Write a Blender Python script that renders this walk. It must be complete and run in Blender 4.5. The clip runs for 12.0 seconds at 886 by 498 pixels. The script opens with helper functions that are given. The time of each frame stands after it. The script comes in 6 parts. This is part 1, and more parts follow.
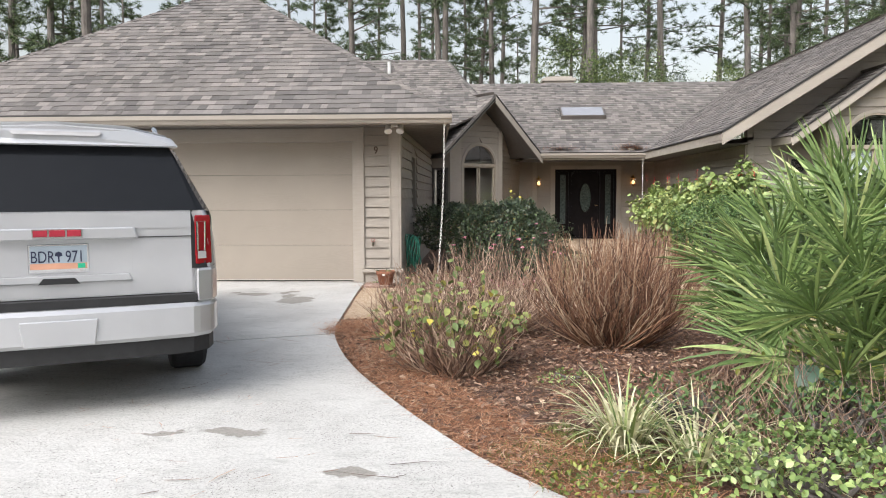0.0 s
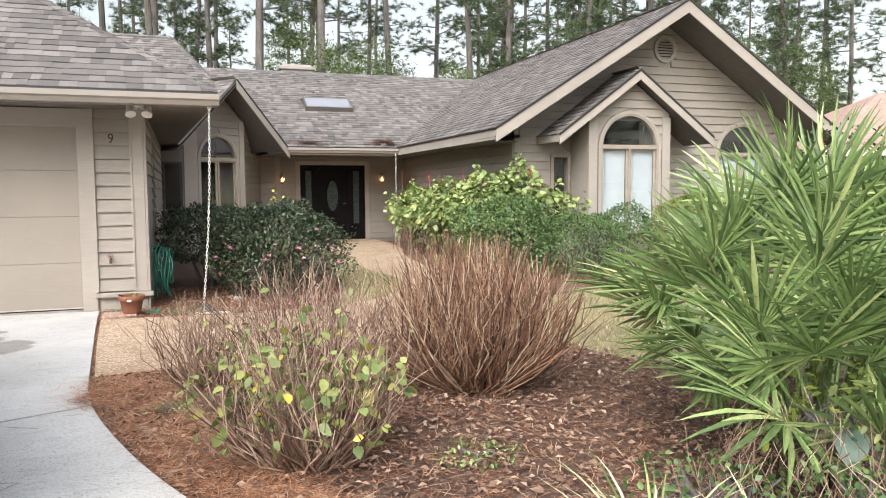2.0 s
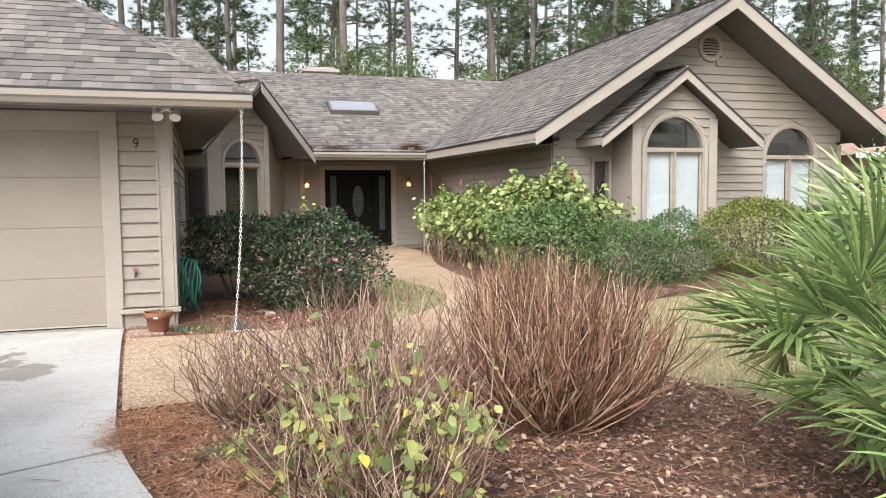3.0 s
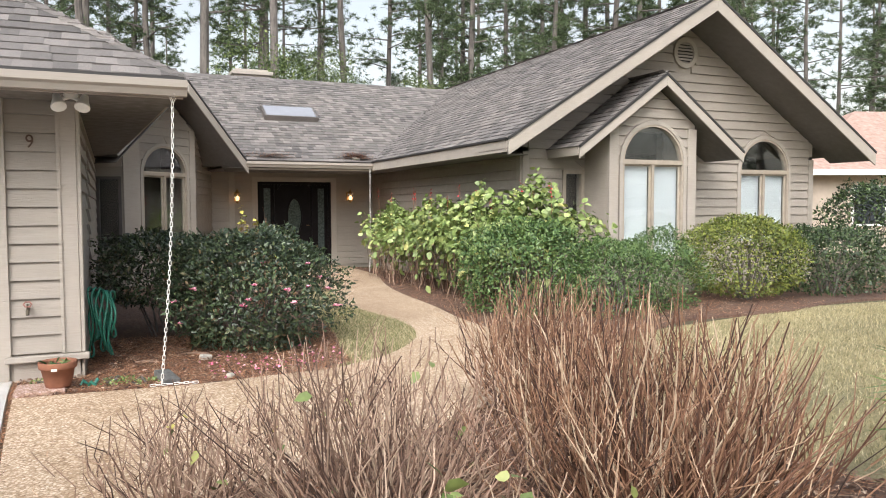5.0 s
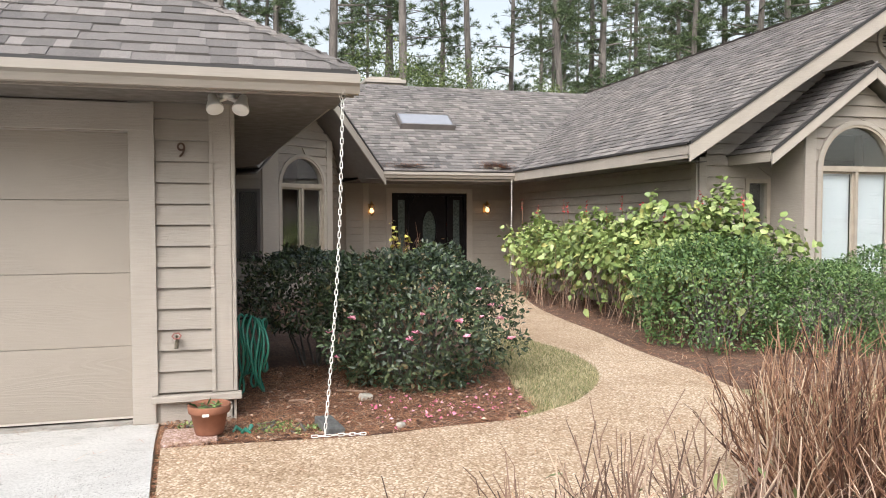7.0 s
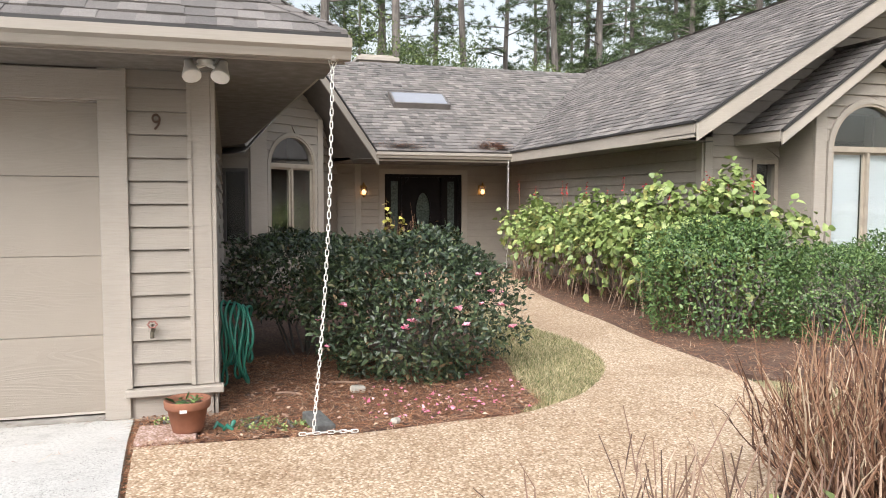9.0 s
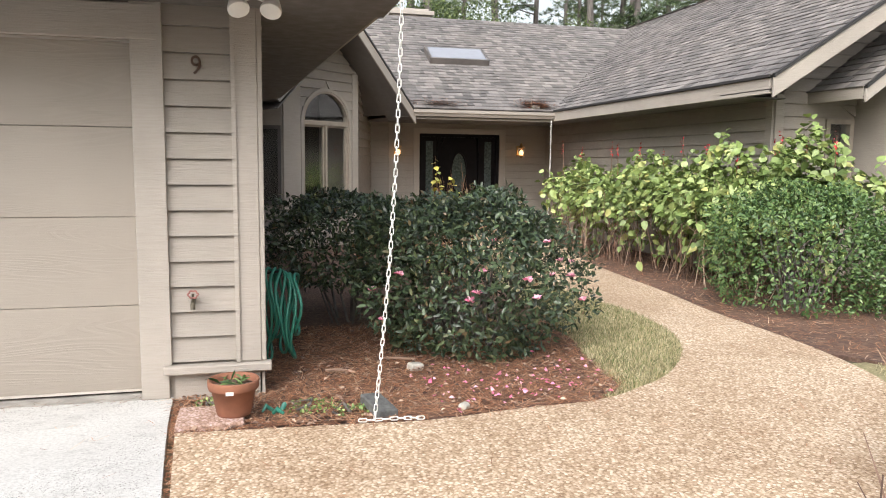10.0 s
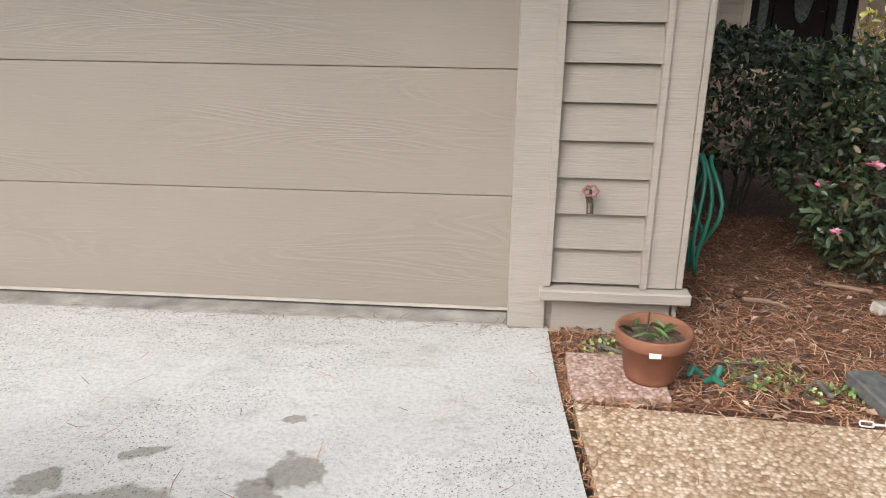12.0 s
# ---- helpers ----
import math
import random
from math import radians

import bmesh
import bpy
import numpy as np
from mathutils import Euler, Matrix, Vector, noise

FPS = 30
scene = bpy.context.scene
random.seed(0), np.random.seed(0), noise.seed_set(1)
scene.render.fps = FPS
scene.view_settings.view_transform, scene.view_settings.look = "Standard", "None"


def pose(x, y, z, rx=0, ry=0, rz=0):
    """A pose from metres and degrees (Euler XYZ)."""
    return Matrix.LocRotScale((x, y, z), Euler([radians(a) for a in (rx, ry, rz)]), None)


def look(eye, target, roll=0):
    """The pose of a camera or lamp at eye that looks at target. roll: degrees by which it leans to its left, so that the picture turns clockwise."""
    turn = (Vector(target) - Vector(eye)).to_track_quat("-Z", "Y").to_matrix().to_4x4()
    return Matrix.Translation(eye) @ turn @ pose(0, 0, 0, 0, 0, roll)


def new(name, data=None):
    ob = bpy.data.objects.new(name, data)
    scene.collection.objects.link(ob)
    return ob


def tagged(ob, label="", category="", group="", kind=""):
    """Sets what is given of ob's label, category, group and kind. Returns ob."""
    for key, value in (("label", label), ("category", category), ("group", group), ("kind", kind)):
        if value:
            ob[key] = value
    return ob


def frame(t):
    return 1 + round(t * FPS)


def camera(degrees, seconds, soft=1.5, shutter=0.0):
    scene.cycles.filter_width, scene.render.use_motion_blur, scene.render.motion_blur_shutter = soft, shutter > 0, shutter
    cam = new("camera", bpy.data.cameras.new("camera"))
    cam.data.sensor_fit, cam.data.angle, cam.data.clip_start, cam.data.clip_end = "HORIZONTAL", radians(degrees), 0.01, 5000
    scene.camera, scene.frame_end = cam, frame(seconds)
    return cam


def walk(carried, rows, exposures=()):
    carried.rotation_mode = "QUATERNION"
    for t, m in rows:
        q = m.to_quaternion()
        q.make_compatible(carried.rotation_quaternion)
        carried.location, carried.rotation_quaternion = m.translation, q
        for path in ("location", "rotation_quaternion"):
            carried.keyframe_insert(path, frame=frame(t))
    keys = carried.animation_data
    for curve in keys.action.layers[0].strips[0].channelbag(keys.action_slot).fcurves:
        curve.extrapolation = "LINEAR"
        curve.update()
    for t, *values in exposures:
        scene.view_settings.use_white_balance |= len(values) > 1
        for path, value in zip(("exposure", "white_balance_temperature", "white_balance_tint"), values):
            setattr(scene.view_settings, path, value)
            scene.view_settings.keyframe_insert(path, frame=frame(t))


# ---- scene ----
cam = camera(61.1, 12.0, 1.0)
PATH = [
    (0, (0.541, -0.829, 1.31), (0.449, 1.164, 1.167), -0.2),
    (0.5, (0.37, -0.39, 1.305), (0.713, 1.576, 1.173), -0.2),
    (1, (0.098, 0.014, 1.326), (0.658, 1.928, 1.179), -0.2),
    (1.5, (-0.048, 0.48, 1.317), (0.614, 2.361, 1.162), -0.3),
    (2, (-0.232, 0.939, 1.384), (0.423, 2.822, 1.225), -0.3),
    (2.5, (-0.355, 1.256, 1.438), (0.252, 3.156, 1.286), -0.4),
    (3, (-0.36, 1.669, 1.427), (0.257, 3.566, 1.278), -0.5),
    (3.5, (-0.358, 2.087, 1.442), (0.322, 3.962, 1.293), -0.6),
    (5.5, (-0.4, 3.744, 1.43), (0.414, 5.568, 1.329), -0.1),
    (6, (-0.482, 4.146, 1.465), (0.237, 6.01, 1.374), -0.0),
    (6.5, (-0.62, 4.393, 1.502), (-0.009, 6.295, 1.415), -0.1),
    (7, (-0.595, 4.617, 1.493), (-0.065, 6.543, 1.409), -0.1),
    (9, (-0.527, 5.032, 1.468), (0.023, 6.951, 1.339), 0.1),
    (9.5, (-0.63, 5.346, 1.467), (-0.091, 7.265, 1.305), 0.4),
    (10, (-0.68, 5.695, 1.433), (-0.185, 7.62, 1.205), 0.6),
    (10.5, (-0.822, 6.083, 1.418), (-0.433, 8.019, 1.099), 0.8),
    (11, (-1.017, 6.494, 1.408), (-0.768, 8.429, 0.966), 1.0),
    (11.5, (-1.126, 6.971, 1.387), (-1.051, 8.884, 0.807), 0.9),
    (12, (-1.379, 7.362, 1.428), (-1.527, 9.239, 0.756), 0.6),
]
walk(cam, [(t, look(eye, target, roll)) for t, eye, target, roll in PATH], [(0.0, 0.73, 6320, 11.5), (1.5, 0.99, 6320, 11.5), (3.0, 0.97, 6320, 11.5), (6.5, 0.90, 6320, 11.5), (9.5, 0.97, 6320, 11.5), (10.5, 0.96, 6320, 11.5), (11.3, 0.75, 6320, 11.5), (12.0, 0.56, 6320, 11.5)])

# ---- light ----
world = bpy.data.worlds.new("world")
scene.world = world
world.use_nodes = True
wn, wl = world.node_tree.nodes, world.node_tree.links
wn.clear()
sky = wn.new("ShaderNodeTexSky")
sky.sky_type, sky.sun_disc = "NISHITA", False
sky.sun_elevation, sky.sun_rotation = radians(42), radians(215)
sky.air_density, sky.dust_density = 1.6, 4.0
grey = wn.new("ShaderNodeRGBToBW")
cloud = wn.new("ShaderNodeMix")
cloud.data_type = "RGBA"
cloud.inputs[0].default_value = 0.62
veil = wn.new("ShaderNodeCombineColor")
back = wn.new("ShaderNodeBackground")
back.inputs[1].default_value = 0.138
wout = wn.new("ShaderNodeOutputWorld")
wl.new(sky.outputs[0], grey.inputs[0])
for i in range(3):
    wl.new(grey.outputs[0], veil.inputs[i])
wl.new(sky.outputs[0], cloud.inputs[6])
wl.new(veil.outputs[0], cloud.inputs[7])
wl.new(cloud.outputs[2], back.inputs[0])
wl.new(back.outputs[0], wout.inputs[0])
sun = new("sun", bpy.data.lights.new("sun", "SUN"))
sun.data.energy, sun.data.angle, sun.data.color = 1.9, radians(60), (1.0, 0.98, 0.95)
sun.matrix_world = look((-14, -15, 25), (2, 8, 0))


# ---- materials ----
class Mat:
    """A node material: noise-varied colour, roughness and bump, at real size."""

    def __init__(self, name, rough=0.6, metal=0.0):
        self.m = bpy.data.materials.new(name)
        self.m.use_nodes = True
        self.n, self.l = self.m.node_tree.nodes, self.m.node_tree.links
        self.b = self.n["Principled BSDF"]
        self.b.inputs["Roughness"].default_value = rough
        self.b.inputs["Metallic"].default_value = metal
        self.tc = self.n.new("ShaderNodeTexCoord")
        self.co = self.tc.outputs["Object"]
        self.h = None

    def mapped(self, scale):
        mp = self.n.new("ShaderNodeMapping")
        mp.inputs["Scale"].default_value = scale
        self.l.new(self.co, mp.inputs[0])
        return mp.outputs[0]

    def noise(self, scale, detail=4, rough=0.55, stretch=None, dist=0.0):
        t = self.n.new("ShaderNodeTexNoise")
        t.inputs["Scale"].default_value, t.inputs["Detail"].default_value = scale, detail
        t.inputs["Roughness"].default_value, t.inputs["Distortion"].default_value = rough, dist
        self.l.new(self.mapped(stretch) if stretch else self.co, t.inputs["Vector"])
        return t.outputs["Fac"]

    def voronoi(self, scale, feature="F1", out="Distance"):
        t = self.n.new("ShaderNodeTexVoronoi")
        t.feature = feature
        t.inputs["Scale"].default_value = scale
        self.l.new(self.co, t.inputs["Vector"])
        return t.outputs[out]

    def ramp(self, fac, stops):
        r = self.n.new("ShaderNodeValToRGB")
        e = r.color_ramp.elements
        while len(e) < len(stops):
            e.new(0.5)
        for el, (p, c) in zip(e, stops):
            el.position = p
            el.color = (*c, 1) if len(c) == 3 else (c[0], c[0], c[0], 1)
        self.l.new(fac, r.inputs[0])
        return r.outputs[0]

    def mix(self, fac, a, b, mode="MIX"):
        x = self.n.new("ShaderNodeMix")
        x.data_type, x.blend_type = "RGBA", mode
        for s, v in ((0, fac), (6, a), (7, b)):
            if isinstance(v, (int, float)):
                x.inputs[s].default_value = v
            elif isinstance(v, tuple):
                x.inputs[s].default_value = (*v, 1)
            else:
                self.l.new(v, x.inputs[s])
        return x.outputs[2]

    def random(self, island=False):
        if island:
            return self.n.new("ShaderNodeNewGeometry").outputs["Random Per Island"]
        return self.n.new("ShaderNodeObjectInfo").outputs["Random"]

    def color(self, out):
        if isinstance(out, tuple):
            self.b.inputs["Base Color"].default_value = (*out, 1)
        else:
            self.l.new(out, self.b.inputs["Base Color"])
        return self

    def bump(self, height, strength=0.3, dist=0.01):
        bp = self.n.new("ShaderNodeBump")
        bp.inputs["Strength"].default_value, bp.inputs["Distance"].default_value = strength, dist
        self.l.new(height, bp.inputs["Height"])
        if self.h:
            self.l.new(self.h, bp.inputs["Normal"])
        self.h = bp.outputs[0]
        self.l.new(self.h, self.b.inputs["Normal"])
        return self

    def rough(self, fac, lo, hi):
        self.l.new(self.ramp(fac, [(0.3, (lo,)), (0.7, (hi,))]), self.b.inputs["Roughness"])
        return self


def paint(name, c, grain=True):
    q = Mat(name, 0.55)
    big = q.ramp(q.noise(1.3, 5), [(0.3, tuple(v * 0.9 for v in c)), (0.75, tuple(min(1, v * 1.06) for v in c))])
    fine = q.ramp(q.noise(26, 5, 0.6, (0.22, 0.22, 4.0), 0.8), [(0.35, (0.93, 0.93, 0.92)), (0.6, (1, 1, 1))])
    q.color(q.mix(1.0, big, fine, "MULTIPLY"))
    if grain:
        q.bump(q.noise(22, 6, 0.6, (0.2, 0.2, 3.6), 1.6), 0.6, 0.007)
    q.rough(q.noise(9, 3), 0.45, 0.7)
    return q.m


TAUPE = (0.355, 0.316, 0.272)
SIDING = paint("siding_paint", TAUPE)
TRIM = paint("trim_paint", (0.415, 0.372, 0.322))
# Under-eave shade is put into this colour; roof decks use it too.
SOFFIT_SHADED = paint("shaded_soffit_paint", (0.155, 0.142, 0.13))
GUTTER = paint("gutter_paint", (0.35, 0.312, 0.268), False)


def embossed(name, c):
    """Painted steel pressed with a flowing wood figure."""
    q = Mat(name, 0.5)
    big = q.ramp(q.noise(1.1, 5), [(0.3, tuple(v * 0.93 for v in c)), (0.75, tuple(v * 1.05 for v in c))])
    wave = q.n.new("ShaderNodeMath")
    wave.operation = "MULTIPLY"
    wave.inputs[1].default_value = 190.0
    q.l.new(q.noise(1.0, 2, 0.45, (0.42, 0.42, 4.2), 0.35), wave.inputs[0])
    line = q.n.new("ShaderNodeMath")
    line.operation = "SINE"
    q.l.new(wave.outputs[0], line.inputs[0])
    rings = q.ramp(line.outputs[0], [(0.0, (0,)), (0.75, (1,))])
    patch = q.ramp(q.noise(1.6, 3, 0.5, (0.5, 0.5, 3.0)), [(0.44, (0,)), (0.62, (1,))])
    figure = q.mix(patch, (0.5, 0.5, 0.5), rings)
    q.color(q.mix(1.0, big, q.ramp(figure, [(0.0, (0.965, 0.965, 0.96)), (0.55, (1, 1, 1))]), "MULTIPLY"))
    q.bump(figure, 0.45, 0.0016)
    q.bump(q.noise(24, 5, 0.6, (0.2, 0.2, 4.0), 1.2), 0.35, 0.004)
    return q.m


DOORPAINT = embossed("garage_door_paint", (0.345, 0.301, 0.254))


def shingle_mat():
    q = Mat("asphalt_shingle", 0.9)
    both = q.n.new("ShaderNodeMath")
    q.l.new(q.random(True), both.inputs[0])
    q.l.new(q.random(), both.inputs[1])
    each = q.n.new("ShaderNodeMath")
    each.operation = "FRACT"
    q.l.new(both.outputs[0], each.inputs[0])
    c = q.ramp(each.outputs[0], [(0.0, (0.125, 0.118, 0.114)), (0.3, (0.185, 0.173, 0.166)), (0.7, (0.23, 0.214, 0.205)), (1.0, (0.305, 0.284, 0.27))])
    grit = q.ramp(q.noise(160, 3, 0.7), [(0.3, (0.6, 0.6, 0.6)), (0.7, (1.15, 1.13, 1.1))])
    age = q.ramp(q.noise(0.7, 4), [(0.3, (0.82, 0.82, 0.83)), (0.7, (1.05, 1.03, 1.0))])
    q.color(q.mix(1.0, q.mix(1.0, c, grit, "MULTIPLY"), age, "MULTIPLY"))
    q.bump(q.noise(220, 3, 0.7), 0.5, 0.004)
    return q.m


SHINGLE = shingle_mat()


def plain(name, c, rough=0.5, metal=0.0, var=0.12, scale=8.0, bump=0.0):
    q = Mat(name, rough, metal)
    q.color(q.ramp(q.noise(scale, 5), [(0.3, tuple(v * (1 - var) for v in c)), (0.7, tuple(min(1, v * (1 + var)) for v in c))]))
    if bump:
        q.bump(q.noise(scale * 6, 4), bump, 0.005)
    return q.m


FLASH = plain("dark_drip_edge", (0.035, 0.033, 0.032), 0.6)
CONCRETE_OLD = plain("stained_concrete", (0.33, 0.31, 0.28), 0.9, 0, 0.35, 6, 0.4)


def concrete_mat():
    q = Mat("driveway_concrete", 0.85)
    base = q.ramp(q.noise(0.9, 6, 0.6), [(0.3, (0.54, 0.53, 0.507)), (0.7, (0.66, 0.652, 0.63))])
    blot = q.ramp(q.noise(0.55, 6, 0.66, None, 0.8), [(0.48, (1, 1, 1)), (0.72, (0.84, 0.84, 0.84))])
    crust = q.ramp(q.noise(5.0, 7, 0.75, (1.0, 2.2, 1.0), 0.5), [(0.52, (1, 1, 1)), (0.68, (0.78, 0.79, 0.78))])
    fine = q.ramp(q.noise(55, 5, 0.75), [(0.32, (0.74, 0.74, 0.73)), (0.55, (1.04, 1.04, 1.03))])
    speck = q.mix(1.0, q.ramp(q.voronoi(105), [(0.18, (0.5, 0.48, 0.46)), (0.32, (1, 1, 1))]), q.ramp(q.voronoi(46), [(0.13, (0.34, 0.32, 0.31)), (0.21, (1, 1, 1))]), "MULTIPLY")
    spotty = q.ramp(q.noise(1.1, 3), [(0.42, (0,)), (0.56, (1,))])
    speck = q.mix(spotty, (1.0, 1.0, 1.0), speck)
    col = q.mix(1.0, q.mix(1.0, q.mix(1.0, q.mix(1.0, base, blot, "MULTIPLY"), crust, "MULTIPLY"), fine, "MULTIPLY"), speck, "MULTIPLY")
    # damp patches, each where it lies
    wob = q.n.new("ShaderNodeTexNoise")
    wob.inputs["Scale"].default_value, wob.inputs["Detail"].default_value = 7.0, 4.0
    q.l.new(q.co, wob.inputs["Vector"])
    off = q.n.new("ShaderNodeVectorMath")
    off.operation = "MULTIPLY_ADD"
    off.inputs[1].default_value, off.inputs[2].default_value = (0.26, 0.26, 0.0), (-0.13, -0.13, 0.0)
    q.l.new(wob.outputs["Color"], off.inputs[0])
    place = q.n.new("ShaderNodeVectorMath")
    q.l.new(q.co, place.inputs[0])
    q.l.new(off.outputs[0], place.inputs[1])
    for x, y, rx, ry in ((-1.99, 9.24, 0.09, 0.10), (-2.06, 9.12, 0.08, 0.12), (-1.93, 8.85, 0.10, 0.22), (-1.74, 8.45, 0.24, 0.34), (-2.44, 9.0, 0.26, 0.16), (-2.5, 9.34, 0.06, 0.05), (-2.74, 9.14, 0.09, 0.06), (-2.05, 9.56, 0.05, 0.04), (-0.04, 2.62, 0.13, 0.07), (-0.8, 3.2, 0.22, 0.07), (-1.2, 3.18, 0.13, 0.05)):
        m = q.n.new("ShaderNodeMapping")
        m.vector_type = "TEXTURE"
        m.inputs["Location"].default_value, m.inputs["Scale"].default_value = (x, y, 0), (rx, ry, 1)
        q.l.new(place.outputs[0], m.inputs[0])
        ln = q.n.new("ShaderNodeVectorMath")
        ln.operation = "LENGTH"
        q.l.new(m.outputs[0], ln.inputs[0])
        col = q.mix(1.0, col, q.ramp(ln.outputs["Value"], [(0.80, (0.56, 0.53, 0.50)), (1.0, (1, 1, 1))]), "MULTIPLY")
    q.color(col)
    q.bump(q.noise(70, 5, 0.7), 0.35, 0.006)
    return q.m


CONCRETE = concrete_mat()


def aggregate_mat(name="exposed_aggregate", tint=(1, 1, 1)):
    q = Mat(name, 0.7)
    peb = q.ramp(q.voronoi(66, out="Color"), [(0.0, (0.30, 0.21, 0.14)), (0.25, (0.46, 0.345, 0.235)), (0.5, (0.59, 0.475, 0.355)), (0.75, (0.74, 0.645, 0.52)), (1.0, (0.88, 0.84, 0.77))])
    gap = q.ramp(q.voronoi(66), [(0.35, (1, 1, 1)), (0.8, (0.62, 0.56, 0.48))])
    worn = q.ramp(q.noise(1.1, 6, 0.6, None, 0.6), [(0.32, (0.80, 0.71, 0.62)), (0.54, (1.02, 0.97, 0.91)), (0.75, (1.16, 1.12, 1.07))])
    q.color(q.mix(1.0, q.mix(1.0, q.mix(1.0, peb, gap, "MULTIPLY"), worn, "MULTIPLY"), tint, "MULTIPLY"))
    q.bump(q.ramp(q.voronoi(66), [(0.0, (1,)), (0.8, (0,))]), 0.5, 0.004)
    return q.m


AGG = aggregate_mat("exposed_aggregate", (0.94, 0.93, 0.93))
AGG_PINK = aggregate_mat("pinkish_aggregate", (0.84, 0.77, 0.92))


def soil(name, a, b, c, scale=18):
    q = Mat(name, 0.95)
    col = q.ramp(q.noise(scale, 8, 0.75, None, 1.5), [(0.25, a), (0.5, b), (0.75, c)])
    big = q.ramp(q.noise(0.9, 4), [(0.3, (0.7, 0.72, 0.74)), (0.7, (1.15, 1.1, 1.05))])
    q.color(q.mix(1.0, col, big, "MULTIPLY"))
    q.bump(q.noise(scale * 2.2, 8, 0.8), 0.9, 0.03)
    return q.m


MULCH = soil("pine_straw_bed", (0.05, 0.033, 0.026), (0.18, 0.108, 0.078), (0.37, 0.25, 0.18))
LAWN = soil("lawn_soil", (0.16, 0.145, 0.07), (0.38, 0.335, 0.18), (0.62, 0.54, 0.33), 22)
GROUND = soil("woodland_floor", (0.06, 0.055, 0.03), (0.12, 0.10, 0.055), (0.17, 0.13, 0.075), 8)


def glass_mat(name, tint=(0.9, 0.95, 0.95)):
    q = Mat(name, 0.02)
    q.color(tint)
    q.b.inputs["Transmission Weight"].default_value = 1.0
    q.b.inputs["IOR"].default_value = 1.8
    return q.m


GLASS = glass_mat("window_glass")
SASH = plain("window_sash_paint", (0.36, 0.31, 0.25), 0.5)
BLIND = plain("white_blind", (0.62, 0.64, 0.65), 0.6, 0, 0.05, 3)
# Near-black put into the colour so rooms behind the glass look unlit.
UNLIT_ROOM = plain("unlit_interior_black", (0.022, 0.021, 0.02), 0.9)


# ---- building blocks ----
class MB:
    """Collects the faces of one mesh."""

    def __init__(self):
        self.v, self.f, self.smooth = [], [], False

    def poly(self, pts):
        i = len(self.v)
        self.v += [tuple(p) for p in pts]
        self.f.append(tuple(range(i, i + len(pts))))
        return self

    def prism(self, pts, off):
        """A flat outline swept along off, closed."""
        n, i, off = len(pts), len(self.v), Vector(off)
        self.v += [tuple(p) for p in pts] + [tuple(Vector(p) + off) for p in pts]
        self.f += [tuple(range(i, i + n)), tuple(range(i + 2 * n - 1, i + n - 1, -1))]
        self.f += [(i + k, i + n + k, i + n + (k + 1) % n, i + (k + 1) % n) for k in range(n)]
        return self

    def box(self, c, s, m=None):
        p = [Vector((c[0] + a * s[0] / 2, c[1] + b * s[1] / 2, c[2] - s[2] / 2)) for a, b in ((-1, -1), (1, -1), (1, 1), (-1, 1))]
        up = Vector((0, 0, s[2]))
        if m is not None:
            p, up = [m @ q for q in p], m.to_3x3() @ up
        return self.prism(p, up)

    def beam(self, a, b, w, h, up=(0, 0, 1)):
        """A bar from a to b, w across and h along up, its middle on the line."""
        a, b = Vector(a), Vector(b)
        d = (b - a).normalized()
        s = d.cross(Vector(up)).normalized()
        u = s.cross(d)
        return self.prism([a + s * (i * w / 2) + u * (j * h / 2) for i, j in ((-1, -1), (1, -1), (1, 1), (-1, 1))], b - a)

    def tube(self, pts, r, n=6, taper=None, closed=False):
        pts = [Vector(p) for p in pts]
        rings = []
        side = None
        for k, p in enumerate(pts):
            a, b = pts[k - 1] if (k or closed) else p, pts[(k + 1) % len(pts)] if (k + 1 < len(pts) or closed) else p
            d = (b - a).normalized() if (b - a).length > 1e-9 else Vector((0, 0, 1))
            if side is None:
                side = d.orthogonal().normalized()
            side = (side - d * side.dot(d)).normalized()
            o = d.cross(side)
            rr = r if taper is None else float(r * taper[k])
            rings.append(len(self.v))
            self.v += [tuple(p + rr * (math.cos(t) * side + math.sin(t) * o)) for t in (2 * math.pi * j / n for j in range(n))]
        for k in range(len(rings) if closed else len(rings) - 1):
            a, b = rings[k], rings[(k + 1) % len(rings)]
            self.f += [(a + j, a + (j + 1) % n, b + (j + 1) % n, b + j) for j in range(n)]
        if not closed:
            self.f += [tuple(range(rings[0] + n - 1, rings[0] - 1, -1)), tuple(range(rings[-1], rings[-1] + n))]
        return self

    def lathe(self, prof, c=(0, 0, 0), n=24, m=None):
        i = len(self.v)
        for r, z in prof:
            for j in range(n):
                p = Vector((r * math.cos(2 * math.pi * j / n), r * math.sin(2 * math.pi * j / n), z))
                if m is not None:
                    p = m @ p
                self.v.append(tuple(p + Vector(c)))
        for k in range(len(prof) - 1):
            self.f += [(i + k * n + j, i + k * n + (j + 1) % n, i + (k + 1) * n + (j + 1) % n, i + (k + 1) * n + j) for j in range(n)]
        return self

    def mesh(self, name, mats):
        me = bpy.data.meshes.new(name)
        me.from_pydata(self.v, [], self.f)
        for m in mats if isinstance(mats, (list, tuple)) else [mats]:
            me.materials.append(m)
        if self.smooth:
            me.polygons.foreach_set("use_smooth", [True] * len(me.polygons))
        me.update()
        return me


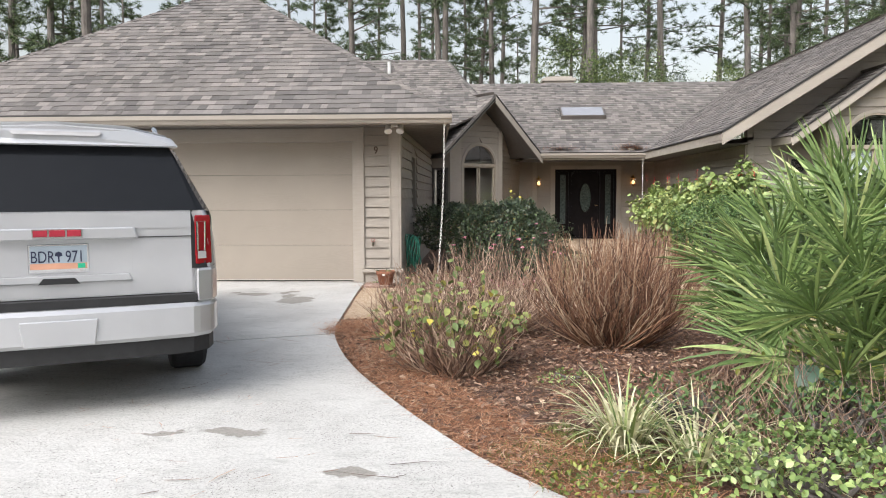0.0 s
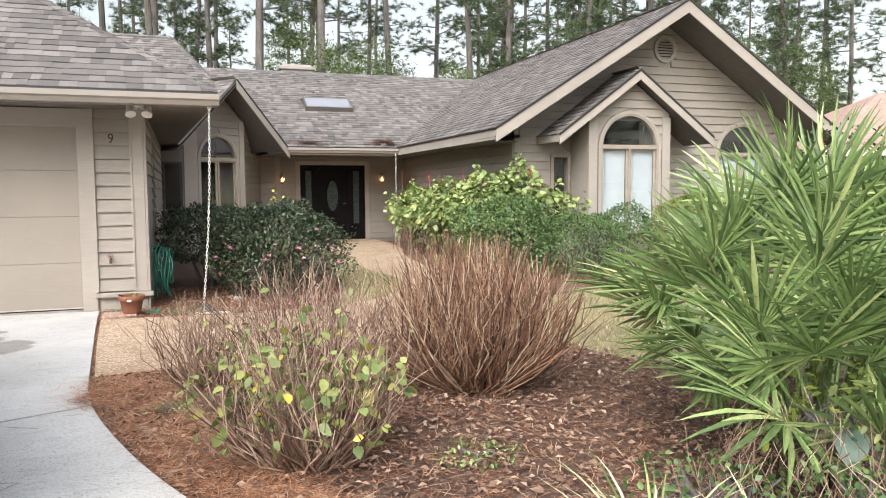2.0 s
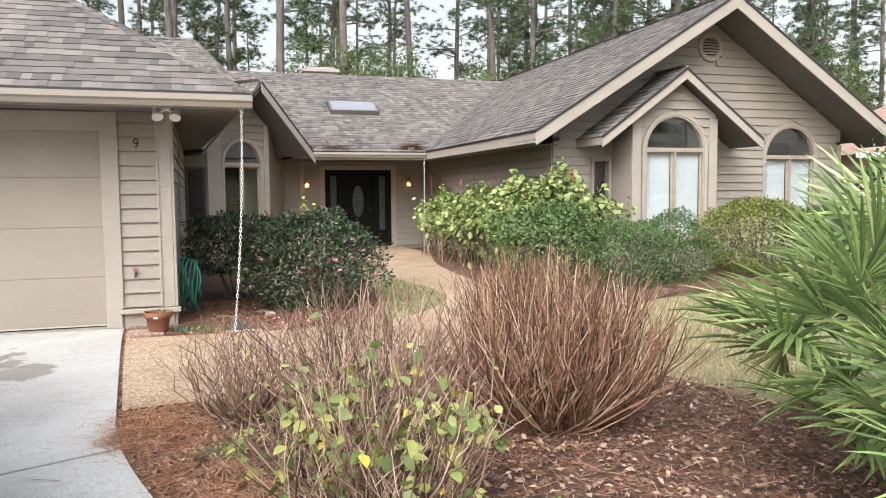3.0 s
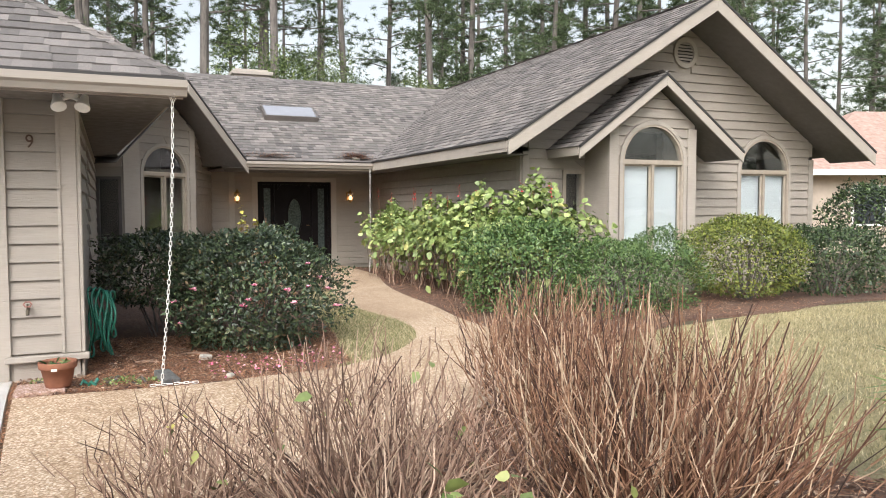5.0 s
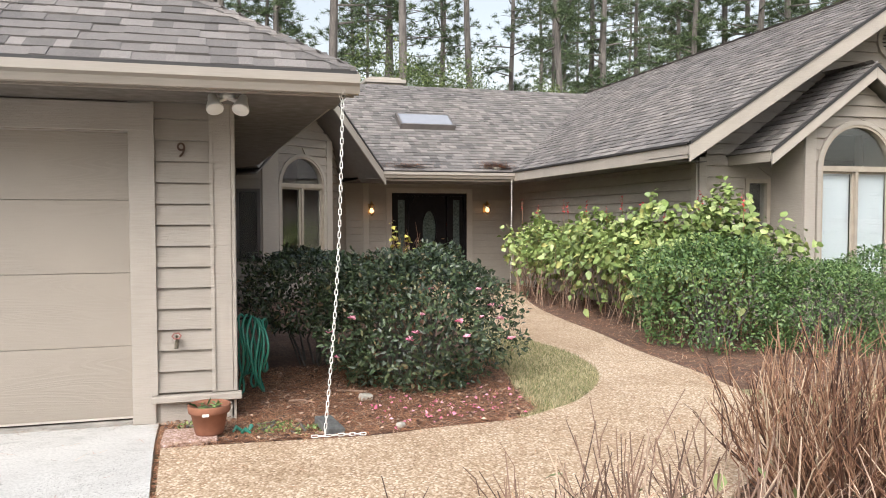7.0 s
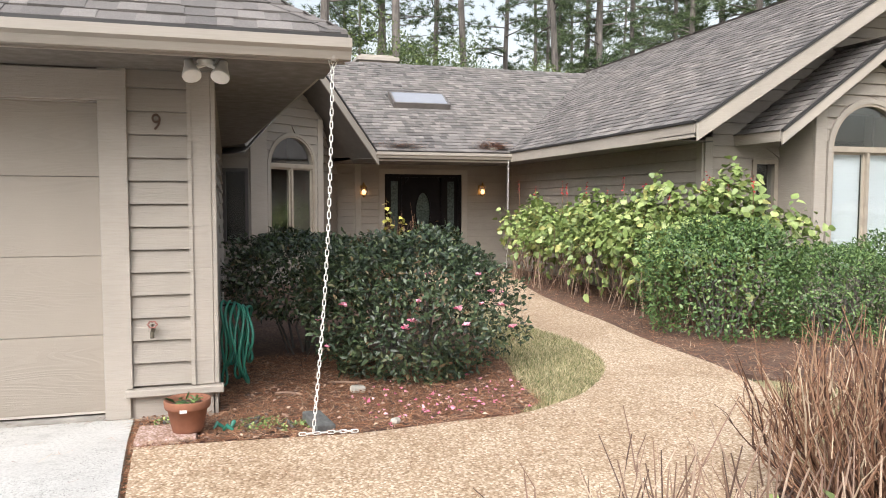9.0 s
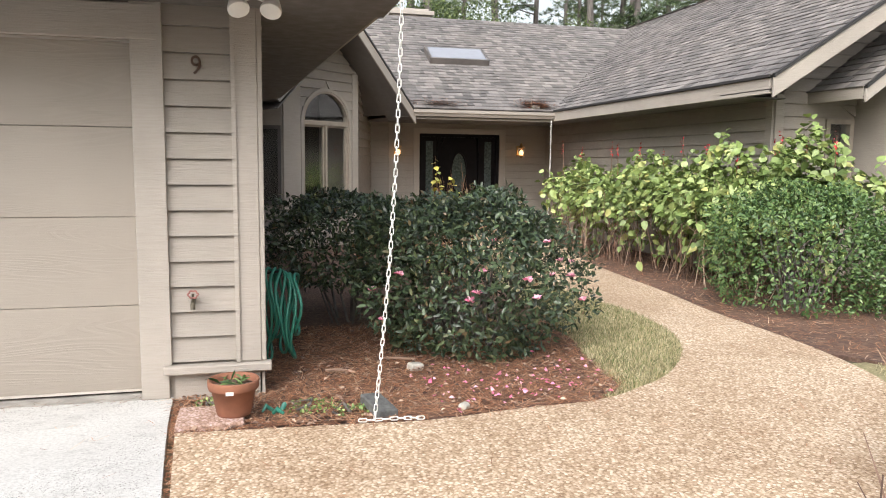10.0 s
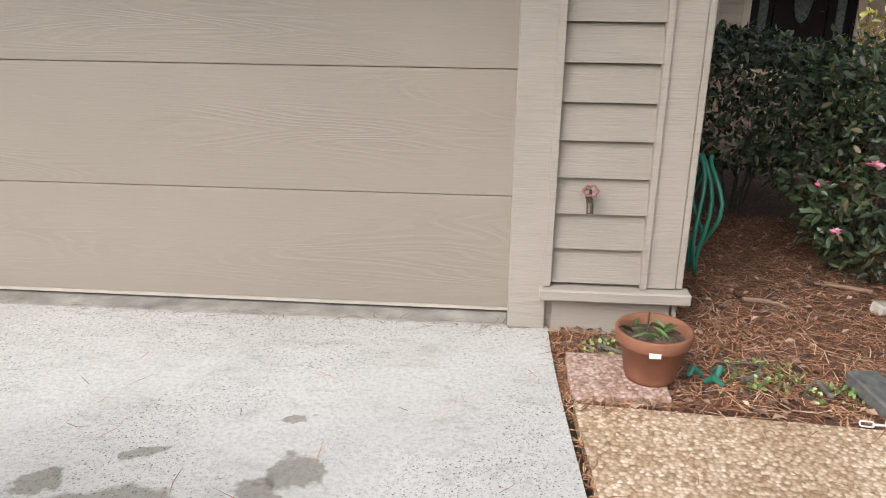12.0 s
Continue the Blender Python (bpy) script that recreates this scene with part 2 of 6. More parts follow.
def solid(name, mb, mats, bevel=0.0, flip=True):
    me = mb.mesh(name, mats)
    if flip or bevel:
        bm = bmesh.new()
        bm.from_mesh(me)
        bmesh.ops.recalc_face_normals(bm, faces=bm.faces)
        if bevel:
            bmesh.ops.bevel(bm, geom=bm.edges[:], offset=bevel, segments=1, affect="EDGES", profile=0.5, clamp_overlap=True)
        bm.to_mesh(me)
        bm.free()
    return new(name, me)


def part(name, mb, mat, parent, label="", bevel=0.0, flip=True):
    ob = solid(name, mb, mat, bevel, flip)
    ob.parent = parent
    return tagged(ob, label)


def empty(name, label, category, group="", at=None):
    ob = tagged(new(name), label, category, group)
    if at is not None:
        ob.matrix_basis = at
    return ob


def structure(name, mb, mat, label="", bevel=0.0):
    return tagged(solid(name, mb, mat, bevel), label, "", "", "structure")


class Face:
    """A wall's plane: u along the wall, z up, d outwards."""

    def __init__(self, o, u):
        self.o, self.u = Vector((*o, 0)), Vector((*u, 0)).normalized()
        self.n = self.u.cross(Vector((0, 0, 1)))

    def __call__(self, u, z, d=0.0):
        return self.o + self.u * u + self.n * d + Vector((0, 0, z))


def wall(name, fc, u0, u1, z0, top, holes=(), thick=0.12, mat=None, label="painted timber-framed house wall"):
    """A wall with real openings; top: height as a function of u; holes: (u0, u1, z0, z1)."""
    mb = MB()
    cuts = sorted({u0, u1, *[h[0] for h in holes], *[h[1] for h in holes], *[u for u in top[1] if u0 < u < u1]})
    for a, b in zip(cuts, cuts[1:]):
        mid = (a + b) / 2
        hs = sorted((h for h in holes if h[0] < mid < h[1]), key=lambda h: h[2])
        z = z0
        for h in hs:
            if h[2] > z:
                mb.prism([fc(a, z), fc(b, z), fc(b, h[2]), fc(a, h[2])], fc.n * -thick)
            z = h[3]
        mb.prism([fc(a, z), fc(b, z), fc(b, top[0](b)), fc(a, top[0](a))], fc.n * -thick)
    return structure(name, mb, mat or SIDING, label)


def flat(z):
    return (lambda u: z, ())


def gable(uc, zc, k):
    return (lambda u: zc - k * abs(u - uc), (uc,))


def siding(wl_ob, fc, u0, u1, z0, z1, step=0.155, top=None, holes=(), d=0.0, g=0.008):
    """Lapped boards, each a piece of the wall. holes: functions z -> (a, b) or None."""
    z, k = z0, 0
    while z < z1 - 0.02:
        zt = min(z + step, z1)
        spans = [(u0, u1, u0, u1)]
        if top:
            f, uc, kk = top
            wl_, wt = (f - z) / kk, max(0.0, (f - zt) / kk)
            lo = (max(u0, uc - wl_), min(u1, uc + wl_), max(u0, uc - wt), min(u1, uc + wt))
            spans = [lo] if lo[1] - lo[0] > 0.06 else []
        for hole in holes:
            c = hole(z, zt)
            if c:
                h = hole(zt - 0.001, zt) or ((c[0] + c[1]) / 2,) * 2
                h = (max(h[0], c[0]), min(h[1], c[1]))
                spans = [q for p in spans for q in ((p[0], min(p[1], c[0]), p[2], max(p[2], min(p[3], h[0]))), (max(p[0], c[1]), p[1], min(p[3], max(p[2], h[1])), p[3])) if q[1] - q[0] > 0.03]
        for a, b, ta, tb in spans:
            i = random.uniform(-0.0015, 0.0015)
            mb = MB()
            vs = [fc(a, z + g, d + 0.034 + i), fc(b, z + g, d + 0.034 + i), fc(tb, zt, d + 0.008), fc(ta, zt, d + 0.008),
                  fc(a, z + g, d + 0.001), fc(b, z + g, d + 0.001), fc(tb, zt, d + 0.001), fc(ta, zt, d + 0.001)]
            mb.v = [tuple(v) for v in vs]
            mb.f = [(0, 1, 2, 3), (4, 5, 1, 0), (5, 6, 2, 1), (7, 4, 0, 3)]
            ob = part("siding_board", mb, SIDING, wl_ob, flip=False)
        z += step
        k += 1


def rect_hole(a, b, z0, z1):
    return lambda zl, zt: (a, b) if zt > z0 and zl < z1 else None


def round_hole(c, zc, r):
    def f(zl, zt):
        h = min(abs(zl - zc), abs(zt - zc)) if (zl - zc) * (zt - zc) > 0 else 0.0
        return (c - math.sqrt(r * r - h * h), c + math.sqrt(r * r - h * h)) if h < r else None
    return f


def arch_hole(c, r, z0, spring):
    def f(zl, zt):
        if zt <= z0 or zl >= spring + r:
            return None
        h = max(0.0, zl - spring)
        w = math.sqrt(max(0.0, r * r - h * h))
        return (c - w, c + w)
    return f


SHARED = {}


def tab_mesh(w, h):
    """One asphalt shingle, lower edge at the origin, u to x, up the slope to y."""
    key = (round(w, 2), round(h, 2))
    if key not in SHARED:
        mb = MB()
        mb.v = [(0, 0, 0.016), (w, 0, 0.016), (w, h, 0.004), (0, h, 0.004), (0, 0, 0.0), (w, 0, 0.0), (w, h, 0.0), (0, h, 0.0)]
        mb.f = [(0, 1, 2, 3), (4, 5, 1, 0), (5, 6, 2, 1), (7, 4, 0, 3)]
        SHARED[key] = mb.mesh("shingle", SHINGLE)
    return SHARED[key]


def roof(name, pts, label, loose=None, step=0.142, deck=0.05):
    """A convex roof slope: deck and lapped shingles. pts[0] to pts[1] is its level lower edge. loose(p): shingle there is a piece of its own."""
    pts = [Vector(p) for p in pts]
    u = (pts[1] - pts[0]).normalized()
    n = u.cross(pts[2] - pts[0]).normalized()
    if n.z < 0:
        n = -n
    v = n.cross(u)
    if v.z < 0:
        v = -v
    o = pts[0]
    P = [((p - o).dot(u), (p - o).dot(v)) for p in pts]
    ob = structure(name, MB().prism(pts, n * -deck), SOFFIT_SHADED, label)

    def span(t):
        xs = []
        for (a, b), (c, e) in zip(P, P[1:] + P[:1]):
            if (b - t) * (e - t) <= 0 and abs(e - b) > 1e-6:
                xs.append(a + (c - a) * (t - b) / (e - b))
            elif abs(e - b) <= 1e-6 and abs(b - t) < 1e-6:
                xs += [a, c]
        return (min(xs), max(xs)) if len(xs) > 1 else None

    rest, t, hi = MB(), -0.02, max(p[1] for p in P)
    rot = Matrix((u, v, n)).transposed().to_4x4()
    while t < hi - 0.02:
        s = span(min(max(t + 0.5 * step, 1e-5), hi - 1e-4))
        if s:
            x = s[0]
            while x < s[1] - 0.01:
                w = min(random.choice((0.09, 0.13, 0.17, 0.2, 0.15)), s[1] - x)
                h = step + 0.02
                lift = random.choice((0.0, 0.0, 0.004, 0.006))
                p = o + u * x + v * t + n * (0.002 + lift)
                if loose and w in (0.09, 0.13, 0.17, 0.2, 0.15) and loose(p):
                    tb = new("shingle", tab_mesh(w, h))
                    tb.parent = ob
                    tb.matrix_basis = Matrix.Translation(p) @ rot
                else:
                    i = len(rest.v)
                    e = 0.016
                    rest.v += [tuple(q) for q in (p + n * e, p + u * w + n * e, p + u * w + v * h + n * 0.004, p + v * h + n * 0.004, p, p + u * w, p + u * w + v * h, p + v * h)]
                    rest.f += [(i, i + 1, i + 2, i + 3), (i + 4, i + 5, i + 1, i), (i + 5, i + 6, i + 2, i + 1), (i + 7, i + 4, i, i + 3)]
                x += w
        t += step
    r = part("shingles", rest, SHINGLE, ob, flip=False)
    tagged(r, kind="stuff")
    return ob


def ridge_caps(name, a, b, n1, n2, parent, step=0.16, w=0.15):
    """Folded cap shingles along a ridge or hip from a up to b; n1, n2: the slopes' directions away from it."""
    a, b = Vector(a), Vector(b)
    d = (b - a).normalized()
    k = int((b - a).length / step)
    mb = MB()
    for j in range(k):
        p, q = a + d * (j * step), a + d * ((j + 1) * step + 0.03)
        up = Vector((0, 0, 0.02))
        for nn in (Vector(n1), Vector(n2)):
            i = len(mb.v)
            lo, hi2 = up + Vector((0, 0, 0.012)), up
            mb.v += [tuple(x) for x in (p + lo, p + nn * w + lo, q + nn * w + hi2, q + hi2, p, p + nn * w)]
            mb.f += [(i, i + 1, i + 2, i + 3), (i + 4, i + 5, i + 1, i)]
    tagged(part(name, mb, SHINGLE, parent, flip=False), kind="stuff")


def arched_window(name, fc, uc, w, sill, spring, label, blind=True, d=0.0, casing=0.06):
    """A round-headed window: casing, sashes, mullions, panes, and a blind behind the lower lights."""
    top = structure(name, ring(fc, uc, w / 2, w / 2 + casing, sill, spring, d + 0.0, 0.042), TRIM, label)
    part("window_frame", ring(fc, uc, w / 2 - 0.035, w / 2, sill, spring, d - 0.06, 0.09), SASH, top)
    part("transom_bar", MB().prism([fc(uc - w / 2 + 0.03, spring - 0.03, d - 0.06), fc(uc + w / 2 - 0.03, spring - 0.03, d - 0.06), fc(uc + w / 2 - 0.03, spring + 0.045, d - 0.06), fc(uc - w / 2 + 0.03, spring + 0.045, d - 0.06)], fc.n * 0.085), SASH, top)
    part("mullion", MB().prism([fc(uc - 0.022, sill, d - 0.06), fc(uc + 0.022, sill, d - 0.06), fc(uc + 0.022, spring - 0.03, d - 0.06), fc(uc - 0.022, spring - 0.03, d - 0.06)], fc.n * 0.08), SASH, top)
    part("window_sill", MB().prism([fc(uc - w / 2 - 0.12, sill - 0.06, d - 0.05), fc(uc + w / 2 + 0.12, sill - 0.06, d - 0.05), fc(uc + w / 2 + 0.12, sill, d - 0.05), fc(uc - w / 2 - 0.12, sill, d - 0.05)], fc.n * 0.13), TRIM, top)
    h = w / 2 - 0.035
    arc = [fc(uc + h * math.cos(t), spring + 0.045 + h * math.sin(t), d - 0.03) for t in (math.pi * j / 20 for j in range(21))]
    p = part("pane", MB().prism(arc, fc.n * -0.006), GLASS, top)
    p.visible_shadow = False
    for a, b in ((uc - h, uc - 0.022), (uc + 0.022, uc + h)):
        part("sash", frame_mesh(fc, a, b, sill, spring - 0.03, 0.032, d - 0.05, 0.03), SASH, top)
        p = part("pane", MB().prism([fc(a, sill, d - 0.03), fc(b, sill, d - 0.03), fc(b, spring - 0.03, d - 0.03), fc(a, spring - 0.03, d - 0.03)], fc.n * -0.006), GLASS, top)
        p.visible_shadow = False
        if blind:
            mb = MB()
            z = sill
            while z < spring - 0.03:
                mb.prism([fc(a + 0.02, z, d - 0.085), fc(b - 0.02, z, d - 0.085), fc(b - 0.02, z + 0.045, d - 0.089), fc(a + 0.02, z + 0.045, d - 0.089)], fc.n * -0.002)
                z += 0.046
            part("blind", mb, BLIND, top, "white slatted window blind")
    return top


def ring(fc, uc, r0, r1, z0, spring, d, depth):
    """The flat arch-headed band between radii r0 and r1, down to z0."""
    mb = MB()
    def at(r, j):
        t = math.pi * j / 20
        return (uc + r * math.cos(t), spring + r * math.sin(t))
    for j in range(20):
        a, b, c, e = at(r0, j), at(r1, j), at(r1, j + 1), at(r0, j + 1)
        mb.prism([fc(*a, d), fc(*b, d), fc(*c, d), fc(*e, d)], fc.n * depth)
    for s in (-1, 1):
        mb.prism([fc(uc + s * r0, z0, d), fc(uc + s * r1, z0, d), fc(uc + s * r1, spring, d), fc(uc + s * r0, spring, d)], fc.n * depth)
    return mb


def frame_mesh(fc, a, b, z0, z1, w, d, depth):
    mb = MB()
    for p, q, r, s in ((a, a + w, z0, z1), (b - w, b, z0, z1), (a + w, b - w, z0, z0 + w), (a + w, b - w, z1 - w, z1)):
        mb.prism([fc(p, r, d), fc(q, r, d), fc(q, s, d), fc(p, s, d)], fc.n * depth)
    return mb


def spandrels(fc, uc, r, spring, d, thick, parent):
    """Fills the corners between an arch and its square opening."""
    mb = MB()
    for j in range(20):
        t0, t1 = math.pi * j / 20, math.pi * (j + 1) / 20
        a, b = uc + r * math.cos(t0), uc + r * math.cos(t1)
        mb.prism([fc(a, spring + r * math.sin(t0), d), fc(a, spring + r, d), fc(b, spring + r, d), fc(b, spring + r * math.sin(t1), d)], fc.n * -thick)
    part("spandrel", mb, SIDING, parent)


def board(fc, a, b, z0, z1, d=0.0, depth=0.03):
    return MB().prism([fc(a, z0, d), fc(b, z0, d), fc(b, z1, d), fc(a, z1, d)], fc.n * depth)

# ---- ground ----
def curve(pts, k=6):
    """A smooth open line through plan points."""
    pts = [Vector(p) for p in pts]
    out = []
    for i in range(len(pts) - 1):
        p0, p1, p2, p3 = pts[max(i - 1, 0)], pts[i], pts[i + 1], pts[min(i + 2, len(pts) - 1)]
        for j in range(k):
            t = j / k
            out.append(0.5 * (2 * p1 + (p2 - p0) * t + (2 * p0 - 5 * p1 + 4 * p2 - p3) * t * t + (3 * p1 - p0 - 3 * p2 + p3) * t ** 3))
    return out + [pts[-1]]


def slab(name, outline, z, thick, mat, label):
    """A level sheet with a plan outline and real edges."""
    bm = bmesh.new()
    f = bm.faces.new([bm.verts.new((p[0], p[1], z)) for p in outline])
    f.normal_update()
    if f.normal.z < 0:
        f.normal_flip()
    e = bmesh.ops.extrude_face_region(bm, geom=[f])
    bmesh.ops.translate(bm, verts=[v for v in e["geom"] if isinstance(v, bmesh.types.BMVert)], vec=(0, 0, -thick))
    bmesh.ops.recalc_face_normals(bm, faces=bm.faces)
    bmesh.ops.triangulate(bm, faces=bm.faces)
    me = bpy.data.meshes.new(name)
    bm.to_mesh(me)
    bm.free()
    me.materials.append(mat)
    return tagged(new(name, me), label, "", "", "structure")


def inside(outline, x, y):
    hit = False
    for a, b in zip(outline, outline[1:] + outline[:1]):
        if (a[1] > y) != (b[1] > y) and x < a[0] + (b[0] - a[0]) * (y - a[1]) / (b[1] - a[1]):
            hit = not hit
    return hit


structure("ground", MB().poly([(-400, -400, -0.06), (400, -400, -0.06), (400, 400, -0.06), (-400, 400, -0.06)]), GROUND, "leaf-strewn sandy ground under pine trees")
drive_edge = curve([(-1.155, 10.40), (-1.13, 9.75), (-1.03, 8.4), (-0.92, 7.0), (-0.87, 6.5), (-0.74, 5.85), (-0.46, 4.95), (-0.12, 4.15), (0.3, 3.3), (0.72, 2.62), (1.5, 1.75), (2.6, 0.8), (4.2, -0.5), (7, -3)])
cut = min(range(len(drive_edge)), key=lambda i: abs(drive_edge[i].y - 6.2))
up, down = drive_edge[:cut + 1], drive_edge[cut:]
J = Vector((-9.5, 2.65))
slab("driveway", [(-9.5, 10.4)] + up + [J], 0.0, 0.12, CONCRETE, "pale weathered concrete driveway slab with damp stains")
slab("driveway", [J + Vector((0, -0.03)), down[0] + Vector((0, -0.03))] + down[1:] + [(7, -14), (-9.5, -14)], 0.0, 0.12, CONCRETE, "pale weathered concrete driveway slab with tyre marks")
slab("driveway_joint", [(-9.5, 2.645), tuple(drive_edge[cut]), tuple(drive_edge[cut] + Vector((0, -0.03))), (-9.5, 2.62)], -0.02, 0.1, FLASH, "dark control joint in the concrete")
walk_in = curve([(-1.09, 9.76), (-0.2, 9.70), (0.3, 9.67), (0.8, 9.74), (1.38, 9.80), (1.75, 9.98), (2.12, 10.24), (2.56, 10.78), (2.83, 11.4), (2.93, 12.3), (2.80, 13.4), (2.85, 14.5), (3.0, 15.4), (3.1, 16.4), (2.9, 18.0), (2.7, 19.6), (2.6, 21.3)])
walk_out = curve([(-0.885, 7.02), (0.3, 7.25), (1.5, 7.75), (2.6, 8.55), (3.35, 9.5), (3.66, 10.6), (3.74, 12.1), (3.9, 13.3), (4.0, 14.6), (4.15, 15.8), (4.4, 17.0), (4.72, 18.2), (4.85, 19.6), (4.85, 21.3)])
bed_inner = curve([(1.40, 9.83), (1.64, 10.02), (1.70, 10.4), (1.78, 10.9), (1.9, 11.4), (2.05, 12.6), (2.3, 14.5), (2.6, 16.0)])
left_side = curve([(-1.09, 9.76), (-1.0, 8.4), (-0.885, 7.02)])
walkway = slab("walkway", walk_in + walk_out[::-1] + left_side[1:-1][::-1], -0.004, 0.1, AGG, "tan exposed aggregate concrete walk curving to the door")
bed_front = [p for p in walk_out if p.y < 8.3] + curve([(2.45, 8.4), (2.9, 7.5), (3.2, 6.4), (3.5, 5.6), (4.6, 5.0), (6.2, 4.2), (7.0, 2.0), (7.2, -2.5)])
front_out = [tuple(p) for p in bed_front + [q + Vector((0.025, 0)) for q in drive_edge[::-1] if q.y < 6.55]]
slab("planting_bed", front_out, -0.03, 0.05, MULCH, "planting bed covered in rust-brown pine straw")
garage_out = [tuple(p) for p in [Vector((-1.15, 10.42)), Vector((-1.1, 9.76))] + [p for p in walk_in if p.y < 10.0 and -1.05 < p.x < 1.38] + bed_inner + [Vector((2.65, 19.0)), Vector((2.5, 21.38)), Vector((-0.6, 21.38)), Vector((-0.6, 10.42))]]
slab("planting_bed", garage_out, -0.02, 0.05, MULCH, "pine straw bed beside the garage under a camellia")
wing_out = [tuple(p) for p in [q for q in walk_out if q.y > 10.6][::1] + [Vector((5.69, 19.5)), Vector((5.69, 13.9)), Vector((13.5, 13.9)), Vector((13.5, 11.3))] + curve([(13.0, 11.2), (10, 11.35), (8.2, 10.9), (6.4, 10.9), (5.2, 10.2), (4.2, 9.9), (3.8, 10.4)])]
slab("planting_bed", wing_out, -0.025, 0.05, MULCH, "pine straw bed along the house wing")
slab("lawn", [(2.2, 8.0), (2.9, 7.3), (3.2, 6.0), (5, 4.8), (40, 2), (60, 20), (14, 14), (13.5, 11.0), (9, 11.2), (5.2, 10.4), (3.7, 10.3)], -0.045, 0.01, LAWN, "dry yellowing winter lawn")
isle_out = [tuple(p) for p in [q for q in walk_in if q.x > 1.39 and q.y < 15.9] + bed_inner[::-1]]
slab("lawn", isle_out, -0.012, 0.05, LAWN, "small grass patch in the curve of the walk")

# ---- garage ----
EAVE = 2.44
gf = Face((-8.0, 10.4), (1, 0))
side_g = Face((-0.63, 10.28), (0, 1))
gw = wall("wall_garage", gf, 0, 7.37, -0.06, flat(2.40), [(1.80, 6.67, -0.06, 2.11)], 0.15, SIDING, "taupe lap-sided garage front wall")
ws = wall("wall_garage_side", side_g, 0.12, 8.6, -0.06, flat(2.40), [(2.2, 3.1, 0.9, 2.0)], 0.12, SIDING, "taupe garage side wall under a deep eave")
siding(gw, gf, 6.83, 7.25, 0.215, 2.33, 0.1525)
siding(gw, gf, 0.0, 1.6, 0.215, 2.33, 0.1575)
siding(ws, side_g, 0.1, 8.6, 0.16, 2.36, 0.157, None, [rect_hole(2.1, 3.2, 0.8, 2.1)])
for a, b, z0, z1, dd in ((6.67, 6.83, 0.0, 2.33, 0.035), (7.235, 7.37, 0.21, 2.33, 0.04), (1.64, 1.80, 0.0, 2.33, 0.035), (1.64, 6.83, 2.115, 2.31, 0.043)):
    structure("trim", board(gf, a, b, z0, z1, 0, dd), TRIM, "flat painted casing board round the garage door", 0.004)
for a, b in ((6.815, 6.845), (7.22, 7.245)):
    structure("trim", board(gf, a, b, 0.21, 2.33, 0.001, 0.054), TRIM, "thin painted stop beside lap siding")
structure("trim", board(side_g, 0.085, 0.24, 0.21, 2.33, 0.0, 0.03), TRIM, "painted corner board", 0.004)
led = MB().prism([gf(6.80, 0.155, 0.0), gf(7.43, 0.155, 0.0), gf(7.43, 0.205, 0.0), gf(6.80, 0.205, 0.0)], gf.n * 0.09)
structure("trim", led, TRIM, "painted ledge at the foot of the siding", 0.006)
structure("trim", board(gf, 6.86, 7.36, -0.06, 0.155, 0.0, 0.02), TRIM, "painted skirting under the ledge")
structure("trim", board(side_g, 0.1, 8.6, -0.06, 0.16, 0.0, 0.02), TRIM, "painted skirting along the side wall")
garage_door = tagged(new("garage_door"), "closed taupe sectional garage door with wood-grain panels", "garage door", "", "structure")
DF = Face((-6.22, 10.5), (1, 0))
for z0, z1 in ((0.035, 0.554), (0.557, 1.091), (1.094, 1.621), (1.624, 2.12)):
    part("panel", board(DF, 0.0, 4.9, z0, z1, -0.04, 0.04), DOORPAINT, garage_door, bevel=0.003)
part("bottom_seal", board(DF, 0.0, 4.9, 0.02, 0.035, -0.03, 0.032), plain("rubber_seal", (0.55, 0.5, 0.44), 0.6), garage_door)
structure("threshold", MB().box((-3.77, 10.46, -0.02), (4.88, 0.16, 0.05)), CONCRETE_OLD, "grimy concrete threshold at the garage door", 0.004)
# Added sheet close behind the door; its near-black stands in for darkness.
structure("wall_back", MB().box((-3.8, 11.2, 1.1), (5.5, 0.05, 2.3)), UNLIT_ROOM, "near-black sheet added for the unlit garage inside")

XR, XL, YF = 0.17, -8.5, 9.52
HALF = (XR - XL) / 2
XP, YP, ZP = XR - HALF, YF + HALF, EAVE + 0.667 * HALF
r1 = roof("roof_garage", [(XL, YF, EAVE), (XR, YF, EAVE), (XP, YP, ZP)], "grey asphalt shingle hip roof of the garage", lambda p: p.x > -1.75 and p.z < 3.45)
roof("roof_garage_side", [(XR, YF, EAVE), (-0.24, 16.85, EAVE), (XP - 0.4, 21.5, ZP), (XP, YP, ZP)], "grey asphalt shingle side slope of the garage")
roof("roof_garage_far", [(XL, YF, EAVE), (XL, 24, EAVE), (XP, 24, ZP), (XP, YP, ZP)], "grey asphalt shingle far slope of the garage")
ridge_caps("hip_cap", (XR, YF, EAVE), (XP, YP, ZP), (-0.75, 0, 0.0), (0, 0.75, 0.0), r1)
ridge_caps("hip_cap", (XL, YF, EAVE), (XP, YP, ZP), (0.75, 0, 0), (0, 0.75, 0), r1)


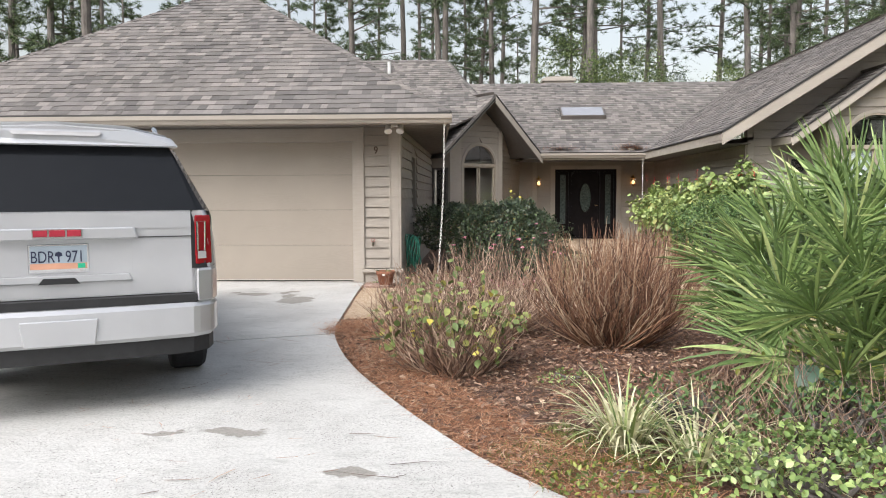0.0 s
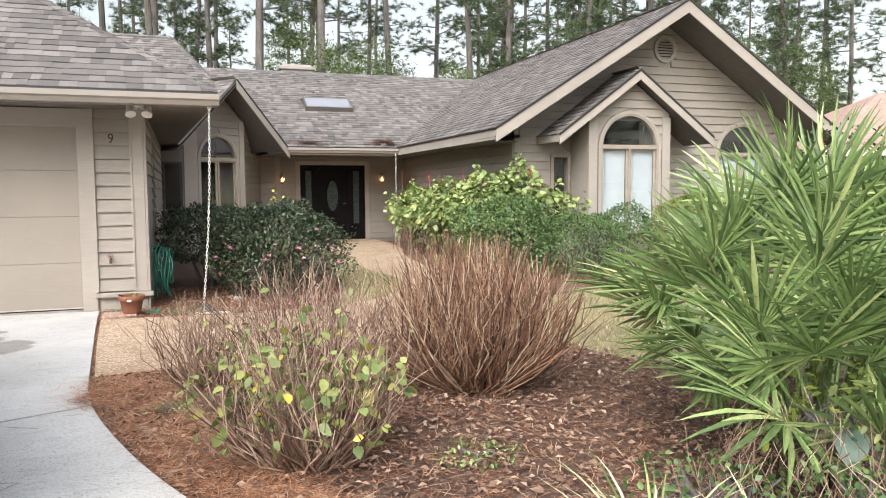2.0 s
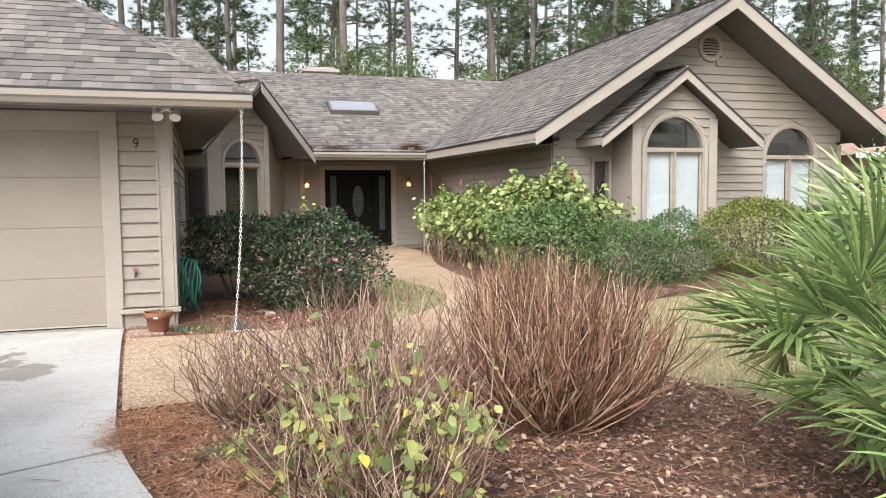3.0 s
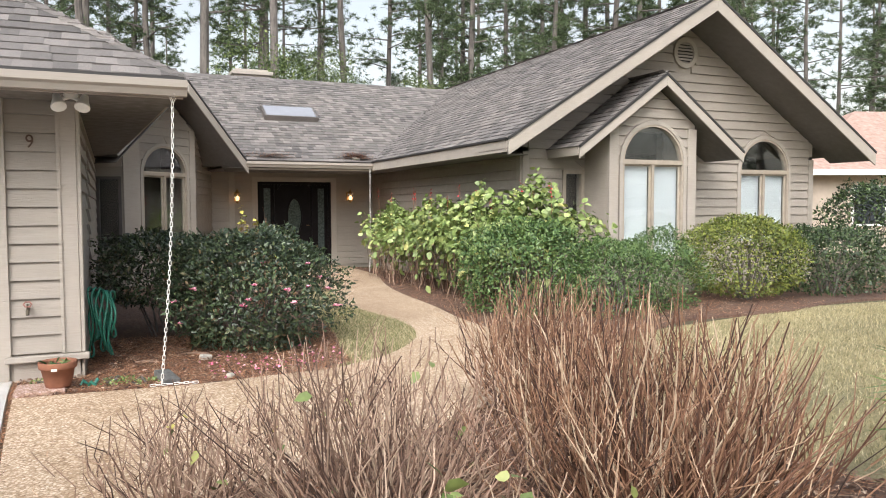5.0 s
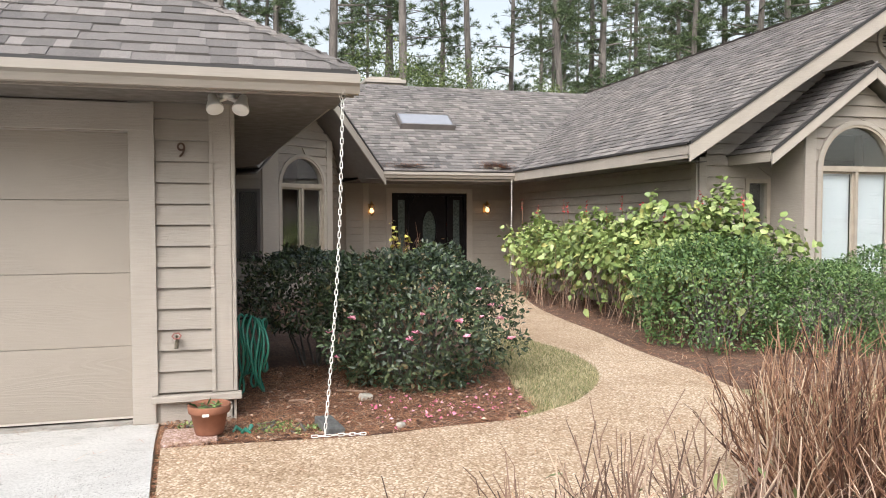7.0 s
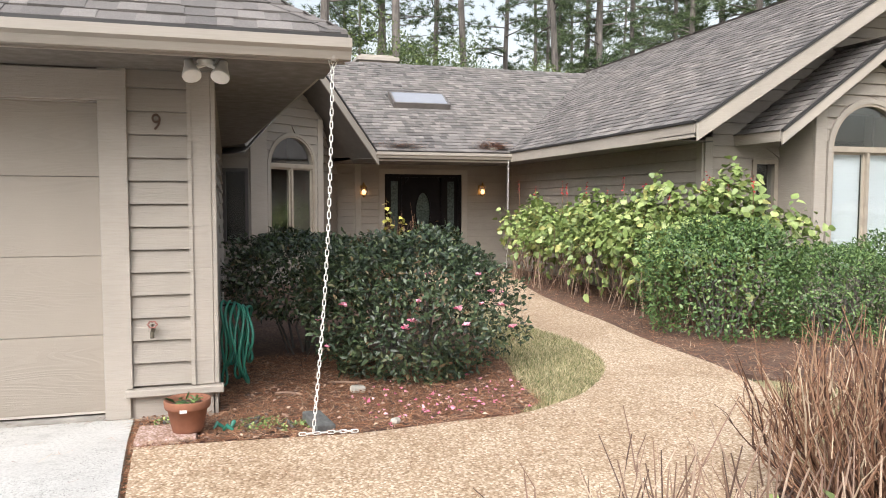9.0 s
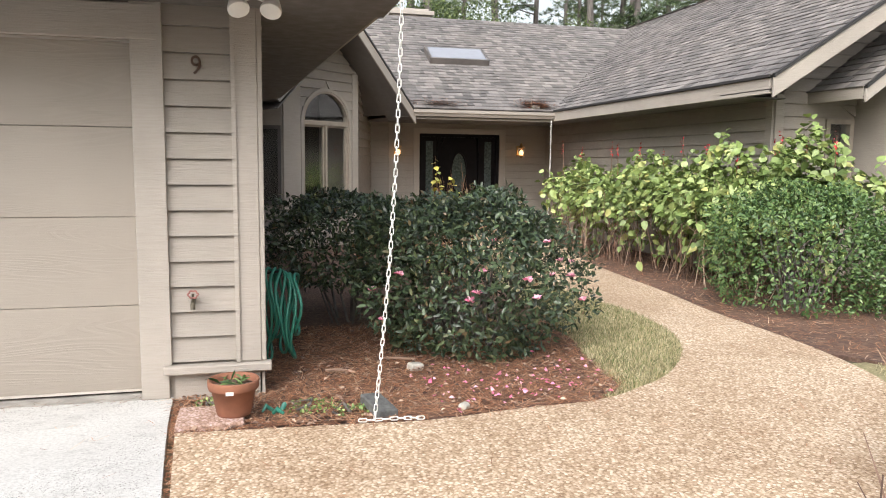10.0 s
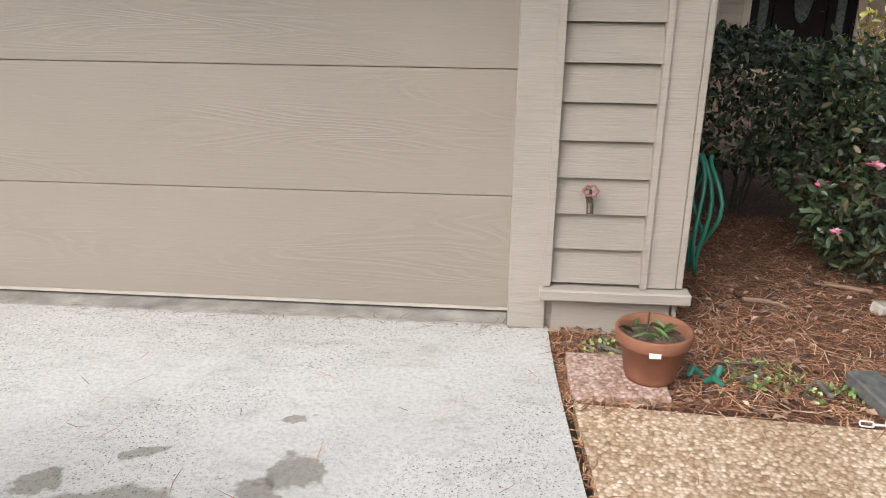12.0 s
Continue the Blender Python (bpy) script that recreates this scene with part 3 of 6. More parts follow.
def gutter(name, a, b, label, drop=0.115, depth=0.115):
    """A box gutter with a rolled lip, from a to b along its back top edge; b - a to the right of outwards."""
    a, b = Vector(a), Vector(b)
    d = (b - a).normalized()
    o = Vector((d.y, -d.x, 0))
    prof = [(0, 0), (0, -drop), (depth * 0.62, -drop), (depth * 0.8, -drop * 0.62), (depth, -drop * 0.45), (depth, 0.004), (depth * 0.86, 0.004), (depth * 0.86, -0.012), (depth * 0.95, -0.012), (depth * 0.95, -drop * 0.42), (depth * 0.74, -drop * 0.58), (depth * 0.58, -drop * 0.93), (0.006, -drop * 0.93), (0.006, 0)]
    return structure(name, MB().prism([a + o * x + Vector((0, 0, z)) for x, z in prof], b - a), GUTTER, label)


gutter("gutter", (XL, YF + 0.06, 2.412), (XR + 0.02, YF + 0.06, 2.412), "taupe painted metal gutter along the garage eave")
structure("fascia", MB().box(((XL + XR) / 2, YF + 0.075, 2.36), (XR - XL - 0.01, 0.026, 0.15)), TRIM, "painted fascia board")
structure("fascia", MB().beam((XR - 0.015, YF + 0.1, 2.375), (-0.255, 16.82, 2.375), 0.026, 0.09), TRIM, "painted fascia board along the side eave")
structure("soffit", MB().box(((XL + XR) / 2, 10.0, 2.328), (XR - XL - 0.06, 0.85, 0.012)), SOFFIT_SHADED, "painted plywood soffit")
structure("soffit", MB().prism([(-0.63, 10.43, 2.324), (XR - 0.075, 10.43, 2.324), (-0.25, 16.8, 2.324), (-0.63, 17.9, 2.324)], (0, 0, 0.012)), SOFFIT_SHADED, "painted plywood soffit with shade put into its colour")
structure("drip_edge", MB().box(((XL + XR) / 2, YF - 0.004, 2.424), (XR - XL, 0.05, 0.034)), FLASH, "dark metal drip edge")

# ---- rear hip block, portico and main front ----
RX, RY, RZ = -0.35, 21.0, 5.16
KE = 2.30
hh = (RZ - KE) / 0.667
g0, g1 = Vector((-0.26, 17.2, 0)), Vector((2.24, 19.2, 0))
gu = (g1 - g0).normalized()
gn = gu.cross(Vector((0, 0, 1)))


HP = (0.56, 18.73, 3.80)
rb1 = roof("roof_rear_hip", [(-6, 17.0, 2.76), (-0.45, 17.0, 2.76), (0.5, 17.85, 3.27), HP, (RX, RY, RZ), (-6, RY, RZ)], "grey asphalt shingle hip roof behind the garage")
roof("roof_rear_hip_side", [HP, (1.0, 21.63, 3.80), (RX, RY, RZ)], "grey asphalt shingle hip slope")
ridge_caps("ridge_cap", (-6, RY, RZ), (RX, RY, RZ), (0, -0.8, -0.4), (0, 0.8, -0.4), rb1)
ridge_caps("hip_cap", HP, (RX, RY, RZ), (-0.7, 0, 0.05), (0.55, 0.45, -0.2), rb1)
mv = structure("vent_pipe", MB().tube([(-1.9, 20.2, 4.4), (-1.9, 20.2, 5.0)], 0.05, 10), plain("vent_metal", (0.6, 0.6, 0.58), 0.5), "short white plumbing vent pipe on the roof")

# angled gable over the bay
PF = Face((g0.x, g0.y), (gu.x, gu.y))
GW = (g1 - g0).length
PA, PE = 3.80, 2.34
pk = (PA - PE) / (GW / 2)
rear = gn * -4.4
A0, A1, AP = PF(0, PE), PF(GW, PE), PF(GW / 2, PA)
pl = roof("roof_portico", [A0 + rear, A0, AP, AP + rear], "shingle slope of the small angled gable")
pr = roof("roof_portico_side", [A1, A1 + rear, AP + rear, AP], "shingle slope of the small angled gable")
ridge_caps("ridge_cap", AP, AP + rear, -gu * 0.7 - Vector((0, 0, 0.6)), gu * 0.7 - Vector((0, 0, 0.6)), pr)


def rakes(fc, w, za, ze, name_label, width=0.17, d=0.0, drop=0.0, sides=(0, 1)):
    """Two sloping rake boards with dark drip edges over them."""
    for s in sides:
        e = fc(w * s, ze - drop, d)
        a = fc(w / 2, za - drop, d)
        lo = Vector((0, 0, -width * 1.25))
        structure("rake_board", MB().prism([e, a, a + lo, e + lo], fc.n * 0.03), TRIM, name_label, 0.003)
        structure("drip_edge", MB().prism([e + Vector((0, 0, 0.012)), a + Vector((0, 0, 0.012)), a + Vector((0, 0, -0.03)), e + Vector((0, 0, -0.03))], fc.n * 0.045), FLASH, "dark metal drip edge on the rake")


rakes(PF, GW, PA, PE, "painted rake board of the angled gable", sides=(1,))
for s in (0, 1):
    e, a = PF(GW * s, PE - 0.14, -0.01), PF(GW / 2, PA - 0.14, -0.01)
    structure("soffit", MB().prism([e, a, a + gn * -0.62, e + gn * -0.62], (0, 0, 0.012)), SOFFIT_SHADED, "painted sloping soffit of the gable")
BF = Face(tuple((g0 + gn * -0.63)[:2]), (gu.x, gu.y))
bc = GW / 2 - 0.02
bwl = wall("wall_bay", BF, bc - 0.94, bc + 0.74, -0.06, gable(GW / 2, PA - 0.2, pk), [(bc - 0.54, bc + 0.54, 0.75, 2.61)], 0.12, SIDING, "lap-sided angled bay wall")
spandrels(BF, bc, 0.54, 2.07, 0, 0.12, bwl)
siding(bwl, BF, bc - 0.60, bc + 0.66, 0.0, 3.75, 0.155, (PA - 0.2, GW / 2, pk), [arch_hole(bc, 0.57, 0.7, 2.07), rect_hole(bc - 0.78, bc + 0.74, -0.1, 0.75)])
arched_window("window_1", BF, bc, 1.08, 0.75, 2.07, "round-headed bay window with taupe sashes", False, casing=0.05)
structure("trim", board(BF, bc - 0.96, bc - 0.60, 0.0, 2.95, 0.0, 0.035), TRIM, "wide painted pilaster beside the bay window")
structure("trim", board(BF, bc + 0.62, bc + 0.76, 0.0, 2.95, 0.0, 0.035), TRIM, "painted corner board of the bay")
# side light between the bay and the garage wall
p0 = BF(bc - 0.96, 0)
LF = Face((-0.63, p0.y + 0.10), (p0.x + 0.63, -0.10))
lw = (Vector((p0.x, p0.y)) - Vector((-0.63, p0.y + 0.10))).length
ll = wall("wall_bay_side", LF, 0, lw, -0.06, flat(2.9), [(0.06, lw - 0.05, 0.75, 1.98)], 0.1, SIDING, "side wall of the bay")
siding(ll, LF, 0, lw, 0, 2.8, 0.155, None, [rect_hole(0.01, lw - 0.01, 0.69, 2.04)])
sw1 = structure("window_2", frame_mesh(LF, 0.03, lw - 0.02, 0.73, 2.0, 0.05, -0.04, 0.07), plain("dark_sash_paint", (0.11, 0.10, 0.095), 0.5), "narrow dark side window of the bay")
part("pane", board(LF, 0.075, lw - 0.065, 0.77, 1.96, -0.03, 0.006), GLASS, sw1).visible_shadow = False
# right return of the bay back to the door wall
q0 = BF(bc + 0.74, 0)
RF = Face((q0.x, q0.y), (1.55 - q0.x + 0.2, 21.38 - q0.y))
rl = (Vector((1.75, 21.38)) - Vector((q0.x, q0.y))).length
rw = wall("wall_bay_return", RF, 0, rl, -0.06, flat(3.1), (), 0.12, SIDING, "lap-sided return wall of the bay")
siding(rw, RF, 0, rl, 0.0, 2.9, 0.155, g=0.014)

# door wall
MF = Face((1.6, 21.38), (1, 0))
mw = wall("wall_front", MF, 0, 4.2, -0.06, flat(2.55), [(1.21, 2.99, -0.06, 2.05)], 0.14, SIDING, "lap-sided front wall round the entrance")
siding(mw, MF, 0.0, 4.2, 0.02, 2.5, 0.155, None, [rect_hole(1.1, 3.1, -1, 2.14)], g=0.014)
for a, b, z0, z1 in ((1.08, 1.21, 0, 2.16), (2.99, 3.12, 0, 2.16), (1.21, 2.99, 2.05, 2.16), (0.55, 0.68, 0, 2.5)):
    structure("trim", board(MF, a, b, z0, z1, 0, 0.035), TRIM, "painted casing board by the entrance", 0.003)
structure("door_step", MB().box((3.7, 21.2, -0.01), (2.0, 0.36, 0.06)), AGG, "aggregate door step")

# main roof
MY, MR, MZ = 19.16, 23.42, 4.80
mk = (MZ - EAVE + 0.02) / (MR - MY)
main_roof = roof("roof_main", [(2.24, MY, EAVE - 0.02), (4.95, MY, EAVE - 0.02), (9.2, MR, MZ), (-1.75, MR, MZ), (-1.75, MY + 2.47, EAVE - 0.02 + 2.47 * mk)], "grey asphalt shingle main roof with a skylight")
ridge_caps("ridge_cap", (0.3, MR, MZ), (8.9, MR, MZ), (0, -0.8, -0.45), (0, 0.8, -0.45), main_roof)
roof("roof_main_back", [(9, MR + 4.2, EAVE), (-1, MR + 4.2, EAVE), (-1, MR, MZ), (9, MR, MZ)], "grey asphalt shingle back slope")
gutter("gutter", (2.2, MY + 0.05, 2.39), (4.93, MY + 0.05, 2.39), "taupe painted metal gutter over the entrance")
structure("fascia", MB().box((3.55, MY + 0.07, 2.31), (2.75, 0.026, 0.17)), TRIM, "painted fascia board")
structure("soffit", MB().prism([(1.5, 21.4, 2.26), (1.9, MY + 0.05, 2.26), (5.75, MY + 0.05, 2.26), (5.75, 21.4, 2.26)], (0, 0, 0.012)), SOFFIT_SHADED, "painted porch soffit")

# ---- right wing ----
WX0, WX1, WXC, WZ, WY = 4.93, 12.75, 8.84, 4.90, 12.98
wk = (WZ - EAVE) / (WXC - WX0)
wing_roof = roof("roof_wing", [(WX0, WY, EAVE), (WX0, 23.0, EAVE), (WXC, 27, WZ), (WXC, WY, WZ)], "grey asphalt shingle roof of the gabled wing")
roof("roof_wing_far", [(WX1, 27, EAVE), (WX1, WY, EAVE), (WXC, WY, WZ), (WXC, 27, WZ)], "grey asphalt shingle far slope of the wing")
ridge_caps("ridge_cap", (WXC, WY, WZ), (WXC, 27, WZ), (-0.8, 0, -0.5), (0.8, 0, -0.5), wing_roof)
WG = Face((WX0, WY), (1, 0))
rakes(WG, WX1 - WX0, WZ, EAVE, "wide painted rake board of the wing gable", 0.2)
for s in (0, 1):
    e, a = WG((WX1 - WX0) * s, EAVE - 0.16, -0.01), WG(WXC - WX0, WZ - 0.16, -0.01)
    structure("soffit", MB().prism([e, a, a + Vector((0, 0.95, 0)), e + Vector((0, 0.95, 0))], (0, 0, 0.012)), SOFFIT_SHADED, "painted sloping soffit of the wing gable")
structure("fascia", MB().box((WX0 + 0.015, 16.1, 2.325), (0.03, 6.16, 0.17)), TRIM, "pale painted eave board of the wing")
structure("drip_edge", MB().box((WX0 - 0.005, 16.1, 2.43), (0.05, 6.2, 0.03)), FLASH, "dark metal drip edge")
structure("soffit", MB().box((5.32, 16.5, 2.26), (0.74, 5.6, 0.012)), SOFFIT_SHADED, "painted soffit of the wing")
WF = Face((5.69, 13.9), (1, 0))
uc2 = 10.935 - 5.69
ww = wall("wall_wing", WF, 0, 6.52, -0.06, gable(WXC - 5.69, WZ - 0.16, wk), [(uc2 - 0.62, uc2 + 0.62, 0.75, 2.69), (0.80, 1.14, 0.75, 2.02), (1.345, 2.82, 0.4, 2.72)], 0.14, SIDING, "lap-sided gable wall of the wing")
spandrels(WF, uc2, 0.62, 2.07, 0, 0.14, ww)
siding(ww, WF, 0.12, 6.40, 0.0, 4.7, 0.158, (WZ - 0.18, WXC - 5.69, wk), [arch_hole(uc2, 0.68, 0.7, 2.07), rect_hole(0.75, 1.22, 0.69, 2.08), rect_hole(1.3, 2.95, -1, 2.9), round_hole(3.29, 4.14, 0.245)])
arched_window("window_3", WF, uc2, 1.24, 0.75, 2.07, "round-headed window with white blinds in the gable wall")
sw2 = structure("window_4", frame_mesh(WF, 0.77, 1.19, 0.73, 2.04, 0.06, -0.05, 0.08), SASH, "narrow dark window beside the bay")
part("pane", board(WF, 0.81, 1.14, 0.78, 1.99, -0.04, 0.006), GLASS, sw2).visible_shadow = False
for a, b in ((0.0, 0.12), (6.40, 6.52)):
    structure("trim", board(WF, a, b, 0, 2.33, 0, 0.035), TRIM, "painted corner board of the wing")
WS = Face((5.69, 21.4), (0, -1))
wsl = wall("wall_wing_side", WS, 0, 7.5, -0.06, flat(2.4), (), 0.12, SIDING, "lap-sided side wall of the wing in the entry court")
siding(wsl, WS, 0, 7.38, 0.0, 2.3, 0.156, g=0.013)
structure("trim", board(WS, 7.38, 7.5, 0, 2.3, 0, 0.03), TRIM, "painted corner board")
WR = Face((12.21, 13.9), (0, 1))
wall("wall_wing_far", WR, 0, 12, -0.06, flat(2.4), (), 0.12, SIDING, "far side wall of the wing")
# round louvred vent
vent = empty("gable_vent", "round louvred wooden vent painted taupe in the gable", "vent")
vmb = MB()
for j in range(28):
    t0, t1 = 2 * math.pi * j / 28, 2 * math.pi * (j + 1) / 28
    vmb.prism([WF(3.29 + r * math.cos(t), 4.14 + r * math.sin(t), 0.005) for r, t in ((0.19, t0), (0.265, t0), (0.265, t1), (0.19, t1))], WF.n * 0.05)
part("rim", vmb, TRIM, vent)
for j in range(7):
    z = 4.14 - 0.165 + j * 0.055
    h = math.sqrt(max(0.0004, 0.195 ** 2 - (z - 4.14) ** 2))
    part("louvre", MB().prism([WF(3.29 - h, z - 0.02, 0.045), WF(3.29 + h, z - 0.02, 0.045), WF(3.29 + h, z + 0.022, 0.012), WF(3.29 - h, z + 0.022, 0.012)], WF.n * -0.008), TRIM, vent)
part("backing", MB().prism([WF(3.29 + 0.2 * math.cos(t), 4.14 + 0.2 * math.sin(t), 0.004) for t in (2 * math.pi * j / 24 for j in range(24))], WF.n * 0.003), FLASH, vent)
# projecting bay of the wing
YB = 13.24
BB = Face((6.90, YB), (1, 0))
ub = 7.775 - 6.90
dpk = (3.56 - 2.36) / 1.655
bw = wall("wall_wing_bay", BB, 0, 1.75, -0.06, gable(7.815 - 6.9, 3.40, dpk), [(ub - 0.62, ub + 0.62, 0.6, 2.77)], 0.12, SIDING, "front of the projecting window bay")
spandrels(BB, ub, 0.62, 2.15, 0, 0.12, bw)
siding(bw, BB, 0.16, 1.6, 2.1, 3.36, 0.155, (3.38, 7.815 - 6.9, dpk), [arch_hole(ub, 0.69, 0.5, 2.15)])
arched_window("window_5", BB, ub, 1.24, 0.6, 2.15, "tall round-headed bay window with white blinds")
for a, b in ((-0.01, 0.165), (1.585, 1.76)):
    structure("trim", board(BB, a, b, 0, 2.72, 0, 0.04), TRIM, "painted pilaster of the window bay", 0.004)
for x in (6.90, 8.65):
    structure("wall_bay_cheek", MB().box((x + (0.054 if x < 7 else -0.054), (YB + 13.9) / 2, 1.3), (0.12, 13.9 - YB - 0.02, 2.74)), TRIM, "painted cheek of the window bay")
DG = Face((7.815 - 1.655, WY + 0.0), (1, 0))
D0, D1, DA = DG(0, 2.36), DG(3.31, 2.36), DG(1.655, 3.56)
bk = Vector((0, 0.93, 0))
dr = roof("roof_bay", [D0 + bk, D0, DA, DA + bk], "grey shingle slope over the window bay")
roof("roof_bay_side", [D1, D1 + bk, DA + bk, DA], "grey shingle slope over the window bay")
rakes(DG, 3.31, 3.56, 2.36, "painted rake board over the window bay", 0.15)
for s in (0, 1):
    e, a = DG(3.31 * s, 2.36 - 0.13, -0.01), DG(1.655, 3.56 - 0.13, -0.01)
    structure("soffit", MB().prism([e, a, a + bk * 0.98, e + bk * 0.98], (0, 0, 0.012)), SOFFIT_SHADED, "painted sloping soffit over the bay")
structure("fascia", MB().box((6.17, 13.45, 2.29), (0.03, 0.9, 0.14)), TRIM, "painted eave board over the bay")
# closing walls, and inner floors coloured near-black as if unlit
structure("wall_rear", MB().box((2, 27.5, 1.2), (22, 0.15, 2.6)), SIDING, "rear wall of the house")
structure("wall_far_left", MB().box((-8.0, 18, 1.2), (0.15, 18, 2.6)), SIDING, "far side wall of the garage")
structure("floor", MB().box((-4.4, 19, 0.0), (7.3, 16.6, 0.05)), UNLIT_ROOM, "floor inside the house, coloured near-black as if unlit")
structure("floor_wing", MB().box((9.0, 20.6, 0.0), (6.3, 13.2, 0.05)), UNLIT_ROOM, "floor inside the wing, coloured near-black as if unlit")
structure("floor_hall", MB().box((2.5, 24.6, 0.0), (6.3, 5.9, 0.05)), UNLIT_ROOM, "floor inside the hall, coloured near-black as if unlit")
# Screens added behind the openings to darken what the windows show.
structure("wall_inner", MB().box((0.0, 20.2, 1.3), (1.2, 0.08, 2.9)), UNLIT_ROOM, "near-black screen added behind the bay as an unlit room")
structure("wall_inner", MB().box((8.9, 15.2, 1.2), (6.3, 0.08, 2.5)), UNLIT_ROOM, "near-black screen added in the wing as an unlit room")
structure("wall_inner", MB().box((3.7, 22.6, 1.3), (4.0, 0.08, 2.9)), UNLIT_ROOM, "near-black screen added in the hall as an unlit room")

# ---- plants ----
def leafy(name, scale_c, rough=0.45):
    """Foliage: colours vary from leaf to leaf."""
    q = Mat(name, rough)
    c = q.ramp(q.random(True), scale_c)
    vein = q.ramp(q.noise(25, 3), [(0.3, (0.8, 0.8, 0.8)), (0.7, (1.1, 1.1, 1.1))])
    q.color(q.mix(1.0, c, vein, "MULTIPLY"))
    q.b.inputs["Subsurface Weight"].default_value = 0.0
    return q.m


def bark(name, a, b, scale=14):
    q = Mat(name, 0.9)
    q.color(q.ramp(q.noise(scale, 6, 0.7, (1, 1, 0.25)), [(0.3, a), (0.7, b)]))
    q.bump(q.noise(scale * 1.5, 6, 0.7, (1, 1, 0.2)), 0.8, 0.02)
    return q.m


PINE_BARK = bark("pine_bark", (0.07, 0.062, 0.055), (0.21, 0.185, 0.165), 7)
TWIG = leafy("dry_twig_bark", [(0.0, (0.045, 0.024, 0.018)), (0.4, (0.20, 0.096, 0.056)), (0.75, (0.36, 0.21, 0.125)), (1.0, (0.62, 0.49, 0.35))], 0.8)
TWIG_PALE = leafy("pale_twig_bark", [(0.0, (0.07, 0.04, 0.03)), (0.5, (0.27, 0.165, 0.115)), (1.0, (0.62, 0.47, 0.35))], 0.8)
NEEDLE = leafy("pine_needles", [(0.0, (0.035, 0.06, 0.03)), (0.5, (0.08, 0.12, 0.05)), (1.0, (0.16, 0.21, 0.085))], 0.6)
UNDER = leafy("understorey_leaves", [(0.0, (0.04, 0.068, 0.022)), (0.5, (0.10, 0.145, 0.042)), (1.0, (0.22, 0.27, 0.085))], 0.6)
CAMELLIA = leafy("camellia_leaves", [(0.0, (0.022, 0.036, 0.02)), (0.5, (0.048, 0.074, 0.036)), (0.84, (0.095, 0.14, 0.06)), (0.95, (0.14, 0.155, 0.075)), (1.0, (0.23, 0.14, 0.08))], 0.34)
VINE = leafy("broad_light_leaves", [(0.0, (0.12, 0.18, 0.05)), (0.5, (0.23, 0.31, 0.09)), (0.9, (0.36, 0.43, 0.16)), (1.0, (0.50, 0.48, 0.16))], 0.45)
SHRUB = leafy("small_green_leaves", [(0.0, (0.04, 0.085, 0.025)), (0.5, (0.085, 0.155, 0.045)), (1.0, (0.17, 0.25, 0.075))], 0.45)
SHRUB_Y = leafy("yellow_green_leaves", [(0.0, (0.06, 0.085, 0.015)), (0.5, (0.14, 0.18, 0.03)), (1.0, (0.29, 0.31, 0.06))], 0.45)
SHRUB_D = leafy("dark_shrub_leaves", [(0.0, (0.018, 0.035, 0.014)), (0.6, (0.04, 0.07, 0.025)), (1.0, (0.10, 0.15, 0.05))], 0.4)
YELLOW = leafy("fading_hydrangea_leaves", [(0.0, (0.11, 0.16, 0.045)), (0.55, (0.23, 0.28, 0.085)), (0.85, (0.38, 0.39, 0.12)), (1.0, (0.58, 0.48, 0.08))], 0.5)
GROUNDCOVER = leafy("ground_cover_leaves", [(0.0, (0.06, 0.11, 0.03)), (0.45, (0.17, 0.25, 0.07)), (0.8, (0.32, 0.42, 0.13)), (1.0, (0.52, 0.60, 0.27))], 0.45)
PALM = leafy("palmetto_blades", [(0.0, (0.11, 0.17, 0.06)), (0.5, (0.20, 0.30, 0.10)), (0.85, (0.32, 0.42, 0.15)), (1.0, (0.48, 0.54, 0.23))], 0.42)
EAR = leafy("elephant_ear_leaf", [(0.0, (0.026, 0.07, 0.04)), (1.0, (0.05, 0.11, 0.062))], 0.4)
STRIPED = leafy("variegated_blades", [(0.0, (0.12, 0.18, 0.05)), (0.3, (0.30, 0.36, 0.12)), (0.42, (0.55, 0.54, 0.31)), (1.0, (0.70, 0.67, 0.45))], 0.5)
STRAW = leafy("pine_straw", [(0.0, (0.14, 0.062, 0.035)), (0.5, (0.41, 0.18, 0.092)), (0.8, (0.62, 0.325, 0.175)), (1.0, (0.74, 0.56, 0.39))], 0.8)
DEADLEAF = leafy("dead_leaves", [(0.0, (0.08, 0.048, 0.037)), (0.55, (0.27, 0.165, 0.115)), (0.92, (0.42, 0.29, 0.21)), (1.0, (0.60, 0.47, 0.35))], 0.8)
BLADE = leafy("dry_grass_blades", [(0.0, (0.13, 0.125, 0.055)), (0.4, (0.34, 0.295, 0.15)), (0.8, (0.60, 0.51, 0.30)), (1.0, (0.72, 0.64, 0.43))], 0.7)
PETAL = leafy("pink_petals", [(0.0, (0.75, 0.16, 0.30)), (0.6, (0.85, 0.33, 0.47)), (1.0, (0.92, 0.58, 0.66))], 0.5)
RED = leafy("red_blooms", [(0.0, (0.45, 0.02, 0.03)), (1.0, (0.70, 0.05, 0.06))], 0.5)
RNG = np.random.default_rng(7)


def unit(a):
    return a / np.maximum(np.linalg.norm(a, axis=1, keepdims=True), 1e-9)


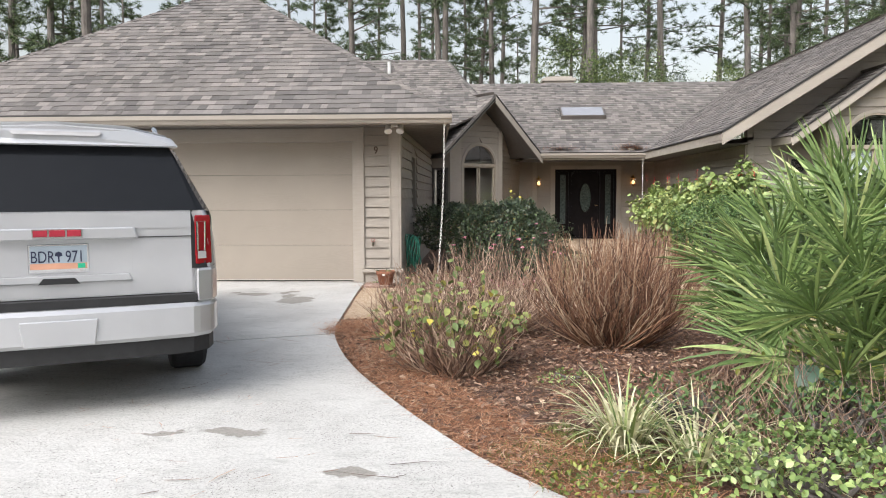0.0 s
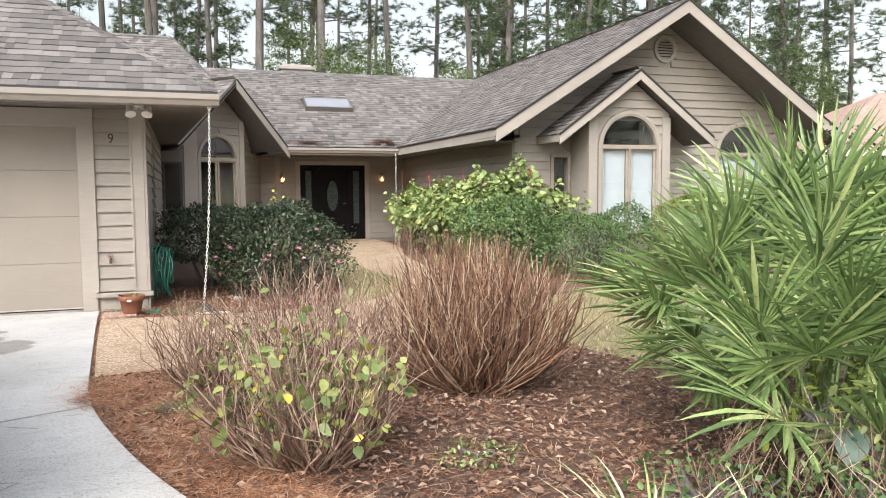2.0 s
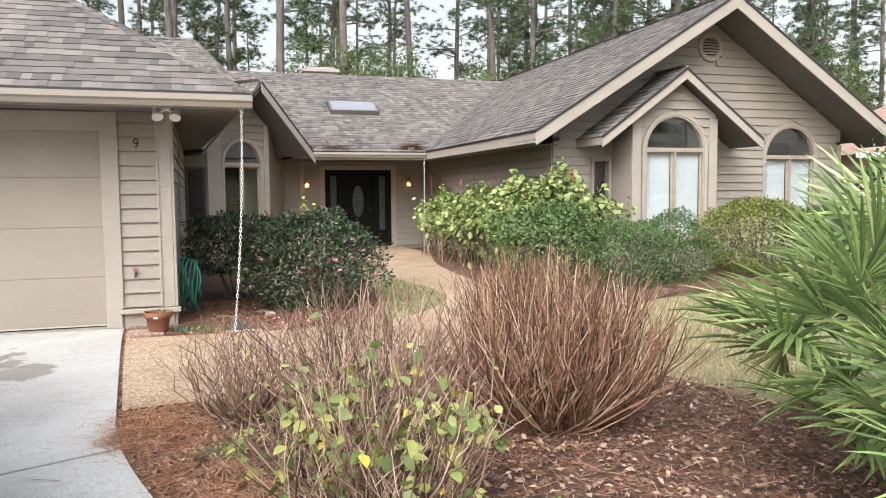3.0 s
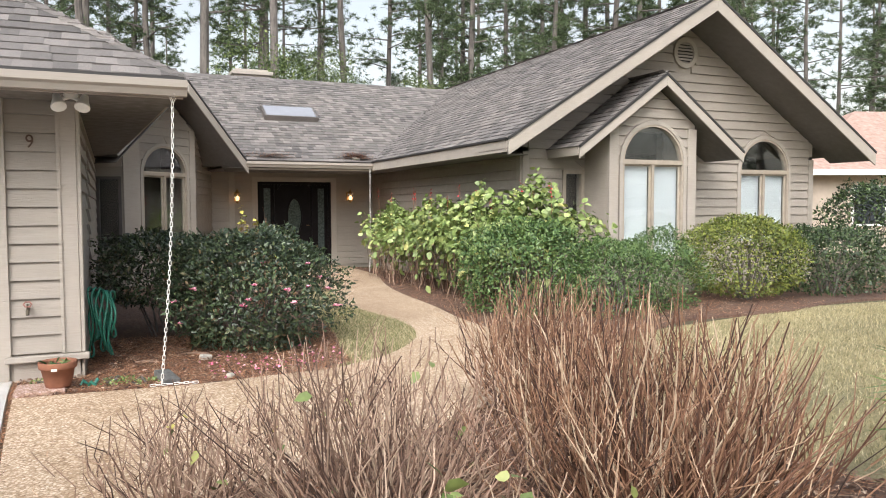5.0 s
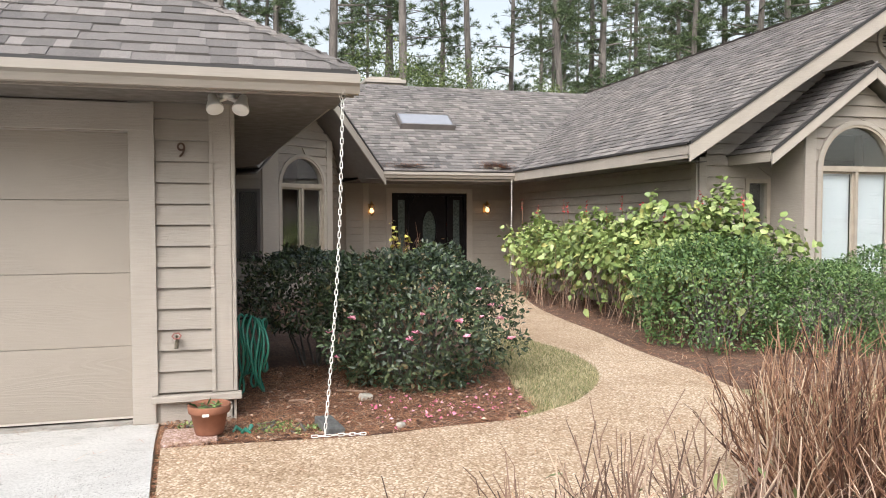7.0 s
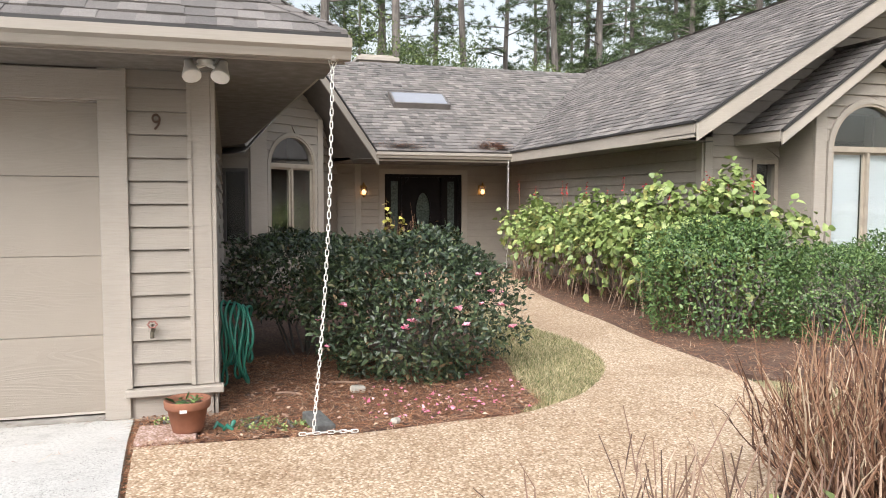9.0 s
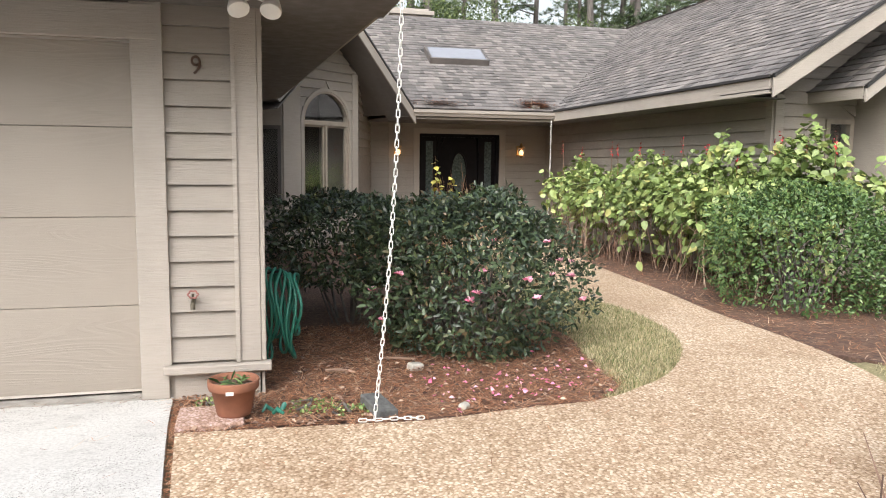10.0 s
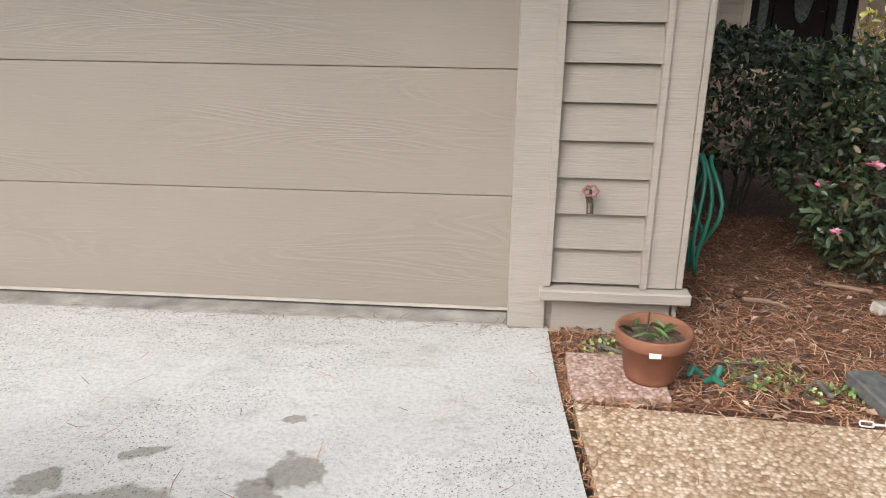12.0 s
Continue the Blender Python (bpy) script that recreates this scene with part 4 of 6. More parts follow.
def leaf_mesh(name, base, out, size, width, mat, droop=0.0, fold=0.18, up=None, rich=True):
    """Many pointed, folded leaves: base points, directions, lengths; each is one island."""
    n = len(base)
    out = unit(out)
    ref = up if up is not None else unit(RNG.normal(size=(n, 3)) * 0.6 + np.array([0, 0, 1.0]))
    side = unit(np.cross(out, ref))
    nor = np.cross(side, out)
    L, W = size[:, None], (size * width)[:, None]
    mid = base + out * L * 0.45
    tip = base + out * L + np.array([0, 0, -1.0]) * L * droop
    a = mid + side * W * 0.5 + nor * W * fold
    b = mid - side * W * 0.5 + nor * W * fold
    if rich:
        sag = np.array([0, 0, -1.0]) * L * droop
        m1 = base + out * L * 0.30 + sag * 0.09 - nor * W * 0.04
        m2 = base + out * L * 0.68 + sag * 0.46 - nor * W * 0.04
        tip = tip - nor * L * 0.06
        a1, b1 = m1 + side * W * 0.47 + nor * W * fold, m1 - side * W * 0.47 + nor * W * fold
        a2, b2 = m2 + side * W * 0.39 + nor * W * fold * 0.8, m2 - side * W * 0.39 + nor * W * fold * 0.8
        v = np.stack([base, a1, a2, tip, b2, b1, m1, m2], 1).reshape(-1, 3)
        i = np.arange(n)[:, None] * 8
        f = sum(((i + np.array([q])).tolist() for q in ([0, 1, 6], [0, 6, 5], [1, 2, 7, 6], [6, 7, 4, 5], [2, 3, 7], [7, 3, 4])), [])
        me = bpy.data.meshes.new(name)
        me.from_pydata(v.tolist(), [], f)
        me.polygons.foreach_set("use_smooth", [True] * len(f))
        me.materials.append(mat)
        return me
    v = np.stack([base, a, tip, b, mid - nor * W * 0.02], 1).reshape(-1, 3)
    i = np.arange(n)[:, None] * 5
    f = np.concatenate([i + np.array([[0, 1, 4]]), i + np.array([[1, 2, 4]]), i + np.array([[2, 3, 4]]), i + np.array([[3, 0, 4]])], 0)
    me = bpy.data.meshes.new(name)
    me.from_pydata(v.tolist(), [], f.tolist())
    me.materials.append(mat)
    return me


def link(name, me, parent, label=""):
    ob = new(name, me)
    ob.parent = parent
    return tagged(ob, label)


def blob(n, r, h, z0, lump=0.25, shell=0.55, seed=0.0, flat_top=0.0):
    """Points in an uneven mound of radii r and height h, thickest near the surface, with their outward directions."""
    t = RNG.uniform(0, 2 * np.pi, n)
    cap = RNG.random(n) < 0.38
    q = np.sqrt(RNG.random(n))
    ex = 2.7 if flat_top else 2.2
    z = np.where(cap, 0.42 + 0.58 * np.maximum(0.0, 1 - q ** ex) ** (1 / ex), RNG.random(n))
    side = np.where(z > 0.42, np.maximum(0.0, 1 - np.abs((z - 0.42) / 0.58) ** ex) ** (1 / ex), 1 - (0.42 if flat_top else 0.2) * ((0.42 - z) / 0.42) ** 2)
    rad = np.where(cap, q, side) * (shell + (1 - shell) * RNG.random(n) ** 0.45)
    d = np.stack([np.cos(t) * rad, np.sin(t) * rad, (z - 0.42) * 1.3], 1)
    k = np.array([1 + lump * (noise.noise(Vector((x * 2.2 + seed, y * 2.2, c * 2.2))) + 0.5 * noise.noise(Vector((x * 6 + seed, y * 6, c * 6)))) for x, y, c in d])
    low = shell + (1 - shell) * RNG.random(n) ** 0.3
    zz = np.where(cap, 0.42 + (z - 0.42) * low, z)
    p = np.stack([d[:, 0] * k * r[0], d[:, 1] * k * r[1], z0 + h * zz * (1 + 0.55 * (k - 1))], 1)
    return p, unit(d)


def shrub(name, label, at, r, h, n, leaf, width, mat, group="", lump=0.25, stems=14, droop=0.1, flat_top=0.0, low=0.08, shell=0.55, wood=None, bare=0.0, root=0.18, thick=0.012):
    """A leafy shrub: woody stems and a crown of single leaves, thinning out below the height bare."""
    e = empty(name, label, "shrub", group, pose(*at))
    p, d = blob(n, r, h - low, low, lump, shell, at[0] * 3.1 + at[1], flat_top)
    if bare:
        keep = RNG.random(n) < np.clip((p[:, 2] - low) / bare, 0.06, 1.0) ** 1.6
        p, d = p[keep], d[keep]
        n = len(p)
    o = unit(d * 0.3 + RNG.normal(size=(n, 3)) * 0.62 + np.array([0, 0, 0.12]))
    face = unit(d + np.array([0, 0, 0.55]) + RNG.normal(size=(n, 3)) * 0.42)
    link("crown", leaf_mesh("crown", p, o, leaf * RNG.uniform(0.6, 1.25, n), width, mat, droop, 0.14, face), e)
    mb = MB()
    for j in range(stems):
        t = 2 * math.pi * random.random()
        q = math.sqrt(random.random())
        b = Vector((root * r[0] * q * math.cos(t), root * r[1] * q * math.sin(t), -0.03))
        top = Vector((0.62 * r[0] * q * math.cos(t), 0.62 * r[1] * q * math.sin(t), h * random.uniform(0.55, 0.85)))
        if bare:
            top += Vector((random.gauss(0, 0.3 * r[0]), random.gauss(0, 0.3 * r[1]), 0))
        m1, m2 = (b.lerp(top, f) + Vector((random.gauss(0, 0.05), random.gauss(0, 0.05), 0.04)) for f in (0.35, 0.7))
        mb.tube([b, m1, m2, top], thick * random.uniform(0.7, 1.2), 5, (1.0, 0.85, 0.65, 0.35))
    tagged(part("branchwork", mb, wood or PINE_BARK, e, flip=False), kind="stuff")
    return e


def twig_bush(name, label, at, h, r, n, mat, group="bare twiggy shrubs", leaves=0, leafmat=None, lean=0.0, thick=0.0052, base=0.21):
    """A vase of dry stems, many with a forked tip, and a few leaves left on it."""
    e = empty(name, label, "shrub", group, pose(*at))
    rest, tips = MB(), []
    for j in range(n):
        mb = MB() if j < 60 else rest
        t = 2 * math.pi * random.random()
        q = math.sqrt(random.random())
        hh = h * random.uniform(0.62, 1.1) * (1.0 - 0.28 * q * q) if random.random() < 0.82 else h * random.uniform(0.25, 0.65)
        b = Vector((base * q * math.cos(t), base * q * math.sin(t), -0.04))
        t2 = t + random.gauss(0, 0.5)
        k = r * (q * random.uniform(0.7, 1.15) + random.uniform(-0.1, 0.1))
        top = Vector((k * math.cos(t2) + lean, k * math.sin(t2), hh))
        pts = []
        for s in (0.0, 0.25, 0.5, 0.75, 1.0):
            p = b.lerp(top, s)
            out = Vector((math.cos(t), math.sin(t), 0)) * (0.17 * r * q * math.sin(math.pi * s))
            pts.append(p + out + Vector((random.gauss(0, 0.028), random.gauss(0, 0.028), 0)) * (s > 0))
        mb.tube(pts, thick * random.uniform(0.6, 1.25), 4, (1.15, 1.0, 0.85, 0.65, 0.38))
        tips.append(pts)
        for m in range(random.choice((0, 1, 2, 3))):
            p = pts[2].lerp(pts[4], random.uniform(0.1, 0.8))
            g = (pts[4] - pts[2]).normalized() * random.uniform(0.08, 0.2) * h + Vector((random.gauss(0, 0.06), random.gauss(0, 0.06), 0.02))
            mb.tube([p, p + g * 0.5 + Vector((random.gauss(0, 0.008), random.gauss(0, 0.008), 0)), p + g], thick * 0.55, 3, (1, 0.8, 0.45))
        if j < 60:
            part("stem", mb, mat, e, flip=False)
    if rest.v:
        tagged(part("branchwork", rest, mat, e, flip=False), kind="stuff")
    if leaves:
        pts = [random.choice(tips) for _ in range(leaves)]
        bs = np.array([tuple(p[2].lerp(p[4], random.random() ** 0.7)) for p in pts])
        o = RNG.normal(size=(leaves, 3)) * np.array([1, 1, 0.5]) + np.array([0, 0, -0.15])
        link("foliage", leaf_mesh("foliage", bs, o, RNG.uniform(0.035, 0.078, leaves), 0.75, leafmat, 0.25, 0.1), e, "fading yellow-green leaves")
    return e


# front bed
twig_bush("twiggy_shrub", "dense reddish-brown leafless shrub in pine straw", (1.75, 5.9, -0.03), 1.06, 0.80, 640, TWIG)
twig_bush("twiggy_shrub", "pale pinkish leafless shrub beside the walk", (0.68, 6.45, -0.03), 0.88, 0.84, 330, TWIG_PALE, leaves=18, leafmat=YELLOW)
twig_bush("twiggy_shrub", "brown leafless shrub at the lawn edge", (2.38, 7.75, -0.03), 0.97, 0.66, 420, TWIG)
twig_bush("twiggy_shrub", "sparse leafless shrub with thin curved stems", (-0.12, 6.75, -0.03), 0.66, 0.46, 120, TWIG_PALE, leaves=12, leafmat=YELLOW, base=0.12)
twig_bush("hydrangea", "leggy hydrangea with fading yellow-green leaves", (0.36, 4.85, -0.03), 0.80, 0.62, 280, TWIG_PALE, "", 640, YELLOW)


def fan(radius, blades, spread, seed):
    """One palmetto leaf: pleated blades fanned about +x from a hub at the origin."""
    rnd = random.Random(seed)
    mb = MB()
    for j in range(blades):
        t = spread * ((j + 0.5) / blades - 0.5)
        L = radius * (0.78 + 0.22 * math.cos(t * 0.8)) * rnd.uniform(0.9, 1.06)
        w = 0.027 * radius / 0.55
        d = Vector((math.cos(t), math.sin(t), 0))
        s = Vector((-math.sin(t), math.cos(t), 0))
        sag = rnd.uniform(0.02, 0.12) if rnd.random() < 0.8 else rnd.uniform(0.2, 0.4)
        lift = 0.10 * math.cos(t)
        def at(f):
            return d * (L * f) + Vector((0, 0, lift * f - sag * L * f * f))
        prof = ((0.0, 0.12), (0.3, 0.75), (0.6, 1.0), (0.85, 0.55), (1.0, 0.03))
        i = len(mb.v)
        for f, k in prof:
            c = at(f)
            mb.v += [tuple(c + s * (w * k / 2) + Vector((0, 0, 0.35 * w * k))), tuple(c), tuple(c - s * (w * k / 2) + Vector((0, 0, 0.35 * w * k)))]
        for m in range(len(prof) - 1):
            a = i + 3 * m
            mb.f += [(a, a + 1, a + 4, a + 3), (a + 1, a + 2, a + 5, a + 4)]
    return mb.mesh("palm_leaf", PALM)


FANS = [fan(0.56, 32, radians(250), 1), fan(0.50, 27, radians(210), 2), fan(0.60, 36, radians(285), 3), fan(0.54, 24, radians(170), 4), fan(0.46, 20, radians(140), 5)]


def palmetto(at, leaves, spread, h, label, lo=0.35):
    """A clump of saw palmetto: each fan leaf on its own stalk."""
    e = empty("palmetto", label, "palm", "", pose(*at))
    for j in range(leaves):
        t = 2 * math.pi * (j * 0.382 + random.uniform(-0.05, 0.05))
        q = math.sqrt((j + 0.5) / leaves)
        hub = Vector((spread[0] * q * math.cos(t), spread[1] * q * math.sin(t), lo + (h - lo) * (1 - 0.72 * q ** 1.6) * random.uniform(0.75, 1.05)))
        b = Vector((0.22 * hub.x, 0.22 * hub.y, -0.03))
        el = radians(82 - 66 * q + random.uniform(-20, 20))
        m = Matrix.Translation(hub) @ Matrix.Rotation(t + random.uniform(-0.4, 0.4), 4, "Z") @ Matrix.Rotation(-el, 4, "Y") @ Matrix.Rotation(random.uniform(-0.7, 0.7), 4, "X")
        lf = new("palm_leaf", random.choice(FANS))
        lf.parent = e
        lf.matrix_basis = m
        mid = (b + hub) / 2 + Vector((0, 0, 0.12))
        part("stalk", MB().tube([b, mid, hub], 0.009, 5, (1.3, 1.0, 0.8)), PALM, e, flip=False)
    return e


palmetto((3.15, 4.25, -0.03), 42, (0.92, 0.95), 1.5, "large saw palmetto clump with stiff green fans", 0.3)
palmetto((3.85, 3.15, -0.03), 30, (0.9, 0.8), 1.5, "tall saw palmetto with stiff green fans", 0.35)
palmetto((2.75, 3.75, -0.03), 16, (0.62, 0.6), 0.75, "low saw palmetto fans spreading over the bed", 0.2)
palmetto((4.6, 4.6, -0.03), 20, (0.8, 0.8), 1.5, "saw palmetto behind the front clump", 0.4)


def grass_clump(name, label, at, n, h, r, mat, width=0.016, droop=0.6, category="ornamental grass"):
    """Arching strap leaves from one crown."""
    mb = MB()
    for j in range(n):
        t = 2 * math.pi * random.random()
        L = h * random.uniform(0.6, 1.25)
        d = Vector((math.cos(t), math.sin(t), 0))
        s = Vector((-d.y, d.x, 0))
        b = d * (0.25 * r * random.random()) + Vector((0, 0, -0.03))
        k, dr = r * random.uniform(0.3, 1.1), droop * random.uniform(0.4, 1.3)
        i = len(mb.v)
        for m in range(6):
            f = m / 5
            p = b + d * (k * f * (0.5 + 0.5 * f)) + Vector((0, 0, L * (f * 1.15 - dr * f * f)))
            w = width * (1 - f ** 3) * 0.5 + 0.001
            mb.v += [tuple(p + s * w), tuple(p - s * w)]
        mb.f += [(i + 2 * m, i + 2 * m + 1, i + 2 * m + 3, i + 2 * m + 2) for m in range(5)]
    e = empty(name, label, category, "", pose(*at))
    part("foliage", mb, mat, e, flip=False)
    return e


grass_clump("variegated_grass", "cream-striped strap-leaved clump at the bed edge", (1.32, 3.12, -0.03), 150, 0.50, 0.46, STRIPED, 0.0115, 0.8)
grass_clump("variegated_grass", "cream-striped strap leaves bending over mulch", (1.62, 2.85, -0.03), 90, 0.42, 0.42, STRIPED, 0.011, 0.8)
shrub("ground_cover", "low bright green leafy plants at the bed corner", (2.0, 2.35, -0.03), (0.62, 0.5), 0.30, 1500, 0.038, 0.62, GROUNDCOVER, "low leafy plants", 0.5, 24, low=0.02, shell=0.3)
shrub("ground_cover", "low bright green leafy plants by the stump", (2.75, 1.75, -0.03), (0.7, 0.5), 0.32, 1700, 0.042, 0.6, GROUNDCOVER, "low leafy plants", 0.45, 20, low=0.02, shell=0.3)
shrub("ground_cover", "loose mixed weeds with small green leaves", (1.75, 3.25, -0.03), (0.5, 0.42), 0.34, 420, 0.036, 0.6, SHRUB, "low leafy plants", 0.4, 40, low=0.03, shell=0.25)
shrub("ground_cover", "loose green weeds under the palmetto", (2.3, 2.9, -0.03), (0.55, 0.4), 0.42, 620, 0.038, 0.55, SHRUB, "low leafy plants", 0.45, 40, low=0.03, shell=0.25)
shrub("ground_cover", "dry stalks and small leaves below the fans", (2.6, 3.5, -0.03), (0.6, 0.5), 0.55, 380, 0.06, 0.5, SHRUB_Y, "low leafy plants", 0.45, 60, low=0.03, shell=0.2)
twig_bush("dry_weeds", "thin dry grey weed stalks among low plants", (2.15, 3.1, -0.03), 0.55, 0.6, 190, TWIG_PALE, "", thick=0.0032, base=0.5)
grass_clump("variegated_grass", "cream-striped strap leaves among low weeds", (1.85, 2.62, -0.03), 90, 0.36, 0.44, STRIPED, 0.011, 0.85)
shrub("ground_cover", "low seedlings on bare soil", (1.15, 2.55, -0.04), (0.4, 0.28), 0.09, 500, 0.03, 0.5, SHRUB_Y, "low leafy plants", 0.4, 2, low=0.0)


for x, y, r in ((-0.34, 10.02, 0.16), (-0.12, 9.9, 0.1), (-0.92, 10.2, 0.09), (0.62, 5.55, 0.2), (-0.3, 5.9, 0.16), (1.2, 4.5, 0.25)):
    shrub("weed", "tiny green weeds sprouting through pine straw", (x, y, -0.02), (r, r * 0.8), 0.05, int(900 * r), 0.024, 0.6, GROUNDCOVER, "weeds in the beds", 0.4, 2, low=0.0)


def elephant_ear(at, leaves):
    """Large drooping heart-shaped leaves on long stalks."""
    e = empty("elephant_ear", "elephant ear plant with large blue-green drooping leaves", "plant", "", pose(*at))
    for x, y, z, L, yaw, pitch in leaves:
        mb = MB()
        half = []
        for j in range(15):
            f = j / 14
            w = 0.36 * L * math.sin(math.pi * min(1.0, f ** 0.62)) * (1 - 0.25 * f)
            half.append((L * (f - 0.22), w))
        ctr = [(L * (j / 14 - 0.22 * (1 - j / 14) * 0.2), 0) for j in range(15)]
        i = 0
        for j in range(15):
            sag = -0.16 * L * (j / 14) ** 2
            px, w = half[j]
            mb.v += [(px, w, sag + 0.18 * w), (ctr[j][0] if j > 3 else half[j][0] + 0.2 * L * (1 - j / 4), 0, sag), (px, -w, sag + 0.18 * w)]
        for j in range(14):
            a = 3 * j
            mb.f += [(a, a + 1, a + 4, a + 3), (a + 1, a + 2, a + 5, a + 4)]
        mb.smooth = True
        lf = part("leaf", mb, EAR, e, flip=False)
        lf.matrix_basis = pose(x, y, z, 0, pitch, yaw)
        part("stalk", MB().tube([(x * 0.2, y * 0.2, 0), (x * 0.7, y * 0.7, z * 0.75), (x, y, z)], 0.011, 6, (1.3, 1, 0.7)), EAR, e, flip=False)
    return e


elephant_ear((2.95, 2.6, -0.03), [(0.02, 0.0, 0.70, 0.27, 262, 55), (-0.18, 0.15, 0.56, 0.30, 215, 60), (0.14, -0.05, 0.47, 0.30, 275, 68), (-0.65, 0.6, 0.40, 0.20, 230, 50), (0.45, 0.2, 0.8, 0.30, 300, 55)])
stump = empty("tree_stump", "weathered grey-brown cut tree stump", "stump", "", pose(3.05, 2.2, -0.04))
smb = MB().lathe([(0.0, 0.36), (0.08, 0.365), (0.17, 0.355), (0.19, 0.33), (0.185, 0.2), (0.2, 0.1), (0.26, 0.0)], (0, 0, 0), 18)
part("trunk", smb, PINE_BARK, stump, flip=True)

# camellia by the garage
cam_b = shrub("camellia", "rounded dark glossy camellia hedge with pink blooms", (0.99, 11.36, -0.03), (0.92, 0.96), 1.18, 14500, 0.057, 0.42, CAMELLIA, "", 0.36, 26, flat_top=0.75, low=0.03, shell=0.48)
shrub("camellia", "dark glossy camellia against the garage wall", (0.14, 12.45, -0.03), (0.76, 1.0), 1.14, 7800, 0.056, 0.42, CAMELLIA, "", 0.36, 9, flat_top=0.75, low=0.4)


def bloom(parent, at, r, mat, n=9):
    """An open flower of cupped petals."""
    b = np.tile(np.array([at]), (n, 1))
    t = np.arange(n) * 2.4
    o = np.stack([np.cos(t), np.sin(t), 0.15 + 0.5 * (np.arange(n) % 3 == 0)], 1)
    return link("flower", leaf_mesh("flower", b, o, np.full(n, r), 0.85, mat, -0.15, 0.2), parent, "pink camellia bloom")


for j in range(16):
    t, el = random.uniform(-2.9, -0.1), random.uniform(0.02, 0.8)
    bloom(cam_b, (0.94 * math.cos(t) * math.cos(el) * 0.97, 0.97 * math.sin(t) * math.cos(el) * 0.97, 0.50 + 0.62 * math.sin(el) - 0.2 * random.random()), random.uniform(0.028, 0.045), PETAL)

# hydrangea between camellia and door
twig_bush("hydrangea", "small hydrangea with yellow tips behind the camellia", (1.32, 13.25, -0.03), 1.50, 0.34, 46, TWIG, "", 260, leafy("yellow_tip_leaves", [(0.0, (0.3, 0.34, 0.08)), (1.0, (0.75, 0.62, 0.12))], 0.5))

# plants along the wing
for x, y, rx, ry, h, n in ((4.85, 18.1, 0.42, 0.6, 1.3, 900), (4.85, 16.7, 0.5, 0.9, 1.28, 1700), (4.95, 15.3, 0.6, 1.0, 1.36, 2100), (5.0, 14.0, 0.66, 1.0, 1.46, 2300), (5.35, 12.9, 0.9, 0.75, 1.55, 2600)):
    v = shrub("vine_shrub", "leggy shrub with broad light green leaves against the wall", (x, y, -0.03), (rx, ry), h, n, 0.105, 0.84, VINE, "broad-leaved shrubs along the wing", 0.75, 48, 0.3, low=0.1, shell=0.3, wood=TWIG_PALE, bare=0.75, root=0.8, thick=0.006)
for x, y, h in ((4.8, 16.3, 1.62), (5.0, 15.3, 1.55), (5.1, 14.4, 1.6), (5.35, 13.3, 1.7), (5.5, 13.6, 1.62), (5.2, 12.7, 1.6), (4.9, 13.5, 1.5), (4.8, 17.6, 1.6), (4.95, 16.8, 1.66), (4.9, 15.8, 1.62), (5.05, 14.9, 1.7), (5.3, 12.4, 1.68), (4.8, 18.4, 1.72)):
    e = empty("flowering_stem", "thin stem with a small red flower spike", "plant", "flower spikes over the shrubs", pose(x, y, -0.03) @ Matrix.Scale(1.07, 4))
    part("stem", MB().tube([(0, 0, 0), (0.03, 0.02, h * 0.6), (0.01, 0, h)], 0.006, 5, (1, 0.8, 0.6)), TWIG, e, flip=False)
    k = 10
    zz = np.linspace(h * 0.9, h + 0.03, k)
    b = np.stack([RNG.normal(0, 0.008, k), RNG.normal(0, 0.008, k), zz], 1)
    link("flower", leaf_mesh("flower", b, RNG.normal(size=(k, 3)) + np.array([0, 0, 0.4]), np.full(k, 0.036), 0.6, RED), e, "red flower spike")
shrub("shrub", "bushy small-leaved green shrub by the walk", (4.85, 12.3, -0.03), (0.95, 0.9), 1.28, 9000, 0.052, 0.5, SHRUB, "small-leaved shrubs", 0.25, 20, low=0.05)
shrub("shrub", "soft feathery green shrub spreading low", (5.9, 11.7, -0.03), (0.85, 0.7), 0.98, 8500, 0.042, 0.42, SHRUB, "small-leaved shrubs", 0.3, 20, low=0.0)
shrub("shrub", "soft green shrub below the bay window", (6.9, 12.1, -0.03), (0.75, 0.7), 1.05, 7000, 0.045, 0.45, SHRUB, "small-leaved shrubs", 0.3, 20, low=0.0)
shrub("shrub", "clipped yellow-green shrub under the gable windows", (8.75, 12.2, -0.03), (1.05, 0.85), 1.28, 12000, 0.05, 0.5, SHRUB_Y, "small-leaved shrubs", 0.15, 22, flat_top=0.8, low=0.1)
shrub("shrub", "dark green shrub at the wing corner", (10.6, 12.2, -0.03), (1.1, 0.9), 1.15, 8000, 0.055, 0.5, SHRUB_D, "small-leaved shrubs", 0.25, 20, low=0.05)
shrub("shrub", "dark green camellia past the wing corner", (12.9, 13.2, -0.03), (1.0, 1.0), 1.9, 3600, 0.08, 0.5, SHRUB_D, "small-leaved shrubs", 0.25, 20, low=0.1)
rose = shrub("rose_bush", "tall thin rose bush with red flowers", (6.6, 7.5, -0.05), (0.62, 0.6), 2.05, 900, 0.05, 0.6, SHRUB_D, "", 0.5, 26, low=0.9, shell=0.3)
for p in ((-0.35, -0.25, 1.93), (-0.25, -0.3, 1.82), (0.2, -0.2, 1.75), (0.1, -0.35, 1.5)):
    b = np.tile(np.array([p]), (10, 1))
    link("flower", leaf_mesh("flower", b, RNG.normal(size=(10, 3)), np.full(10, 0.06), 0.8, RED), rose, "red rose bloom")


